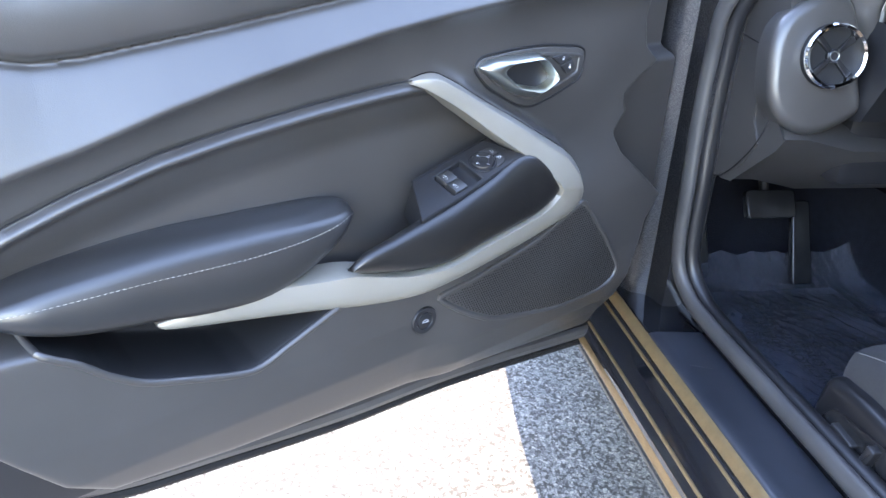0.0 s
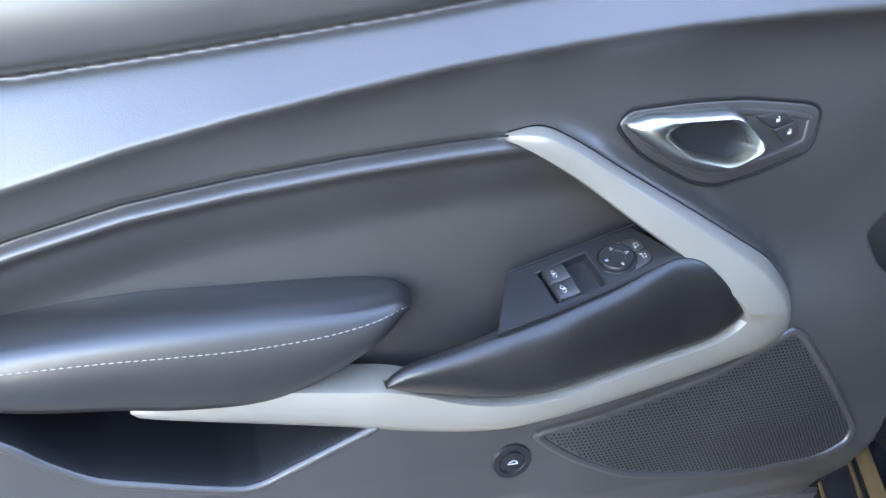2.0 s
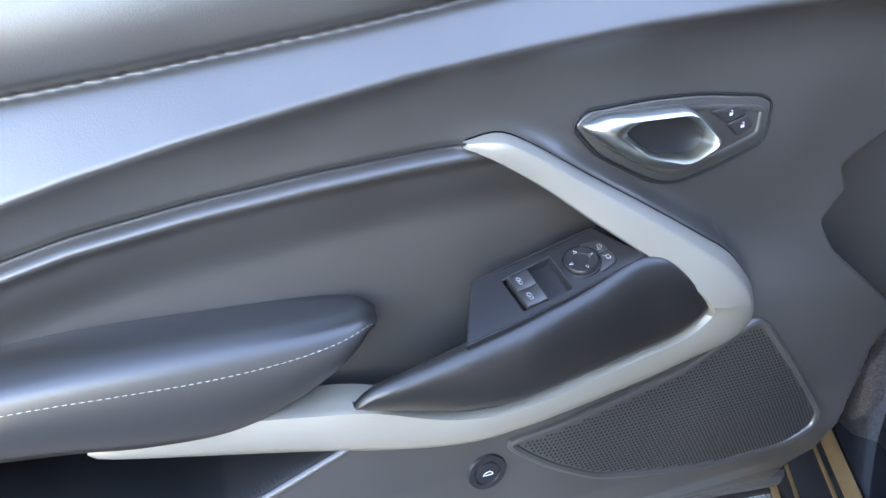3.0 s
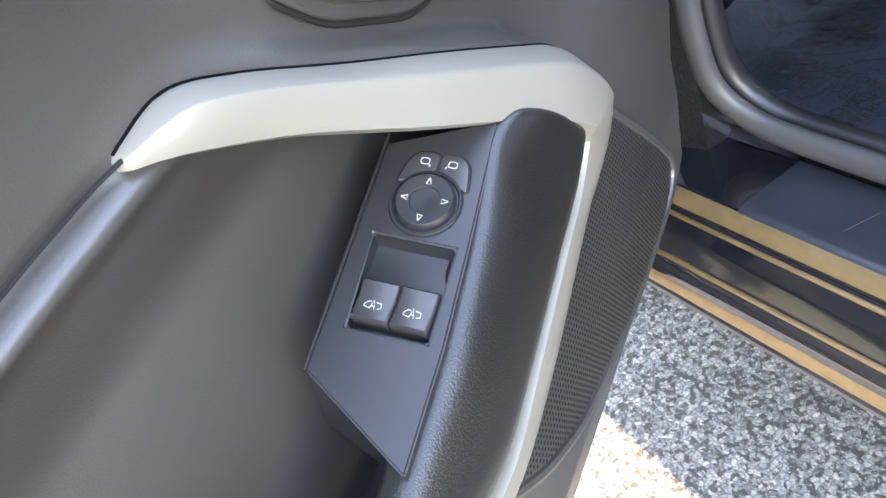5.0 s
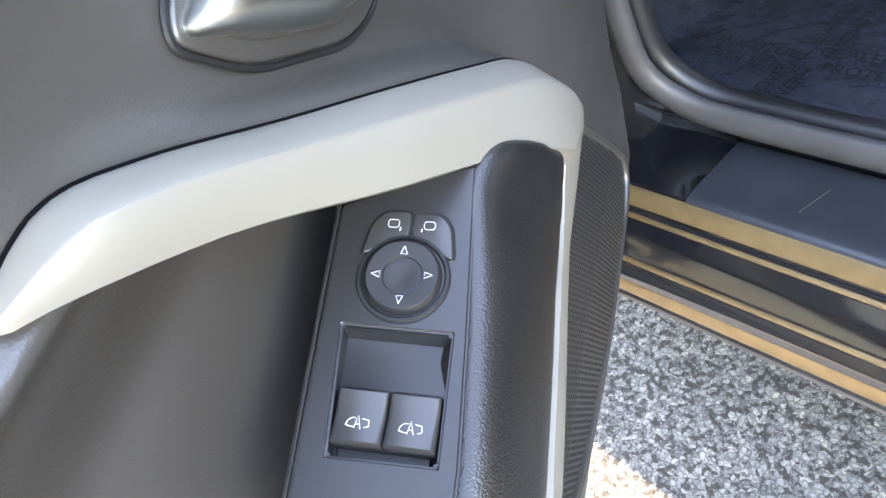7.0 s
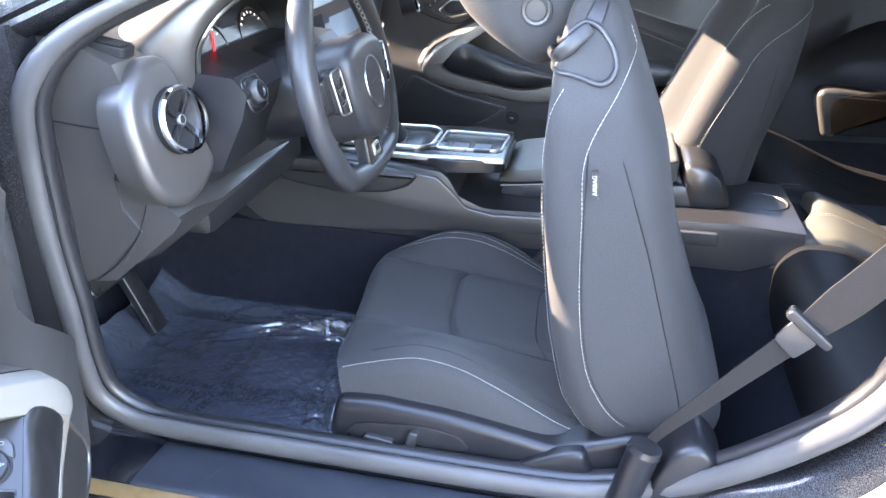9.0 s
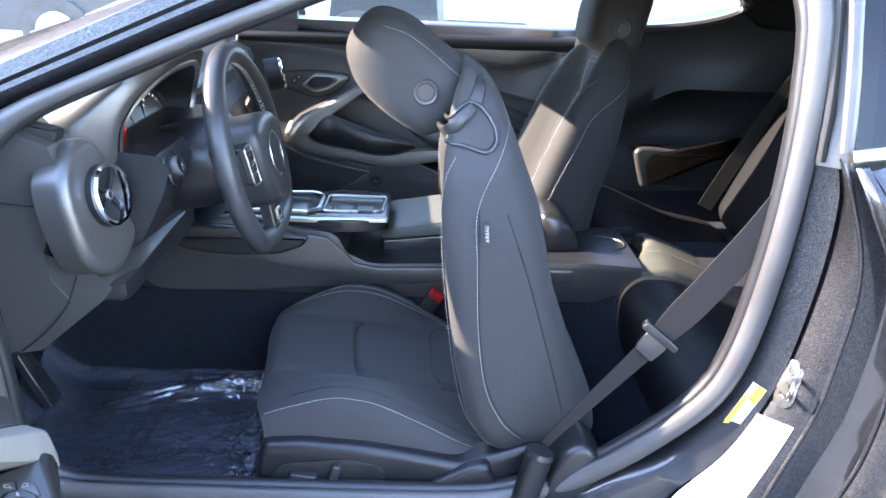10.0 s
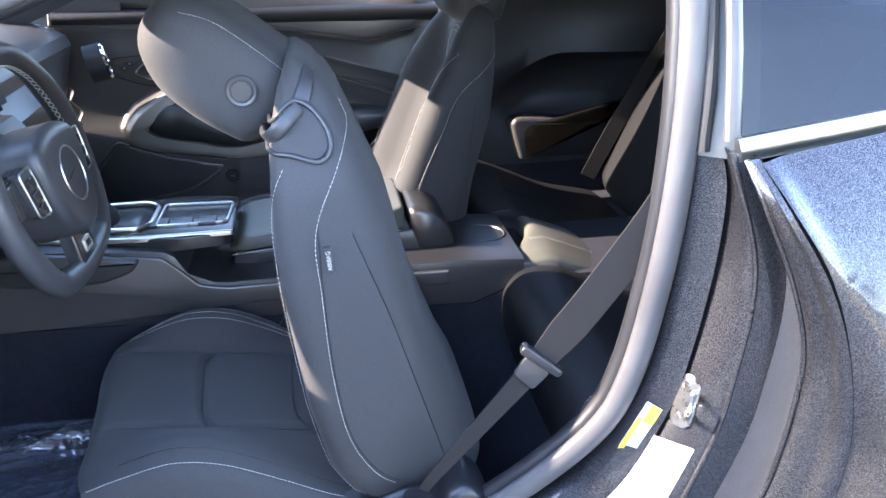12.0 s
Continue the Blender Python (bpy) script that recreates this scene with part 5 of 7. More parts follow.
def round_vent(c, face, lean):
    """A turbine vent: pod, chrome ring, blades and hub."""
    m = frame3(c, face, lean)
    m = m @ Matrix(((0, 0, 1, 0), (1, 0, 0, 0), (0, 1, 0, 0), (0, 0, 0, 1)))    # local z looks out
    m = m @ Matrix.Translation((0, 0, 0.019)) @ Matrix.Scale(0.86, 4)
    v = part("vent_throat", placed(lathe([(0.054, -0.05), (0.054, 0.0), (0.050, 0.002), (0.046, -0.011), (0.001, -0.012)], 48), m), M_DARK, dash, "black vent throat")
    part("ring", placed(lathe([(0.0540, -0.002), (0.0545, 0.004), (0.0515, 0.008), (0.0470, 0.0065), (0.0445, -0.004), (0.044, -0.012), (0.050, -0.012)], 56, None, True), m), M_MIRRORCHROME, v, "chrome vent ring")
    for k in range(4):
        a = math.pi / 4 + k * math.pi / 2
        part("blade", placed(plate([(0.009, -0.0035), (0.044, -0.0055), (0.044, 0.0055), (0.009, 0.0035)], -0.012, -0.003, 0.001), m @ pose(0, 0, 0, 0, 0, math.degrees(a))), M_GLOSS, v)
    part("hub", placed(lathe([(0.0115, -0.020), (0.0115, -0.004), (0.009, -0.002), (0.006, -0.0028), (0.001, -0.0028)], 24), m), M_HARD, v)
    part("hub_ring", placed(tube([(0.0075 * math.cos(t), 0.0075 * math.sin(t), -0.0020) for t in np.linspace(0, 2 * math.pi, 20, endpoint=False)], 0.0008, n=5, closed=True), m), M_CHROME, v)
    return v


house = frame3((-0.8590, 0.2230, 0.8167), (0.1222, 0.9925, 0), (-0.1985, 0.0244, 0.977))
shape = spline([(-0.088, -0.020), (-0.082, -0.065), (-0.058, -0.100), (-0.020, -0.117), (0.022, -0.108), (0.062, -0.078), (0.056, -0.040), (0.048, 0.0), (0.038, 0.050), (0.016, 0.085), (-0.030, 0.085), (-0.072, 0.055), (-0.087, 0.020)], 72, True)
part("vent_housing", mesh_of("vent_housing", *placed(plate(shape, -0.05, 0.0, 0.016, None, 6), house), sharp=60), M_PANEL, dash, "broad black vent housing that runs up into the hood")
round_vent((-0.8660, 0.2240, 0.8150), (0.97, -0.12, 0.20), (0.12, 0.97, 0))
round_vent((-0.830, 1.400, 0.835), (0.93, 0.20, 0.20), (-0.20, 0.95, 0))
# instrument hood and cluster
def arch(half):
    """A symmetric arch over the cluster from its near half, low to high."""
    return np.array(half + [(x, 0.95 - y, z) for x, y, z in half[-2::-1]])


lip = spline(arch([(-0.862, 0.330, 0.800), (-0.860, 0.298, 0.835), (-0.854, 0.280, 0.872), (-0.848, 0.280, 0.905), (-0.836, 0.300, 0.935), (-0.824, 0.332, 0.956), (-0.812, 0.395, 0.975), (-0.808, 0.475, 0.981)]), 80)
ridge = spline(arch([(-0.905, 0.245, 0.780), (-0.915, 0.235, 0.835), (-0.912, 0.235, 0.880), (-0.884, 0.250, 0.928), (-0.852, 0.278, 0.966), (-0.822, 0.325, 0.993), (-0.810, 0.390, 1.003), (-0.806, 0.475, 1.006)]), 80)
rows = []
for p, q in zip(lip, ridge):
    mid = (p + q) / 2 + np.array([0.012, 0, 0.004])
    c = np.array([p[0], 0.475, 0.87])
    inn = c + (p - c) * 0.90 + np.array([-0.005, 0, 0])
    deep = np.array([-0.92, 0.475, 0.86]) + (p - c) * 0.82
    far = q + np.array([-0.14, (0.475 - q[1]) * -0.05, -0.045 - 0.25 * max(0, q[2] - 0.93)])
    rows.append([deep, inn, p + (inn - p) * 0.3, p, p + (mid - p) * 0.25 + np.array([0.004, 0, 0]), mid, q + (mid - q) * 0.3, q, q + (far - q) * 0.2 + np.array([0, 0, 0.004]), far])
# inner hood faces near-black: the hood's shade is put into their colour
part("hood_inside", mesh_of("hood_inside", *skin([r[:4] for r in rows], False, False), sharp=60), M_DARK, dash, "inside of the instrument hood, its shade put into near-black")
part("instrument_hood", mesh_of("instrument_hood", *skin([r[3:] for r in rows], False, False), sharp=60), M_PANEL, dash, "black instrument hood")
band = []
for p, q in zip(lip, ridge):
    c = np.array([p[0], 0.475, 0.87])
    d = (c - p) / np.linalg.norm(c - p)
    band.append([p + np.array([0.003, 0, 0]) - d * 0.001, p + np.array([0.0055, 0, 0]) + d * 0.003, p + np.array([0.0035, 0, 0]) + d * 0.009, p + np.array([-0.006, 0, 0]) + d * 0.011])
part("hood_trim", mesh_of("hood_trim", *skin(band, True, True), sharp=50), M_CHROME, dash, "silver strip inside the instrument hood")
cl = frame3((-0.895, 0.482, 0.866), (0, 1, 0), (-0.30, 0, 0.95))
cluster = part("instrument_face", placed(plate(round_poly([(-0.150, -0.075), (0.150, -0.075), (0.150, 0.05), (0.09, 0.080), (-0.09, 0.080), (-0.150, 0.05)], 0.03), -0.02, 0.0, 0.003), cl), M_DARK, dash, "glossy black instrument face with a red needle")
for cy in (-0.072, 0.085):
    part("dial_ring", placed(tube([(cy + 0.052 * math.cos(t), 0.0 + 0.052 * math.sin(t), 0.002) for t in np.linspace(0, 2 * math.pi, 40, endpoint=False)], 0.002, n=6, closed=True), cl), M_HARD, cluster)
    for k in range(17):
        t = math.radians(225 - 16.875 * k)
        part("dial_mark", placed(plate([(0.042, -0.0009), (0.046, -0.0009), (0.046, 0.0009), (0.042, 0.0009)], 0.001, 0.0016, 0.0002), cl @ Matrix.Translation((cy, 0, 0)) @ pose(0, 0, 0, 0, 0, math.degrees(t))), M_DIAL, cluster)
    if cy < 0:
        part("needle", placed(plate([(-0.008, -0.0011), (0.036, -0.0005), (0.036, 0.0005), (-0.008, 0.0011)], 0.003, 0.005, 0.0004), cl @ Matrix.Translation((cy, 0, 0)) @ pose(0, 0, 0, 0, 0, 62)), M_NEEDLE, cluster, "lit red needle")
part("display", placed(plate(round_poly([(-0.020, -0.05), (0.032, -0.05), (0.032, 0.06), (-0.020, 0.06)], 0.006), 0.0, 0.001, 0.0005), cl), M_DARK, cluster)
# switch knob and lower column panel
# added block; stops outside light showing through below the column
part("column_fill", box((-1.10, 0.30, 0.60), (-0.87, 0.70, 0.76), 0.02), M_HARD, dash, "black filler added to stop a light leak under the column")
part("column_panel", mesh_of("column_panel", *skin([[(x, y, z) for x, z in ((-0.90, 0.872), (-0.800, 0.864), (-0.780, 0.842), (-0.790, 0.805), (-0.805, 0.775), (-0.83, 0.725), (-0.95, 0.70), (-1.02, 0.62))] for y in (0.280, 0.287, 0.36, 0.372, 0.70)], True, True), sharp=30), M_HARD, dash, "black panel round the light switch")
kb = frame3((-0.786, 0.312, 0.838), (0, 1, 0), (-0.35, 0, 0.93))
knob = part("light_switch", placed(lathe([(0.024, -0.02), (0.024, 0.0), (0.0215, 0.003), (0.0165, 0.003), (0.0160, 0.012), (0.0140, 0.016), (0.0095, 0.016), (0.008, 0.0135), (0.001, 0.0135)], 36), kb), M_HARD, dash, "round black light switch")
part("knob_bezel", placed(tube([(x, y, 0.002) for x, y in round_poly([(-0.026, -0.026), (0.030, -0.026), (0.030, 0.024), (-0.026, 0.024)], 0.012, 5)], 0.0014, n=6, closed=True), kb), M_HARD, knob)
part("band", placed(lathe([(0.0166, 0.008), (0.0166, 0.012), (0.0150, 0.0166), (0.0142, 0.0166), (0.0142, 0.008)], 36, None, True), kb), M_RUBBER, knob, "grey knob rim")
# centre stack with its screen
stack = frame3((-0.905, 0.80, 0.835), (0, 1, 0), (-0.25, 0, 0.97))
part("centre_stack", placed(plate(round_poly([(-0.155, -0.17), (0.155, -0.17), (0.165, 0.075), (-0.165, 0.075)], 0.02), -0.08, 0.006, 0.006), stack), M_HARD, dash)
part("screen", placed(plate(round_poly([(-0.115, -0.06), (0.115, -0.06), (0.115, 0.06), (-0.115, 0.06)], 0.008), 0.0, 0.010, 0.002), stack), M_GLOSS, dash, "dark glossy touch screen")
for cy in (-0.075, 0.075):
    part("lower_vent", placed(lathe([(0.046, -0.01), (0.046, 0.012), (0.040, 0.014), (0.036, 0.004), (0.002, 0.004)], 36), stack @ Matrix.Translation((cy, -0.115, 0))), M_CHROME, dash, "chrome-ringed centre vent")

# ---- steering wheel ----
wheel = thing("steering_wheel", "black leather flat-bottomed steering wheel with pale cross stitching", "steering wheel")
wm = frame3((-0.693, 0.475, 0.828), (0, 1, 0), (-0.235, 0, 0.972))
rim = []
for t in np.linspace(0, 2 * math.pi, 96, endpoint=False):
    x, y = 0.176 * math.cos(t), 0.176 * math.sin(t)
    if y < -0.135:
        y = -0.135 - 0.35 * (-0.135 - y)
    rim.append((x, y, 0.0))
fat = [0.0185 + 0.003 * math.exp(-((abs(p[0]) - 0.15) / 0.03) ** 2) * (1 if p[1] > 0 else 0.4) for p in rim]
ring = part("rim", mesh_of("rim", *placed(tube(rim, fat, [f * 0.92 for f in fat], 16, closed=True, up=(0, 0, 1)), wm), sharp=80), M_RIM, wheel, "worn black leather rim")
# cross stitching on the inner edge
cross = []
for i in range(0, 96):
    x, y, _ = rim[i]
    if y > -0.128:
        d = np.array([-y, x]) / math.hypot(x, y) * 0.0042
        r = 1 - (fat[i] + 0.0004) / math.hypot(x, y)
        for s in (-1, 1):
            cross.append(tube([(x * r - d[0], y * r - d[1], -0.004 * s + 0.002), (x * r + d[0], y * r + d[1], 0.004 * s + 0.002)], 0.0006, n=4))
part("stitching", placed(joined(*cross), wm), M_THREAD, ring, "pale cross stitching")
for a in (2.55, 0.60):
    x, y = 0.176 * math.cos(a), 0.176 * math.sin(a)
    part("seam", placed(tube([(x + 0.0170 * math.cos(t) * math.cos(a), y + 0.0170 * math.cos(t) * math.sin(a), 0.0158 * math.sin(t)) for t in np.linspace(0, 2 * math.pi, 20, endpoint=False)], 0.0008, n=5, closed=True), wm), M_DARK, ring)
hub_outline = spline([(-0.088, 0.034), (-0.066, 0.058), (0, 0.066), (0.066, 0.058), (0.088, 0.034), (0.080, -0.03), (0.052, -0.082), (0, -0.098), (-0.052, -0.082), (-0.080, -0.03)], 48, True)
hub = part("hub", placed(plate(hub_outline, -0.03, 0.040, 0.018, None, 6), wm), M_RIM, wheel, "padded black airbag cover")
part("emblem_ring", placed(tube([(0.041 * math.cos(t), 0.041 * math.sin(t) - 0.010, 0.0405) for t in np.linspace(0, 2 * math.pi, 40, endpoint=False)], 0.0016, n=6, closed=True), wm), M_CHROME, hub, "thin chrome ring")
part("emblem_bar", placed(plate([(-0.022, -0.014), (0.022, -0.008), (0.022, -0.004), (-0.022, -0.010)], 0.040, 0.0412, 0.0004), wm), M_HARD, hub)
for s in (-1, 1):
    sp_out = [(s * 0.062, 0.036), (s * 0.168, 0.030), (s * 0.170, -0.022), (s * 0.066, -0.030)]
    spoke = part("spoke", placed(plate(round_poly(sp_out, 0.008), -0.008, 0.016, 0.006), wm), M_GLOSS, wheel)
    pod = round_poly([(s * 0.096, 0.036), (s * 0.136, 0.034), (s * 0.130, -0.030), (s * 0.090, -0.036)], 0.008)
    part("button_pod", placed(plate(pod, 0.010, 0.024, 0.003), wm), M_HARD, spoke)
    part("pod_rim", placed(tube([(x, y, 0.024) for x, y in pod], 0.0016, n=6, closed=True), wm), M_CHROME, spoke, "bright button surround")
    for k in range(3):
        part("button", placed(plate(round_poly([(s * 0.101, 0.024 - 0.019 * k), (s * 0.126, 0.022 - 0.019 * k), (s * 0.123, 0.008 - 0.019 * k), (s * 0.100, 0.008 - 0.019 * k)], 0.003), 0.022, 0.027, 0.001), wm), M_GLOSS, spoke)
part("lower_spoke", placed(plate(round_poly([(-0.030, -0.070), (0.030, -0.070), (0.040, -0.142), (-0.040, -0.142)], 0.008), -0.008, 0.014, 0.005), wm), M_GLOSS, wheel)
part("badge", placed(plate(round_poly([(-0.014, -0.108), (0.014, -0.108), (0.016, -0.128), (-0.016, -0.128)], 0.003), 0.013, 0.017, 0.001), wm), M_CHROME, wheel, "small chrome badge on the lower spoke")
part("badge_bar", placed(plate([(-0.009, -0.113), (0.009, -0.113), (0.009, -0.122), (-0.009, -0.122)], 0.0168, 0.0176, 0.0003), wm), M_DARK, wheel)
part("shroud", placed(lathe([(0.055, -0.20), (0.078, -0.15), (0.080, -0.06), (0.074, -0.045), (0.02, -0.04)], 36), wm), M_HARD, wheel, "black column shroud")
part("paddle", placed(plate(round_poly([(-0.135, 0.050), (-0.085, 0.040), (-0.085, -0.045), (-0.120, -0.060)], 0.012), -0.035, -0.028, 0.002), wm), M_HARD, wheel)


# ---- seats ----
def blob(outline, centre_y, half, crown, n=26, taper=0.0):
    """A cushion from a side outline in (x, z), rounded over across y."""
    out = np.array(outline)
    c = out.mean(0)
    rows = []
    for i in range(n):
        f = -1 + 2 * i / (n - 1)
        g = math.copysign(1 - (1 - abs(f)) ** 1.0, f)
        k = (1 - abs(f) ** crown) ** (1 / crown) if abs(f) < 1 else 0.0
        s = 0.80 + 0.20 * k
        rows.append([(c[0] + (x - c[0]) * s, centre_y + half * g, c[1] + (z - c[1]) * s) for x, z in out])
    return skin(rows, True, True)


def dome(outline, half, crown, n=30):
    """A cushion from a side outline in (x, z) whose flanks swell out across y."""
    out = np.array(outline)
    c = out.mean(0)
    rows = []
    for i in range(n):
        t = (-0.5 + (i + 0.02) / (n - 0.96)) * math.pi
        s, y = max(0.01, math.cos(t)) ** (2 / crown), math.copysign(abs(math.sin(t)) ** (2 / crown), math.sin(t))
        rows.append([(c[0] + (a - c[0]) * s, half * y, c[1] + (b - c[1]) * s) for a, b in out])
    return skin(rows, True, True)


SEAM_RUN = spline([(0.0, 0.438), (0.05, 0.446), (0.114, 0.455), (0.257, 0.472), (0.352, 0.476), (0.495, 0.465), (0.686, 0.430), (0.876, 0.392), (1.0, 0.380)], 80)
EDGE_SEAM = curve(*[tuple(p) for p in SEAM_RUN])


def cushion_height(v, u):
    """Height of a cushion's top: v across from -1 to 1, u from its front to its back."""
    a = abs(v)
    base = 0.420 + 0.046 * (1 - math.exp(-u / 0.028)) - 0.040 * u ** 1.4 + 0.004 * math.cos(v * 1.5) * (1 - u)
    crest = float(EDGE_SEAM(u)) + 0.014 * math.sin(math.pi * min(1, u * 1.02)) ** 0.7
    f = min(1, max(0, (a - 0.46) / 0.34))
    f = f * f * (3 - 2 * f)
    top = base * (1 - f) + crest * f
    if a > 0.80:
        g = (a - 0.80) / 0.14
        top = crest - (crest - float(EDGE_SEAM(u))) * min(g, 1) ** 1.5
    drop = -0.020 * max(0, (a - 0.94) / 0.06) ** 1.5
    groove = -0.009 * math.exp(-((a - 0.50) / 0.03) ** 2) * min(1, u * 4)
    cross = -0.008 * math.exp(-((u - 0.40 - 0.05 * (a / 0.5) ** 6) / 0.016) ** 2) * (1 if a < 0.52 else 0)
    return top + drop + groove + cross


def cushion_side(cy, v):
    """Across the cushion: narrower towards the console."""
    inner = (v > 0) == (cy < 0.8)
    return cy + (0.195 if inner else 0.258) * v


def cushion_front(v):
    """Depth of the cushion's front edge, further forward beside the console."""
    return -0.668 + 0.030 * abs(v) ** 5 - 0.024 * float(smooth(v, -0.6, 0.5))


def cushion_point(cy, v, u, lift=0.0):
    return (cushion_front(v) + (-0.248 - cushion_front(v)) * u, cushion_side(cy, v), cushion_height(v, u) + (0.022 * max(0, min(1, (abs(v) - 0.45) / 0.3)) * math.sin(math.pi * min(1, u)) if (v > 0) == (cy < 0.8) else 0) + lift)


def seat_cushion(cy):
    """Seat cushion with a dished middle and raised bolsters: rows across, each a run from front to back."""
    rows = []
    for v in np.linspace(-1, 1, 141):
        row = [(-0.60, cushion_side(cy, v), 0.372), (cushion_front(v) + 0.012, cushion_side(cy, v), 0.385)]
        row += [cushion_point(cy, v, u) for u in np.linspace(0, 1, 130) ** 1.3]
        row += [(-0.24, cushion_side(cy, v), 0.36)]
        rows.append(row)
    first = [(x * 0.97 - 0.012, y - 0.006, 0.375 + (z - 0.375) * 0.25) for x, y, z in rows[0]]
    last = [(x * 0.97 - 0.012, y + 0.006, 0.375 + (z - 0.375) * 0.25) for x, y, z in rows[-1]]
    return skin([first] + rows + [last], True, True)


def along_cushion(cy, v, u0, u1, n=40, lift=0.001):
    return [cushion_point(cy, v, u, lift) for u in np.linspace(u0, u1, n)]


BACK_HALF = curve((-0.05, 0.205), (-0.02, 0.229), (0.05, 0.245), (0.12, 0.250), (0.37, 0.246), (0.49, 0.229), (0.55, 0.190), (0.60, 0.146), (0.63, 0.106))
BACK_FRONT = curve((-0.05, -0.02), (0.0, -0.074), (0.04, -0.106), (0.087, -0.1215), (0.197, -0.122), (0.34, -0.1055), (0.439, -0.090), (0.549, -0.056), (0.60, -0.028), (0.63, -0.004))
BACK_REAR = curve((-0.05, 0.104), (-0.02, 0.113), (0.029, 0.1135), (0.09, 0.0977), (0.25, 0.0765), (0.40, 0.0765), (0.50, 0.060), (0.58, 0.046), (0.612, 0.030), (0.63, 0.012))


def flank_y(x, z):
    """Half width of the backrest at depth x and height z."""
    s = min(0.999, (x / BACK_FRONT(z)) ** (1 / 0.40) if x < 0 else (x / BACK_REAR(z)) ** (1 / 0.55))
    return BACK_HALF(z) * (1 - s * s) ** 0.21 * narrow(x)


def narrow(x):
    """The backrest draws in from its bolsters to its rear shell."""
    return 1 - 0.17 * min(1, max(0, (x + 0.105) / 0.20))


def seat_back():
    """Backrest in its own frame: z up its spine, x backwards, y across, pivot at the origin."""
    rows = []
    for h in np.linspace(0, 1, 48):
        z = -0.05 + 0.68 * h
        half = BACK_HALF(z)
        front = BACK_FRONT(z)
        back = BACK_REAR(z)
        row = []
        for k in range(60):
            t = 2 * math.pi * k / 60
            c, s = math.cos(t), math.sin(t)
            y = half * math.copysign(abs(c) ** 0.42, c)
            if s >= 0:                                        # back shell, gently bowed
                x = back * abs(s) ** 0.55
            else:                                             # front: bolsters proud of the middle
                x = front * abs(s) ** 0.40 + 0.085 * (1 - float(smooth(abs(y) / half, 0.55, 0.86))) * min(1, 3 * h) * min(1, 4 * (1 - h))
            row.append((x, y * narrow(x), z))
        rows.append(row)
    return skin(rows, True, True)


def back_face(v, z, off=0.0016):
    """A place on the front of a backrest: v across from -1 to 1."""
    c = abs(v) ** (1 / 0.42)
    h = (z + 0.05) / 0.68
    x = BACK_FRONT(z) * math.sqrt(1 - c * c) ** 0.40 + 0.085 * (1 - float(smooth(abs(v), 0.55, 0.86))) * min(1, 3 * h) * min(1, 4 * (1 - h))
    return (x - off, BACK_HALF(z) * v * narrow(x), z)


def tipped(X, Z):
    """Depth and height in a backrest's own frame, from a place on the tipped driver's seat."""
    a, b = X + 0.175, Z - 0.40
    return 0.9703 * a + 0.2419 * b, 0.9703 * b - 0.2419 * a


def back_line(pairs, side, n=60, off=0.0014):
    """A seam on a backrest's flank through (X, Z) places on the tipped seat."""
    out = []
    for x, z in spline([tipped(*p) for p in pairs], n):
        x = max(BACK_FRONT(z) * 0.97, min(x, BACK_REAR(z) * 0.97))
        out.append((x, side * (flank_y(x, z) + off), z))
    return out


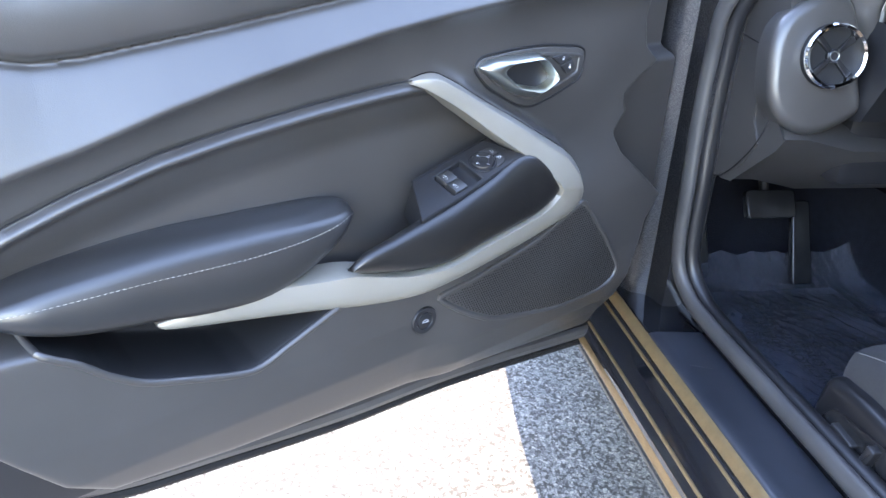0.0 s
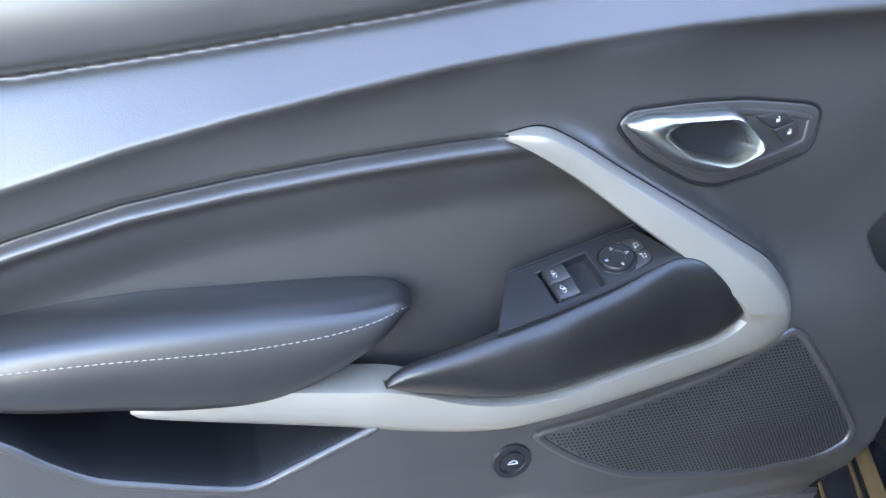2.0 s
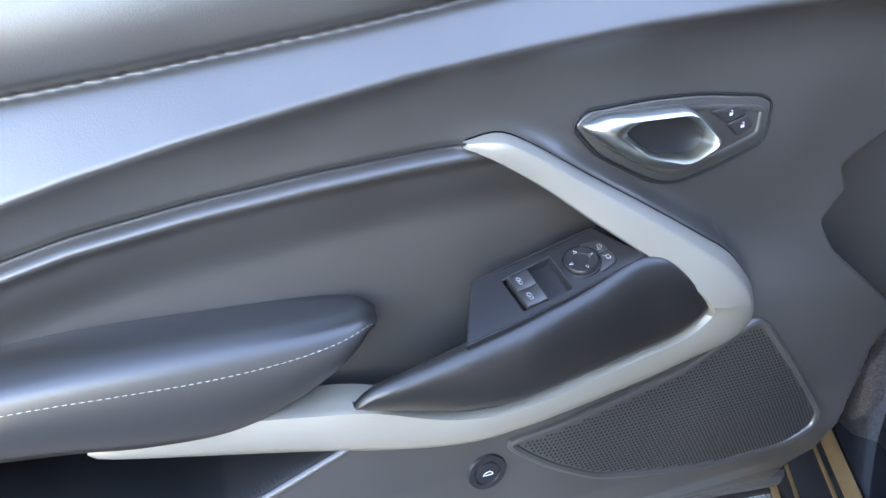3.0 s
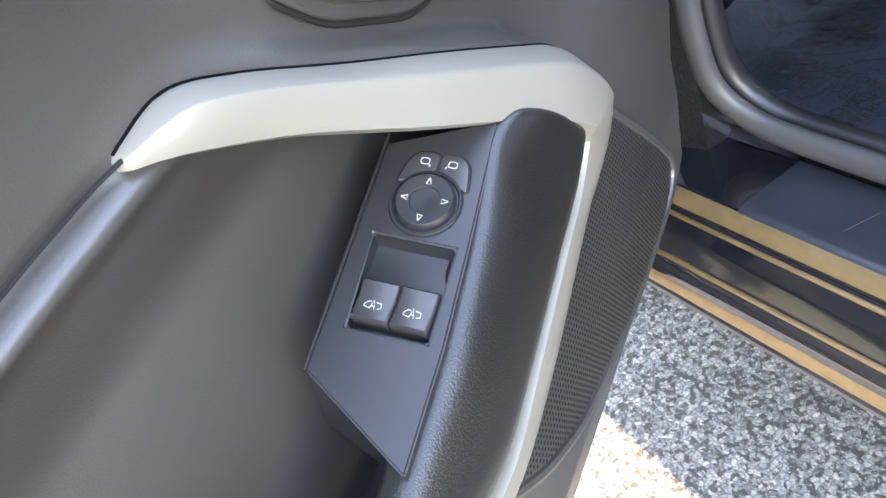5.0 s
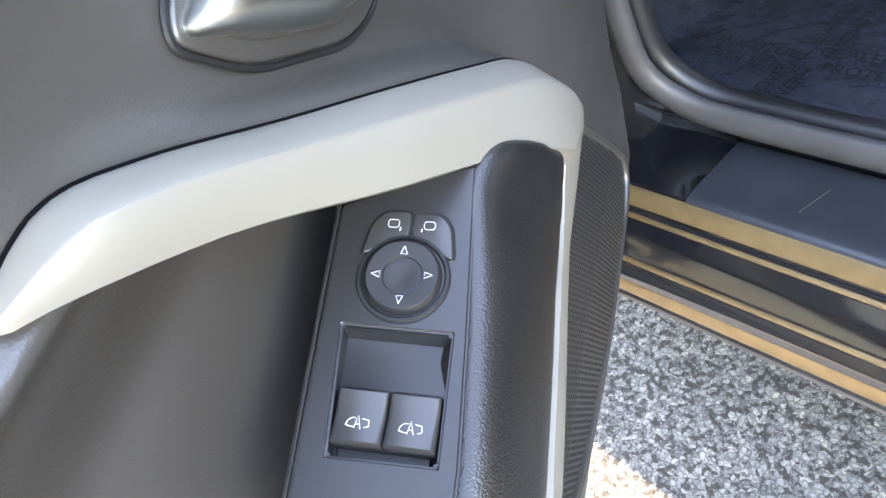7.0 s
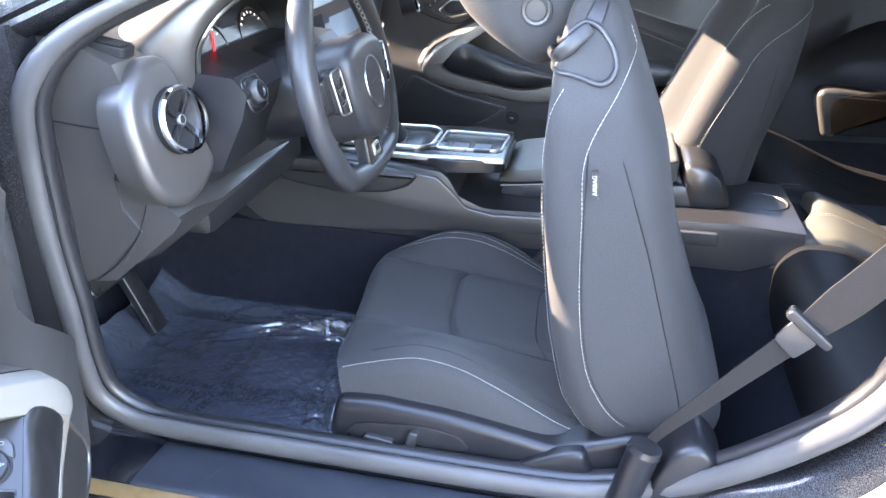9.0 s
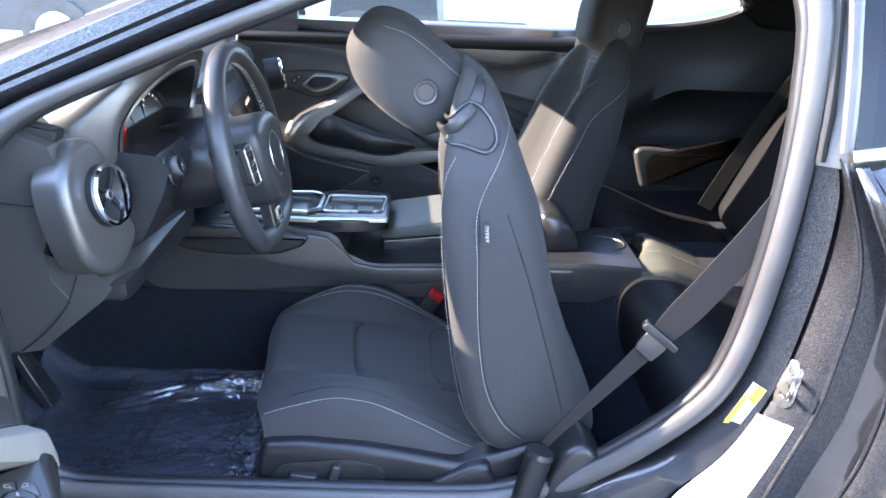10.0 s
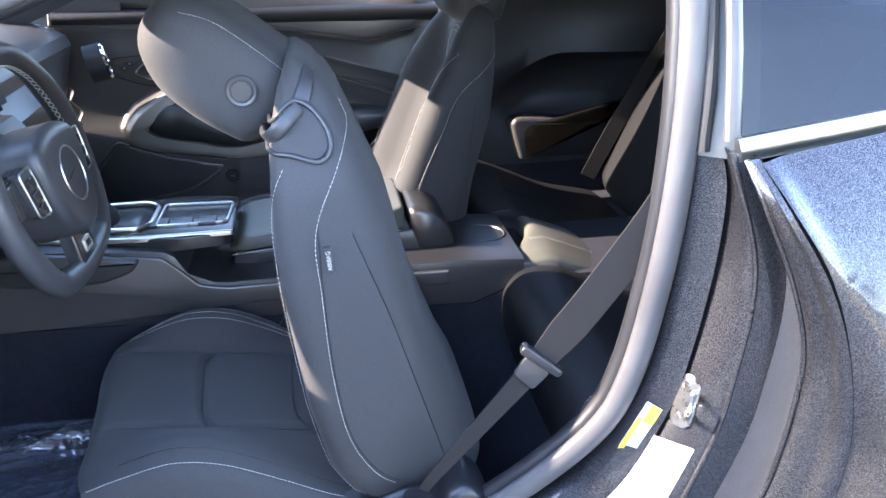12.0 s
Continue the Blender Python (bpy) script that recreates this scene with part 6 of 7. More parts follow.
def build_seat(name, label, cy, back_pose, head_pose, dx):
    seat = thing(name, label, "car seat")
    shift = Matrix.Translation((dx, 0, 0))
    part("cushion", mesh_of("cushion", *placed(seat_cushion(cy), shift), sharp=60), M_FABRIC, seat, "charcoal cloth seat cushion with raised bolsters")
    for v, u0, u1 in ((-0.945, 0.02, 0.93), (0.945, 0.02, 0.93), (0.76, 0.08, 0.95), (0.71, 0.08, 0.95)):
        part("stitching", placed(dashes(along_cushion(cy, v, u0, u1), 0.0042, 0.0018, 0.00045), shift), M_THREAD, seat, "pale seam stitching")
    for v in (-0.86, -0.50, 0.50):
        part("seam", placed(tube(along_cushion(cy, v, 0.14, 0.95, 40, 0.0008), 0.0010, n=5), shift), M_DARK, seat)
    for u, k in ((0.40, 0.05), (0.74, 0.06)):
        path = []
        for v in np.linspace(-0.50, 0.50, 24):
            path.append(cushion_point(cy, v, u + k * abs(v / 0.50) ** 6, 0.0014))
        part("seam", placed(tube(path, 0.0011, n=5), shift), M_DARK, seat)
    bk = part("backrest", mesh_of("backrest", *placed(seat_back(), back_pose), sharp=70), M_FABRIC, seat, "charcoal cloth backrest with pale seams")
    for side in (-1, 1):
        part("stitching", placed(dashes(back_line([(-0.340, 0.895), (-0.354, 0.860), (-0.358, 0.80), (-0.349, 0.696), (-0.327, 0.547), (-0.303, 0.461), (-0.253, 0.402)], side, 90)), back_pose), M_THREAD, bk, "pale seam along the front edge")
        part("stitching", placed(dashes(back_line([(-0.245, 0.965), (-0.270, 0.905), (-0.304, 0.822), (-0.301, 0.739), (-0.292, 0.621), (-0.274, 0.526), (-0.241, 0.461), (-0.207, 0.428)], side, 90)), back_pose), M_THREAD, bk, "pale curved seam")
        part("seam", placed(tube(back_line([(-0.2985, 0.80), (-0.259, 0.815), (-0.219, 0.711), (-0.183, 0.603), (-0.144, 0.481), (-0.135, 0.44)][1:], side, 60, 0.0003), 0.0009, n=5), back_pose), M_DARK, bk)
        part("seam", placed(tube(back_line([(-0.302, 0.825), (-0.2985, 0.74), (-0.289, 0.621), (-0.271, 0.528), (-0.238, 0.464), (-0.204, 0.432)], side, 60, 0.0002), 0.0008, n=5), back_pose), M_DARK, bk)
    for inset in (0.0, 0.012):
        ring = [(-0.56 + inset * 3, 0.16), (-0.57 + inset * 3, 0.34), (-0.46 + inset * 3, 0.50 - inset), (-0.22, 0.555 - inset), (0.22, 0.555 - inset), (0.46 - inset * 3, 0.50 - inset), (0.57 - inset * 3, 0.34), (0.56 - inset * 3, 0.16)]
        part("stitching", placed(dashes([back_face(v, z) for v, z in spline(ring, 160)]), back_pose), M_THREAD, bk, "pale double seam round the insert")
    # headrest: a soft block with a round release at each side
    out = round_poly([(-0.056, -0.080), (-0.020, -0.100), (0.050, -0.100), (0.080, -0.066), (0.078, 0.066), (0.050, 0.122), (-0.022, 0.120), (-0.060, 0.066), (-0.066, 0.0)], 0.035, 6)
    hd = part("headrest", mesh_of("headrest", *placed(dome(out, 0.127, 4.0, 40), head_pose), sharp=70), M_FABRIC, seat, "padded charcoal cloth headrest")
    for s in (-1, 1):
        rm = head_pose @ frame3((0.012, s * 0.1252, -0.028), (1, 0, 0), (0, 0, -s)) @ Matrix.Scale(1.22, 4)
        btn = part("release_button", placed(lathe([(0.0165, -0.006), (0.0165, 0.001), (0.0150, 0.0022), (0.0125, 0.0016), (0.0120, -0.0025), (0.0108, -0.0025), (0.0103, 0.0020), (0.001, 0.0022)], 32), rm), M_KEY, hd, "round grey release button")
        part("button_gap", placed(tube([(0.0168 * math.cos(t), 0.0168 * math.sin(t), 0.0008) for t in np.linspace(0, 2 * math.pi, 32, endpoint=False)], 0.0009, n=6, closed=True), rm), M_DARK, btn)
        part("stitching", placed(dashes([(x, s * 0.1155, z) for x, z in spline([(0.046, 0.085), (0.062, 0.04), (0.064, -0.05), (0.058, -0.085)], 30)], 0.0040, 0.0018, 0.0003), head_pose), M_THREAD, hd)
    for s in (-0.06, 0.06):
        part("post", placed(tube([(0.01, s, -0.17), (0.01, s, -0.06)], 0.006, n=10), head_pose), M_GLOSS, seat)
    # plastic side valance, switches and lower hinge cover
    for s in (-1, 1):
        k = 0.065 if (s > 0) == (cy < 0.8) else 0.0
        y0, y1 = cy + s * (0.235 - k), cy + s * (0.288 - k)
        val = round_poly([(-0.650, 0.350), (-0.638, 0.408), (-0.568, 0.414), (-0.469, 0.408), (-0.39, 0.396), (-0.306, 0.380), (-0.27, 0.392), (-0.20, 0.42), (-0.10, 0.41), (-0.085, 0.32), (-0.10, 0.27), (-0.64, 0.27)], 0.016, 4)
        mv = Matrix(((1, 0, 0, dx), (0, 0, s, min(y0, y1) if s > 0 else max(y0, y1)), (0, 1, 0, 0), (0, 0, 0, 1)))
        vl = part("valance", placed(plate(val, 0.0, 0.050, 0.014, None, 5), mv), M_SEATPLASTIC, seat, "smooth black plastic side valance")
        if s < 0:
            sw = round_poly([(-0.625, 0.345), (-0.605, 0.374), (-0.50, 0.386), (-0.445, 0.376), (-0.428, 0.356), (-0.46, 0.334), (-0.60, 0.326)], 0.012, 4)
            part("switch_recess", placed(plate(sw, 0.044, 0.0512, 0.001), mv), M_GLOSS, vl)
            part("recess_edge", placed(tube([(x, z, 0.0510) for x, z in sw], 0.0013, n=5, closed=True), mv), M_SEATPLASTIC, vl)
            part("seat_switch", placed(plate(round_poly([(-0.592, 0.345), (-0.548, 0.341), (-0.544, 0.356), (-0.590, 0.361)], 0.004), 0.045, 0.062, 0.003), mv), M_HARD, vl, "long grey seat switch")
            part("seat_switch", placed(plate(round_poly([(-0.528, 0.342), (-0.513, 0.342), (-0.504, 0.378), (-0.519, 0.380)], 0.004), 0.045, 0.064, 0.003), mv), M_HARD, vl, "upright grey seat switch")
            part("rear_fin", placed(plate(round_poly([(-0.405, 0.322), (-0.295, 0.385), (-0.26, 0.395), (-0.25, 0.36), (-0.17, 0.315), (-0.17, 0.28), (-0.40, 0.28)], 0.015, 4), 0.045, 0.066, 0.010), mv), M_SEATPLASTIC, vl)
    for y in (cy - 0.17, cy + 0.17):
        part("runner", placed(box_vf((-0.62, y - 0.02, 0.235), (-0.12, y + 0.02, 0.285)), shift), M_DARK, seat)
    return seat


def lean(x, y, z, degrees):
    return Matrix.Translation((x, y, z)) @ pose(0, 0, 0, 0, degrees, 0)


driver_seat = build_seat("driver_seat", "charcoal cloth front seat tipped forward, pale stitching", 0.475, lean(-0.175, 0.427, 0.40, -14), lean(-0.418, 0.455, 0.979, -52), 0.0)
build_seat("passenger_seat", "charcoal cloth passenger seat set upright", 1.125, lean(-0.085, 1.089, 0.41, 14), lean(0.062, 1.105, 1.065, 12), 0.10)
# belt guide and easy-entry handle at the tipped seat's shoulder
back_at = lean(-0.175, 0.427, 0.40, -14)
def shoulder(pts, off):
    return [(x, -(flank_y(x, z) + off), z) for x, z in (tipped(*p) for p in pts)]


patch_outline = [(-0.369, 0.921), (-0.347, 0.947), (-0.326, 0.967), (-0.304, 0.962), (-0.284, 0.938), (-0.281, 0.916), (-0.296, 0.903), (-0.330, 0.911), (-0.356, 0.912)]
ring = [np.array(p) for p in shoulder(spline(patch_outline, 48, True), 0.003)]
part("handle_surround", placed(tube(ring, 0.0032, 0.0032, 10, closed=True, up=(0, 1, 0)), back_at), M_RIM, driver_seat, "leather surround of the easy-entry handle")
mid = sum(ring) / len(ring)
part("handle_recess", placed(skin([[p + np.array([0, -0.002, 0]) for p in ring], [mid + (p - mid) * 0.72 + np.array([0, 0.004, 0]) for p in ring], [mid + (p - mid) * 0.45 + np.array([0, 0.016, 0]) for p in ring], [mid + (p - mid) * 0.05 + np.array([0, 0.018, 0]) for p in ring]], True, False), back_at), M_LEATHER, driver_seat, "deep recess of the easy-entry handle")
strap = [np.array(p) for p in shoulder(spline([(-0.362, 0.919), (-0.352, 0.929), (-0.340, 0.942), (-0.328, 0.953), (-0.318, 0.960)], 30), 0.0)]
strap = [p + np.array([0, -0.002 - 0.010 * math.sin(math.pi * i / 29), 0]) for i, p in enumerate(strap)]
part("entry_handle", placed(tube(strap, 0.0095, 0.0050, 14, up=(0, 1, 0), power=0.7), back_at), M_RIM, driver_seat, "padded leather easy-entry handle")
flap = [[np.array(p) for p in shoulder(spline(line, 14), off)] for line, off in (([(-0.324, 0.972), (-0.316, 0.990), (-0.311, 1.003)], 0.001), ([(-0.322, 0.972), (-0.313, 0.990), (-0.308, 1.004)], 0.006), ([(-0.304, 0.968), (-0.299, 0.988), (-0.299, 1.001)], 0.006), ([(-0.302, 0.968), (-0.296, 0.988), (-0.296, 1.000)], 0.001))]
part("belt_flap", placed(skin(flap, True, False), back_at), M_RIM, driver_seat, "stitched leather flap above the handle")
part("airbag_tag", placed(box_vf((-0.004, -0.0035, -0.018), (0.004, 0.0008, 0.018)), Matrix.Translation((-0.290, 0.1885, 0.792)) @ pose(0, 0, 0, 0, -6, 0)), M_HARD, driver_seat, "grey woven tag lettered in white")
words("tag_text", "AIRBAG", 0.0075, Matrix.Translation((-0.290, 0.1846, 0.792)) @ pose(0, 0, 0, 0, -6, 0) @ pose(0, 0, 0, 90, 0, 0) @ pose(0, 0, 0, 0, 0, 90), M_THREAD, driver_seat)

# ---- rear seat ----
rear = thing("rear_bench", "black two-place rear bench with pale seams", "rear seat")
for cy, half in ((0.432, 0.245), (1.175, 0.25)):
    out = round_poly([(0.10, 0.30), (0.052, 0.42), (0.050, 0.500), (0.085, 0.543), (0.150, 0.550), (0.230, 0.520), (0.36, 0.465), (0.55, 0.43), (0.55, 0.30)], 0.045, 5)
    part("rear_cushion", mesh_of("rear_cushion", *blob(out, cy, half, 6.0, 30), sharp=70), M_LEATHER, rear, "smooth black rear cushion")
    out = round_poly([(0.52, 0.44), (0.62, 0.42), (0.88, 0.95), (0.84, 1.0), (0.75, 0.98)], 0.05, 6)
    part("rear_back", mesh_of("rear_back", *blob(out, cy, half, 3.2, 26), sharp=70), M_LEATHER, rear)
    part("stitching", dashes(spline([(0.062, cy - half * 0.93, 0.490), (0.070, cy - half * 0.88, 0.524), (0.100, cy - half * 0.86, 0.546), (0.150, cy - half * 0.86, 0.552)], 40)), M_THREAD, rear, "pale arc of stitching at the cushion's corner")
    part("seam", tube(spline([(0.175, cy - half * 0.2, 0.546), (0.26, cy - half * 0.15, 0.512), (0.36, cy - half * 0.12, 0.470)], 24), 0.001, n=5), M_DARK, rear)
top_z = curve((0.06, 0.516), (0.075, 0.534), (0.10, 0.545), (0.16, 0.553), (0.22, 0.532), (0.28, 0.508), (0.36, 0.472), (0.55, 0.425))
rows = []
for y, x0, dz in ((0.674, 0.085, -0.06), (0.674, 0.066, -0.005), (0.680, 0.068, 0.002), (0.71, 0.085, 0.008), (0.76, 0.118, 0.014), (0.81, 0.143, 0.016), (0.86, 0.150, 0.014), (0.900, 0.146, 0.008), (0.922, 0.146, 0.0), (0.926, 0.150, -0.06)):
    xs = [x0 + (0.55 - x0) * f ** 1.3 for f in np.linspace(0, 1, 22)]
    rows.append([(x0 + 0.02, y, 0.40), (x0, y, float(top_z(x0)) + dz - 0.03)] + [(x, y, float(top_z(max(x, 0.075))) + dz - 0.012 * math.exp(-(x - x0) / 0.006)) for x in xs])
part("rear_console", mesh_of("rear_console", *skin(rows, False, False), sharp=60), M_SUNVINYL, rear, "padded saddle between the rear places, sunlight put into its colour")
for y in (0.750, 0.758):
    part("stitching", dashes([(x, y, float(top_z(x)) + 0.0155) for x in np.linspace(0.135, 0.50, 40)]), M_THREAD, rear)
part("bulkhead", box((0.89, 0.14, 0.4), (0.95, 1.46, 0.98), 0.02), M_CARPET, rear)

# ---- centre console ----
console = thing("centre_console", "black centre console with padded lid and bright shifter plate", "centre console")
prof = [(-1.15, 0.52), (-1.02, 0.590), (-0.93, 0.618), (-0.80, 0.622), (-0.62, 0.614), (-0.582, 0.611), (-0.565, 0.600), (-0.545, 0.566), (-0.500, 0.545), (-0.470, 0.543), (-0.36, 0.548), (-0.02, 0.562), (0.10, 0.556), (0.112, 0.44), (-0.40, 0.465), (-0.92, 0.470)]
rows = [[(x, y, z + dz) for x, z in prof] for y, dz in ((0.666, -0.012), (0.670, 0.0), (0.69, 0.004), (0.80, 0.006), (0.91, 0.004), (0.930, 0.0), (0.934, -0.012))]
part("body", mesh_of("body", *skin(rows, True, True), sharp=30), M_HARD, console)
on_side = Matrix(((1, 0, 0, 0), (0, 0, -1, 0.668), (0, 1, 0, 0), (0, 0, 0, 1)))
side = [(-1.04, 0.590), (-1.002, 0.510), (-0.965, 0.478), (-0.935, 0.465), (-0.75, 0.474), (-0.613, 0.486), (-0.45, 0.500), (-0.20, 0.512), (-0.05, 0.515), (-0.05, 0.545), (-0.36, 0.541), (-0.475, 0.536), (-0.525, 0.545), (-0.560, 0.580), (-0.585, 0.602), (-0.62, 0.606), (-0.80, 0.616)]
part("flank", placed(plate(round_poly(side, 0.006, 3), 0.0, 0.006, 0.004), on_side), M_PANEL, console, "smooth console flank")
pad = [(-0.935, 0.592), (-0.905, 0.572), (-0.857, 0.562), (-0.773, 0.556), (-0.690, 0.562), (-0.640, 0.580), (-0.622, 0.604), (-0.70, 0.616), (-0.80, 0.622), (-0.90, 0.622)]
part("knee_pad", placed(plate(round_poly(pad, 0.010, 4), 0.004, 0.017, 0.008), on_side), M_PAD, console, "padded knee panel on the console's flank")
box_base = round_poly([(-0.472, 0.545), (-0.466, 0.572), (-0.36, 0.586), (-0.05, 0.612), (-0.03, 0.575), (-0.03, 0.545)], 0.006, 3)
part("box", mesh_of("box", *blob(box_base, 0.842, 0.104, 9.0, 20), sharp=60), M_PAD, console, "vinyl-clad storage box")
lid = round_poly([(-0.478, 0.572), (-0.474, 0.592), (-0.450, 0.606), (-0.36, 0.623), (-0.20, 0.646), (-0.130, 0.651), (-0.130, 0.606), (-0.36, 0.588)], 0.010, 4)
part("lid", mesh_of("lid", *blob(lid, 0.842, 0.108, 9.0, 20), sharp=60), M_SUNVINYL, console, "padded vinyl lid, sunlight put into its colour")
back_end = round_poly([(-0.122, 0.606), (-0.122, 0.651), (-0.085, 0.648), (-0.050, 0.630), (-0.032, 0.590), (-0.025, 0.56), (-0.10, 0.55)], 0.014, 4)
part("lid_hinge", mesh_of("lid_hinge", *blob(back_end, 0.842, 0.108, 9.0, 20), sharp=60), M_PAD, console, "rounded rear end of the lid")
part("lid_seam", tube([(-0.47, 0.735, 0.571), (-0.36, 0.7345, 0.585), (-0.14, 0.7345, 0.606)], 0.0011, n=5), M_THREAD, console, "pale seam under the lid")
pl = frame3((-0.66, 0.80, 0.626), (1, 0, 0.02), (0, 1, 0))
part("shifter_plate", placed(plate(round_poly([(-0.16, -0.085), (0.10, -0.12), (0.20, -0.10), (0.20, 0.10), (0.10, 0.12), (-0.16, 0.085)], 0.02), -0.02, 0.006, 0.004), pl), M_GLOSS, console, "black shifter surround with bright edges")
part("shifter_edge", placed(plate(round_poly([(-0.165, -0.100), (0.03, -0.114), (0.20, -0.106), (0.20, -0.096), (0.03, -0.100), (-0.14, -0.086)], 0.004), 0.0, 0.009, 0.003), pl), M_CHROME, console, "bright satin strip beside the shifter")
part("shifter_bezel", placed(tube([(x, y, 0.010) for x, y in round_poly([(-0.145, -0.066), (0.02, -0.074), (0.045, -0.050), (0.045, 0.050), (0.02, 0.074), (-0.145, 0.066)], 0.020, 5)], 0.0045, 0.0055, 8, closed=True), pl), M_CHROME, console, "satin frame round the shifter gate")
part("switch_frame", placed(tube([(x, y, 0.008) for x, y in round_poly([(0.055, -0.060), (0.185, -0.054), (0.190, 0.054), (0.055, 0.060)], 0.012, 5)], 0.0030, 0.0040, 8, closed=True), pl), M_CHROME, console, "satin frame round the console switches")
for k in range(5):
    part("gate_slit", placed(plate([(-0.155 + 0.012 * k, -0.070), (-0.149 + 0.012 * k, -0.072), (-0.143 + 0.012 * k, -0.052), (-0.149 + 0.012 * k, -0.050)], 0.006, 0.0085, 0.0004), pl), M_STEEL, console)
part("shifter_gate", placed(plate(round_poly([(-0.13, -0.05), (0.02, -0.055), (0.02, 0.055), (-0.13, 0.05)], 0.015), 0.0, 0.0075, 0.002), pl), M_GLOSS, console)
for k in range(3):
    part("console_button", placed(plate(round_poly([(0.04 + 0.045 * k, -0.06), (0.075 + 0.045 * k, -0.06), (0.075 + 0.045 * k, -0.02), (0.04 + 0.045 * k, -0.02)], 0.004), 0.0, 0.011, 0.002), pl), M_KEY, console)
part("boot", mesh_of("boot", *placed(lathe([(0.05, 0.0), (0.045, 0.02), (0.030, 0.04), (0.018, 0.055)], 20), pl @ Matrix.Translation((-0.07, 0, 0)))), M_LEATHER, console, "leather shifter boot")
part("shift_knob", placed(lathe([(0.010, 0.05), (0.014, 0.06), (0.024, 0.075), (0.028, 0.090), (0.024, 0.104), (0.012, 0.110), (0.001, 0.111)], 24), pl @ Matrix.Translation((-0.07, 0, 0))), M_LEATHER, console)
part("cup_holder", placed(lathe([(0.05, 0.0), (0.05, 0.03), (0.045, 0.034), (0.040, 0.028), (0.038, -0.01), (0.001, -0.01)], 32), Matrix.Translation((0.045, 0.80, 0.531))), M_PANEL, console, "round cup holder behind the lid")

# ---- pedals, mat and its film ----
pedals = thing("pedals", "black brake and accelerator pedals", "pedals")
part("brake", placed(plate(round_poly([(-0.055, -0.03), (0.055, -0.03), (0.055, 0.03), (-0.055, 0.03)], 0.012), 0, 0.018, 0.004), frame3((-1.17, 0.40, 0.445), (0, 1, 0), (-0.5, 0, 0.86))), M_GLOSS, pedals, "ribbed black brake pedal")
part("brake_arm", tube([(-1.18, 0.40, 0.445), (-1.22, 0.40, 0.52), (-1.24, 0.40, 0.62)], 0.010, n=8), M_DARK, pedals)
part("accelerator", placed(plate(round_poly([(-0.024, -0.09), (0.024, -0.09), (0.020, 0.09), (-0.020, 0.09)], 0.010), 0, 0.016, 0.004), frame3((-1.17, 0.495, 0.355), (0, 1, 0), (-0.42, 0, 0.90))), M_GLOSS, pedals)
part("dead_pedal", placed(plate(round_poly([(-0.05, -0.11), (0.05, -0.11), (0.05, 0.11), (-0.05, 0.11)], 0.02), 0, 0.02, 0.006), frame3((-1.24, 0.26, 0.36), (0, 1, 0), (-0.5, 0, 0.86))), M_GLOSS, pedals)

M_FILM = bpy.data.materials.new("thin_film")
M_FILM.use_nodes = True
ft = M_FILM.node_tree
ft.nodes.remove(ft.nodes["Principled BSDF"])
fmix, fclear, fshine, fres, fmul = (ft.nodes.new("ShaderNode" + n) for n in ("MixShader", "BsdfTransparent", "BsdfGlossy", "Fresnel", "Math"))
fclear.inputs[0].default_value = (0.90, 0.92, 0.95, 1)
fshine.inputs["Roughness"].default_value = 0.04
fres.inputs[0].default_value = 1.52
fmul.operation, fmul.inputs[1].default_value, fmul.use_clamp = "MULTIPLY_ADD", 4.2, True
fmul.inputs[2].default_value = 0.0
ft.links.new(fres.outputs[0], fmul.inputs[0])
ft.links.new(fmul.outputs[0], fmix.inputs[0])
# milky film, with reflected sky put in as a pale blue diffuse share
fhaze, fgrey = ft.nodes.new("ShaderNodeMixShader"), ft.nodes.new("ShaderNodeBsdfDiffuse")
fhaze.inputs[0].default_value, fgrey.inputs[0].default_value = 0.17, (0.40, 0.44, 0.54, 1)
ft.links.new(fclear.outputs[0], fhaze.inputs[1])
ft.links.new(fgrey.outputs[0], fhaze.inputs[2])
ft.links.new(fhaze.outputs[0], fmix.inputs[1])
ft.links.new(fshine.outputs[0], fmix.inputs[2])
ft.links.new(fmix.outputs[0], ft.nodes["Material Output"].inputs[0])
film = thing("film_cover", "clear crumpled protective film laid over the black floor mat", "floor cover")
rows = []
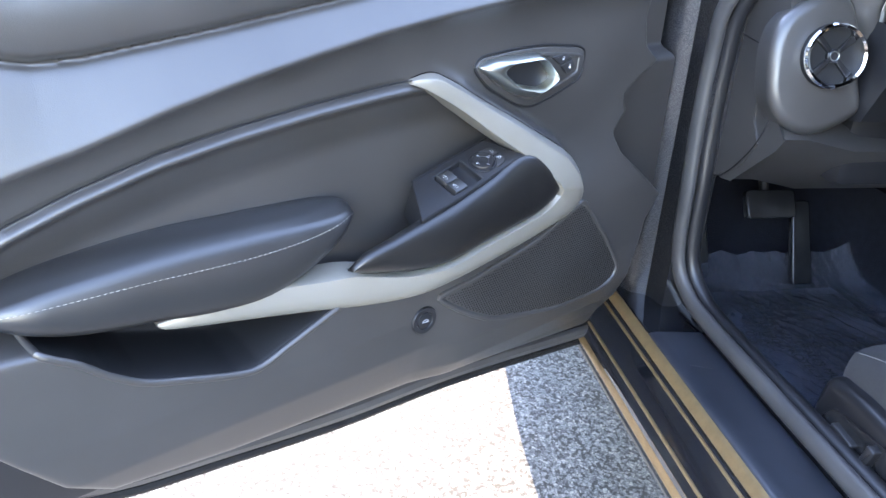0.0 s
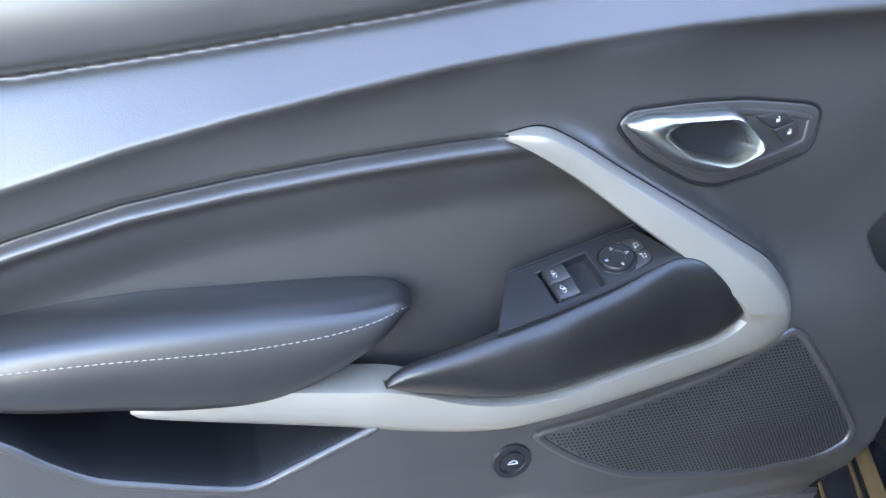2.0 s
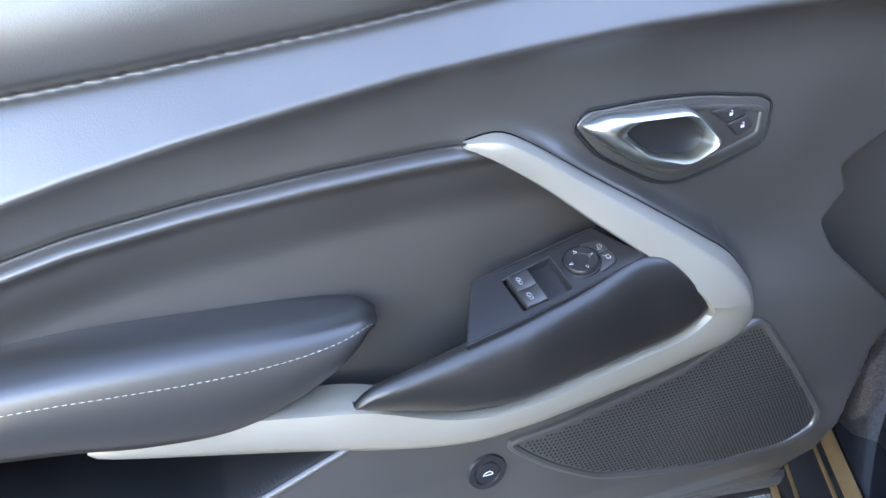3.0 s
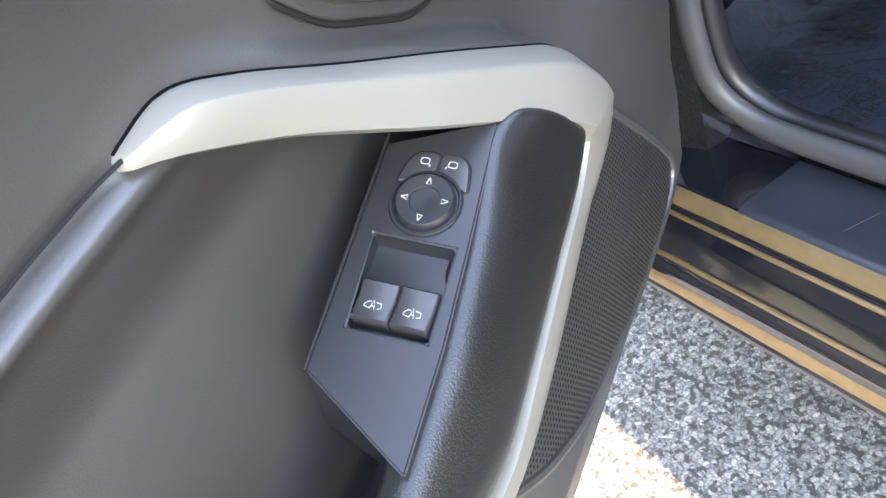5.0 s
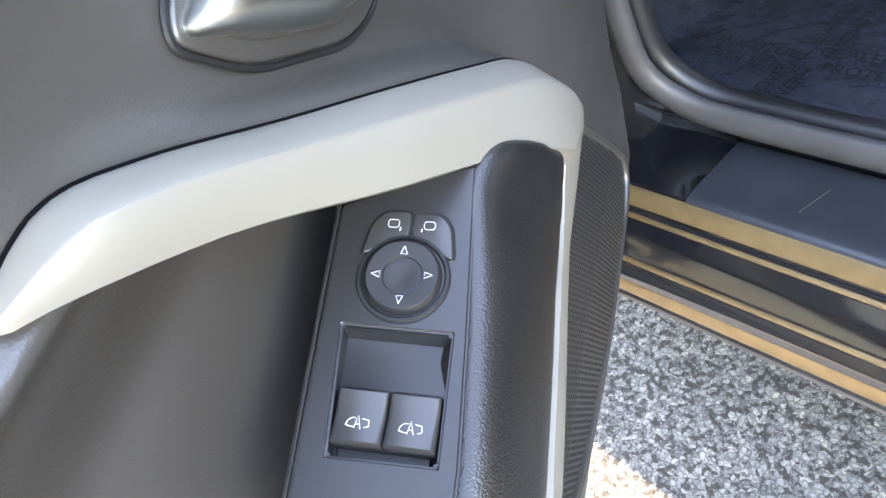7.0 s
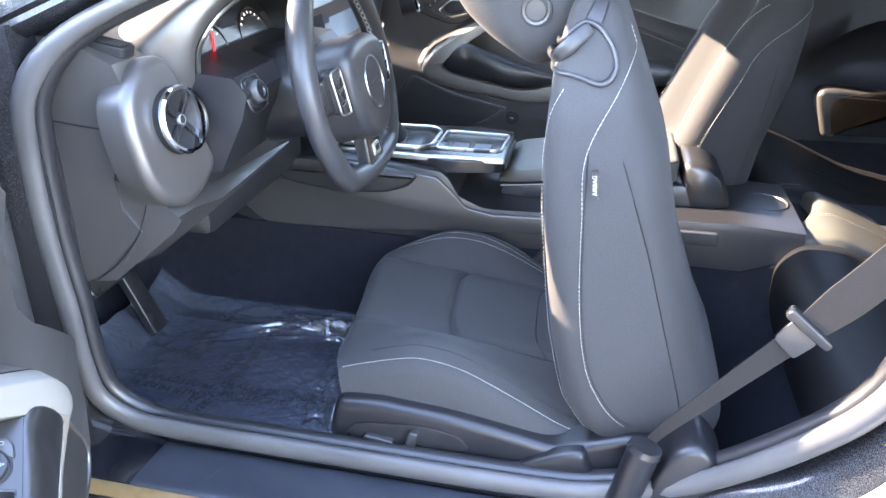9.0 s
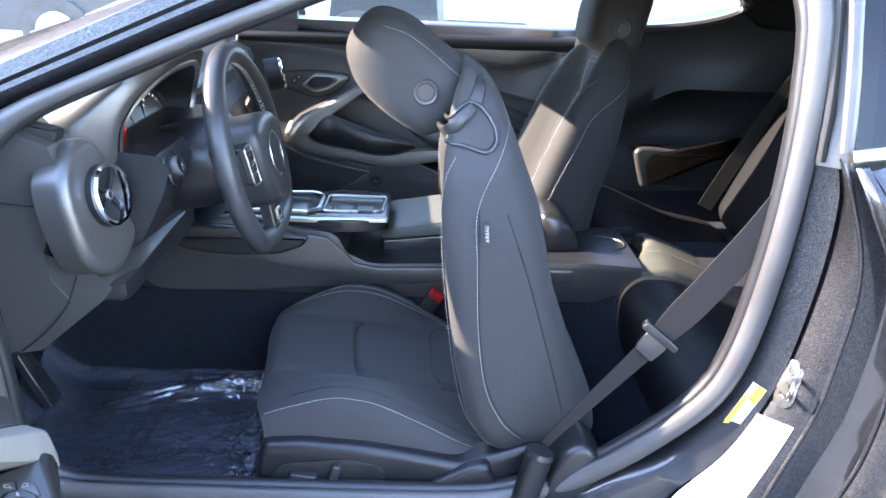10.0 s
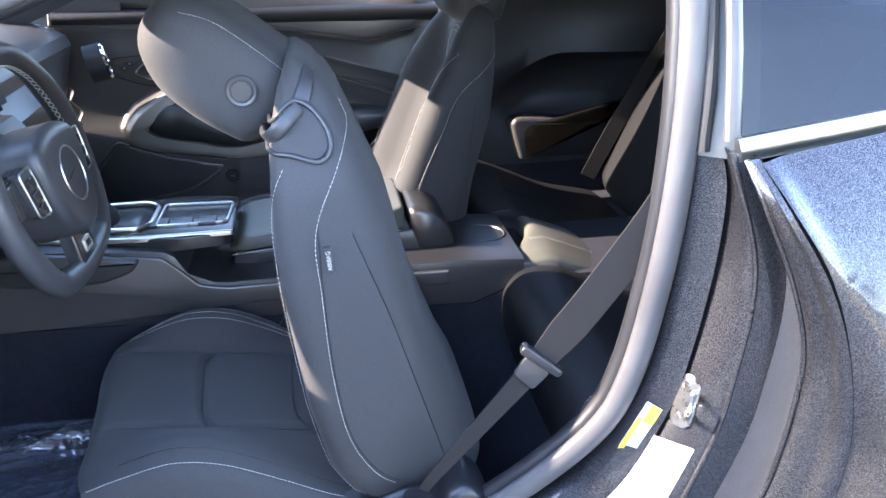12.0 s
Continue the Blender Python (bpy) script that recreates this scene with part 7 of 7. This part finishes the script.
for x in np.linspace(-1.20, -0.60, 190):
    row = []
    for y in np.linspace(0.195, 0.650, 150):
        z = 0.262 + 0.05 * max(0, (-1.10 - x) / 0.1) ** 1.5 + 0.018 * float(smooth(y, 0.600, 0.650))
        far, near_seat, sillside = math.exp(-((y - 0.60) / 0.035) ** 2), math.exp(-((x + 0.69) / 0.055) ** 2), math.exp(-((y - 0.225) / 0.03) ** 2)
        z += 0.0018 * noise.noise(Vector((x * 9, y * 9, 0.3))) + 0.0016 * (1 - abs(noise.noise(Vector((x * 11, y * 26 - x * 9, 4))))) ** 8
        z += 0.020 * far * (1 - abs(noise.noise(Vector((x * 7, y * 42, 2))))) ** 5 * float(smooth(x, -1.05, -0.80))
        z += 0.012 * near_seat * (1 - abs(noise.noise(Vector((x * 60 + y * 12, y * 17, 6))))) ** 5
        z += 0.006 * sillside * (1 - abs(noise.noise(Vector((x * 24, y * 30, 9))))) ** 4
        bow = 0.612 - 0.17 * max(0, (-0.74 - x) / 0.4) ** 2 + 0.006 * noise.noise(Vector((x * 14, 0, 3)))
        for k, height in ((0.0, 0.015), (0.021, 0.011), (0.046, 0.006)):
            z += height * math.exp(-((y - bow + k * (1 + 0.5 * noise.noise(Vector((x * 11, k * 90, 5))))) / 0.0065) ** 2) * float(smooth(x, -1.12, -0.85))
        z += 0.0011 * (1 - abs(noise.noise(Vector((x * 38 + y * 9, y * 44, 11))))) ** 9 + 0.0010 * (1 - abs(noise.noise(Vector((x * 23, y * 61 + x * 30, 15))))) ** 10
        edge = min(x + 1.20, -0.60 - x, y - 0.195)
        z += 0.010 * math.exp(-max(0, edge) / 0.015) * (0.5 + noise.noise(Vector((x * 25, y * 25, 7))))
        row.append((x, y, z))
    rows.append(row)
sheet = part("sheet", mesh_of("sheet", *skin(rows, False, False), sharp=80), M_FILM, film, "wrinkled glossy clear film")
if sum(p.normal.z for p in sheet.data.polygons) < 0:
    sheet.data.flip_normals()
part("mat", box((-1.17, 0.21, 0.235), (-0.62, 0.60, 0.250), 0.006), M_MAT, film, "black floor mat")
for text, x, y, rz, size in (("DEALER MUST REMOVE", -0.800, 0.362, 0, 0.024), ("PROTECTIVE COVER", -0.800, 0.334, 0, 0.024), ("DEALER MUST REMOVE", -0.905, 0.480, -94, 0.023), ("PROTECTIVE COVER", -0.934, 0.475, -94, 0.023), ("PROTECTIVE COVER", -1.030, 0.545, 84, 0.022), ("DEALER MUST", -1.002, 0.545, 84, 0.022), ("DEALER MUST REMOVE", -0.810, 0.520, 177, 0.022), ("PROTECTIVE COVER", -0.810, 0.546, 177, 0.022), ("DEALER MUST REMOVE", -1.040, 0.330, 176, 0.023), ("PROTECTIVE COVER", -1.040, 0.358, 176, 0.023), ("REMOVE", -0.958, 0.275, 80, 0.023), ("COVER", -0.930, 0.275, 80, 0.023), ("DEALER MUST REMOVE", -1.105, 0.455, 168, 0.020)):
    words("film_print", text, size, Matrix.Translation((x, y, 0.2690)) @ pose(0, 0, 0, 0, 0, rz), M_DARK, film)

# ---- seat belt ----
belt = thing("seat_belt", "grey-brown webbing seat belt running up to the pillar", "seat belt")


def webbing(path, width, mat, parent, name, face=(0, -1, 0.2), thick=0.0012):
    p = spline(path, 60)
    rows = []
    for i in range(60):
        d = p[min(i + 1, 59)] - p[max(i - 1, 0)]
        d /= np.linalg.norm(d)
        s = np.cross(d, face)
        s /= np.linalg.norm(s)
        n = np.cross(s, d)
        w = width if np.isscalar(width) else np.interp(i / 59, (0, 0.12, 0.30, 0.40), width)
        rows.append([p[i] + s * w * 0.5 + n * thick, p[i] - s * w * 0.5 + n * thick, p[i] - s * w * 0.5 - n * thick, p[i] + s * w * 0.5 - n * thick])
    return part(name, mesh_of(name, *skin(rows, True, True), sharp=30), mat, parent)


webbing([(-0.178, 0.150, 0.455), (-0.160, 0.146, 0.485), (-0.10, 0.140, 0.565), (-0.03, 0.132, 0.66), (0.04, 0.122, 0.765), (0.115, 0.112, 0.90), (0.145, 0.125, 1.0), (0.15, 0.16, 1.12)], (0.014, 0.021, 0.030, 0.047), M_WEB, belt, "webbing")
tong = frame3((-0.040, 0.128, 0.650), (0.57, -0.07, 0.82), (-0.8, 0.15, 0.55))
part("tongue", placed(plate(round_poly([(-0.024, -0.017), (0.010, -0.020), (0.012, 0.020), (-0.020, 0.017)], 0.006), -0.003, 0.003, 0.0015), tong), M_TONGUE, belt, "grey belt tongue")
part("tongue_grip", placed(plate(round_poly([(0.010, -0.032), (0.022, -0.032), (0.024, 0.032), (0.010, 0.032)], 0.006), -0.007, 0.008, 0.003), tong), M_GLOSS, belt)
anchor = part("anchor_tube", tube([(-0.215, 0.135, 0.315), (-0.198, 0.140, 0.385), (-0.186, 0.145, 0.440)], [0.020, 0.022, 0.022], n=20), M_SEATPLASTIC, belt, "black plastic anchor sleeve")
part("anchor_rim", tube([(-0.186, 0.145, 0.438), (-0.184, 0.146, 0.446)], [0.024, 0.022], n=20), M_GLOSS, anchor)
part("hinge_cover", mesh_of("hinge_cover", *blob(round_poly([(-0.185, 0.30), (-0.172, 0.40), (-0.150, 0.452), (-0.118, 0.470), (-0.088, 0.445), (-0.070, 0.38), (-0.075, 0.29)], 0.04, 5), 0.178, 0.045, 2.4, 20), sharp=70), M_SEATPLASTIC, belt, "smooth black seat hinge cover")
far_belt = thing("rear_belt", "black rear seat belt hanging on the far side", "seat belt")
webbing([(0.50, 1.40, 0.48), (0.57, 1.41, 0.62), (0.67, 1.42, 0.80), (0.77, 1.41, 0.98), (0.83, 1.38, 1.10)], 0.047, M_WEB, far_belt, "webbing")
stalk = thing("buckle", "red-tabbed belt buckle beside the seat", "belt buckle")
lean = Matrix.Translation((-0.40, 0.65, 0.40)) @ pose(0, 0, 0, 0, 32, 0) @ pose(0, 0, 0, 90, 0, 0)
part("case", placed(plate(round_poly([(-0.017, 0.0), (0.017, 0.0), (0.017, 0.092), (-0.017, 0.092)], 0.004), -0.009, 0.009, 0.003), lean), M_HARD, stalk)
part("tab", placed(plate(round_poly([(-0.015, 0.088), (0.015, 0.088), (0.015, 0.106), (-0.015, 0.106)], 0.003), -0.0098, 0.0098, 0.002), lean), M_RED, stalk, "red release tab")

# ---- beyond the far windows ----
lot = thing("parked_suv", "dark grey parked car standing in full sun", "car")
M_LOTCAR = material("dark_car_paint", (0.07, 0.075, 0.08), 0.3, metal=0.3, coat=1.0)
sec = [(-2.3, 0.35), (-2.35, 0.75), (-2.2, 0.95), (-1.3, 1.05), (-0.7, 1.55), (1.2, 1.60), (1.9, 1.10), (2.3, 1.0), (2.35, 0.45), (2.2, 0.3)]
rows = [[(x * s, y, 0.3 + (z - 0.3) * s2) for x, z in round_poly(sec, 0.15, 3)] for y, s, s2 in ((0, 0.97, 0.96), (0.12, 1, 1), (0.9, 1, 1.02), (1.68, 1, 1), (1.8, 0.97, 0.96))]
lot.matrix_world = pose(-2.55, 7.0, 0, 0, 0, 3)
part("body", mesh_of("suv_body", *skin(rows, True, True), sharp=50), M_LOTCAR, lot)
for x in (-1.45, 1.45):
    w = part("wheel", placed(lathe([(0.20, -0.1), (0.33, -0.1), (0.34, 0), (0.33, 0.1), (0.20, 0.1)], 28), Matrix.Translation((x, 0.05, 0.34)) @ pose(0, 0, 0, 90, 0, 0)), M_RUBBER, lot, "black tyre")
    part("rim", placed(lathe([(0.20, -0.02), (0.20, 0.07), (0.05, 0.09), (0.01, 0.09)], 20), Matrix.Translation((x, 0.0, 0.34)) @ pose(0, 0, 0, 90, 0, 0)), M_STEEL, w)
part("side_glass", placed(plate(round_poly([(-1.1, 1.08), (-0.6, 1.48), (1.1, 1.52), (1.6, 1.12)], 0.06), 0.0, 0.02, 0.005), Matrix(((1, 0, 0, 0), (0, 0, -1, 0.0), (0, 1, 0, 0), (0, 0, 0, 1)))), M_GLOSS, lot)
hall = thing("white_building", "long white rendered building across the lot", "building", kind="structure")
M_WALL = material("white_render", (0.72, 0.70, 0.66), 0.8, grain=0.002, grain_size=0.01, wear=0.08, wear_size=1.0)
part("wall", box((-30, 16, 0), (18, 22, 4.2), 0.05), M_WALL, hall)
part("roof", box((-30.4, 15.6, 4.2), (18.4, 22.4, 4.5), 0.03), M_HARD, hall)

# slats on posts stand in for a garage shutter
fence = thing("garage_shutter", "pale grey slats in place of a garage shutter across the lot", "fence", kind="structure")
M_SLAT = material("grey_slat_paint", (0.42, 0.41, 0.40), 0.7, wear=0.15, wear_size=0.3)
for k in range(14):
    part("slat", box((1.25, 12.0, 0.12 + 0.115 * k), (3.6, 12.03, 0.205 + 0.115 * k), 0.004), M_SLAT, fence)
for x in (1.3, 2.4, 3.55):
    part("post", box((x - 0.05, 12.03, 0), (x + 0.05, 12.11, 1.75), 0.005), M_SLAT, fence)

# ---- across the lot on the near side ----
bank = thing("grass_bank", "golden dry-grass bank rising beside the lot", "bank", kind="structure")
M_DRY = material("dry_grass", (0.40, 0.27, 0.10), 0.9, grain=0.03, grain_size=0.08, wear=0.35, wear_size=0.7, tint=(0.46, 0.33, 0.14))
rows = []
for x in np.linspace(-60, 60, 90):
    row = []
    for y, z in ((-7.0, -0.05), (-7.6, 0.10), (-9.0, 0.35), (-11.0, 0.80), (-13.0, 1.20), (-15.5, 1.50), (-19.0, 1.70), (-26.0, 1.80), (-45.0, 1.70), (-60.0, -0.05)):
        row.append((x, y + 0.25 * noise.noise(Vector((x * 0.3, y, 1))), z + (0.30 * noise.noise(Vector((x * 0.25, y * 0.4, 3))) + 0.10 * noise.noise(Vector((x * 1.1, y, 8))) if z > 0.1 else 0)))
    rows.append(row)
part("slope", mesh_of("slope", *skin(rows, False, False), sharp=80), M_DRY, bank)
hill = thing("far_hill", "hazy grey-brown hillside beyond the bank", "hill", kind="structure")
M_HILL = material("hillside_scrub", (0.13, 0.115, 0.085), 0.95, grain=0.5, grain_size=2.0, wear=0.4, wear_size=9.0, tint=(0.16, 0.15, 0.10))
rows = []
for x in np.linspace(-260, 260, 80):
    rows.append([(x, y + 6 * noise.noise(Vector((x * 0.02, y, 4))), h * (1 + 0.30 * noise.noise(Vector((x * 0.022, 0, 2))) + 0.10 * noise.noise(Vector((x * 0.09, y * 0.1, 6)))) - 0.2) for y, h in ((-70, 0), (-85, 3.5), (-100, 8), (-118, 13), (-140, 16), (-175, 14), (-220, 0))])
part("slope", mesh_of("hill_slope", *skin(rows, False, False), sharp=80), M_HILL, hill)
M_BARK = material("grey_bark", (0.12, 0.095, 0.075), 0.9, grain=0.01, grain_size=0.03, wear=0.3, wear_size=0.1)
M_LEAF = material("dry_green_leaves", (0.055, 0.075, 0.035), 0.6, wear=0.35, wear_size=0.6)


def build_tree(seed):
    """A trunk with limbs, and a crown of many small leaf clumps with gaps."""
    r = random.Random(seed)
    tree = thing("tree", "broad green street tree with a grey trunk", "tree", group="trees on the bank")
    bits = [tube(spline([(0, 0, 0), (0.05, 0.03, 1.2), (0.0, 0.1, 2.6), (0.1, 0.05, 4.2)], 12), np.linspace(0.20, 0.07, 12), n=9)]
    tips = []
    for k in range(9):
        a, h = k * 2.4 + r.random(), 1.9 + 0.25 * k
        end = (math.cos(a) * r.uniform(1.1, 1.9), math.sin(a) * r.uniform(1.1, 1.9), h + r.uniform(0.8, 1.8))
        bits.append(tube(spline([(0.03, 0.06, h), (end[0] * 0.5, end[1] * 0.5, h + 0.4), end], 8), np.linspace(0.06, 0.015, 8), n=6))
        tips.append(end)
    part("trunk", joined(*bits), M_BARK, tree)
    verts, faces = [], []
    for _ in range(2600):
        t = r.choice(tips)
        c = np.array([t[0] * r.uniform(0.5, 1.15), t[1] * r.uniform(0.5, 1.15), t[2] + r.gauss(0.1, 0.4)]) + np.array([r.gauss(0, 0.35) for _ in range(3)])
        u, v = np.array([r.gauss(0, 1) for _ in range(3)]), np.array([r.gauss(0, 1) for _ in range(3)])
        u, v = u / np.linalg.norm(u) * 0.13, v / np.linalg.norm(v) * 0.08
        n = len(verts)
        verts += [c - u, c + v, c + u, c - v]
        faces.append((n, n + 1, n + 2, n + 3))
    me = bpy.data.meshes.new("crown")
    me.from_pydata([tuple(p) for p in verts], [], faces)
    part("crown", me, M_LEAF, tree)
    return tree


first = build_tree(3)
first.matrix_basis = pose(1.5, -24, 1.6)
for k, (x, y, s) in enumerate(((7, -27, 1.15), (14, -23, 0.9), (-9, -26, 1.05), (26, -29, 1.3))):
    copy_thing(first, pose(x, y, 1.6, 0, 0, 70 * k + 40) @ Matrix.Scale(s, 4))
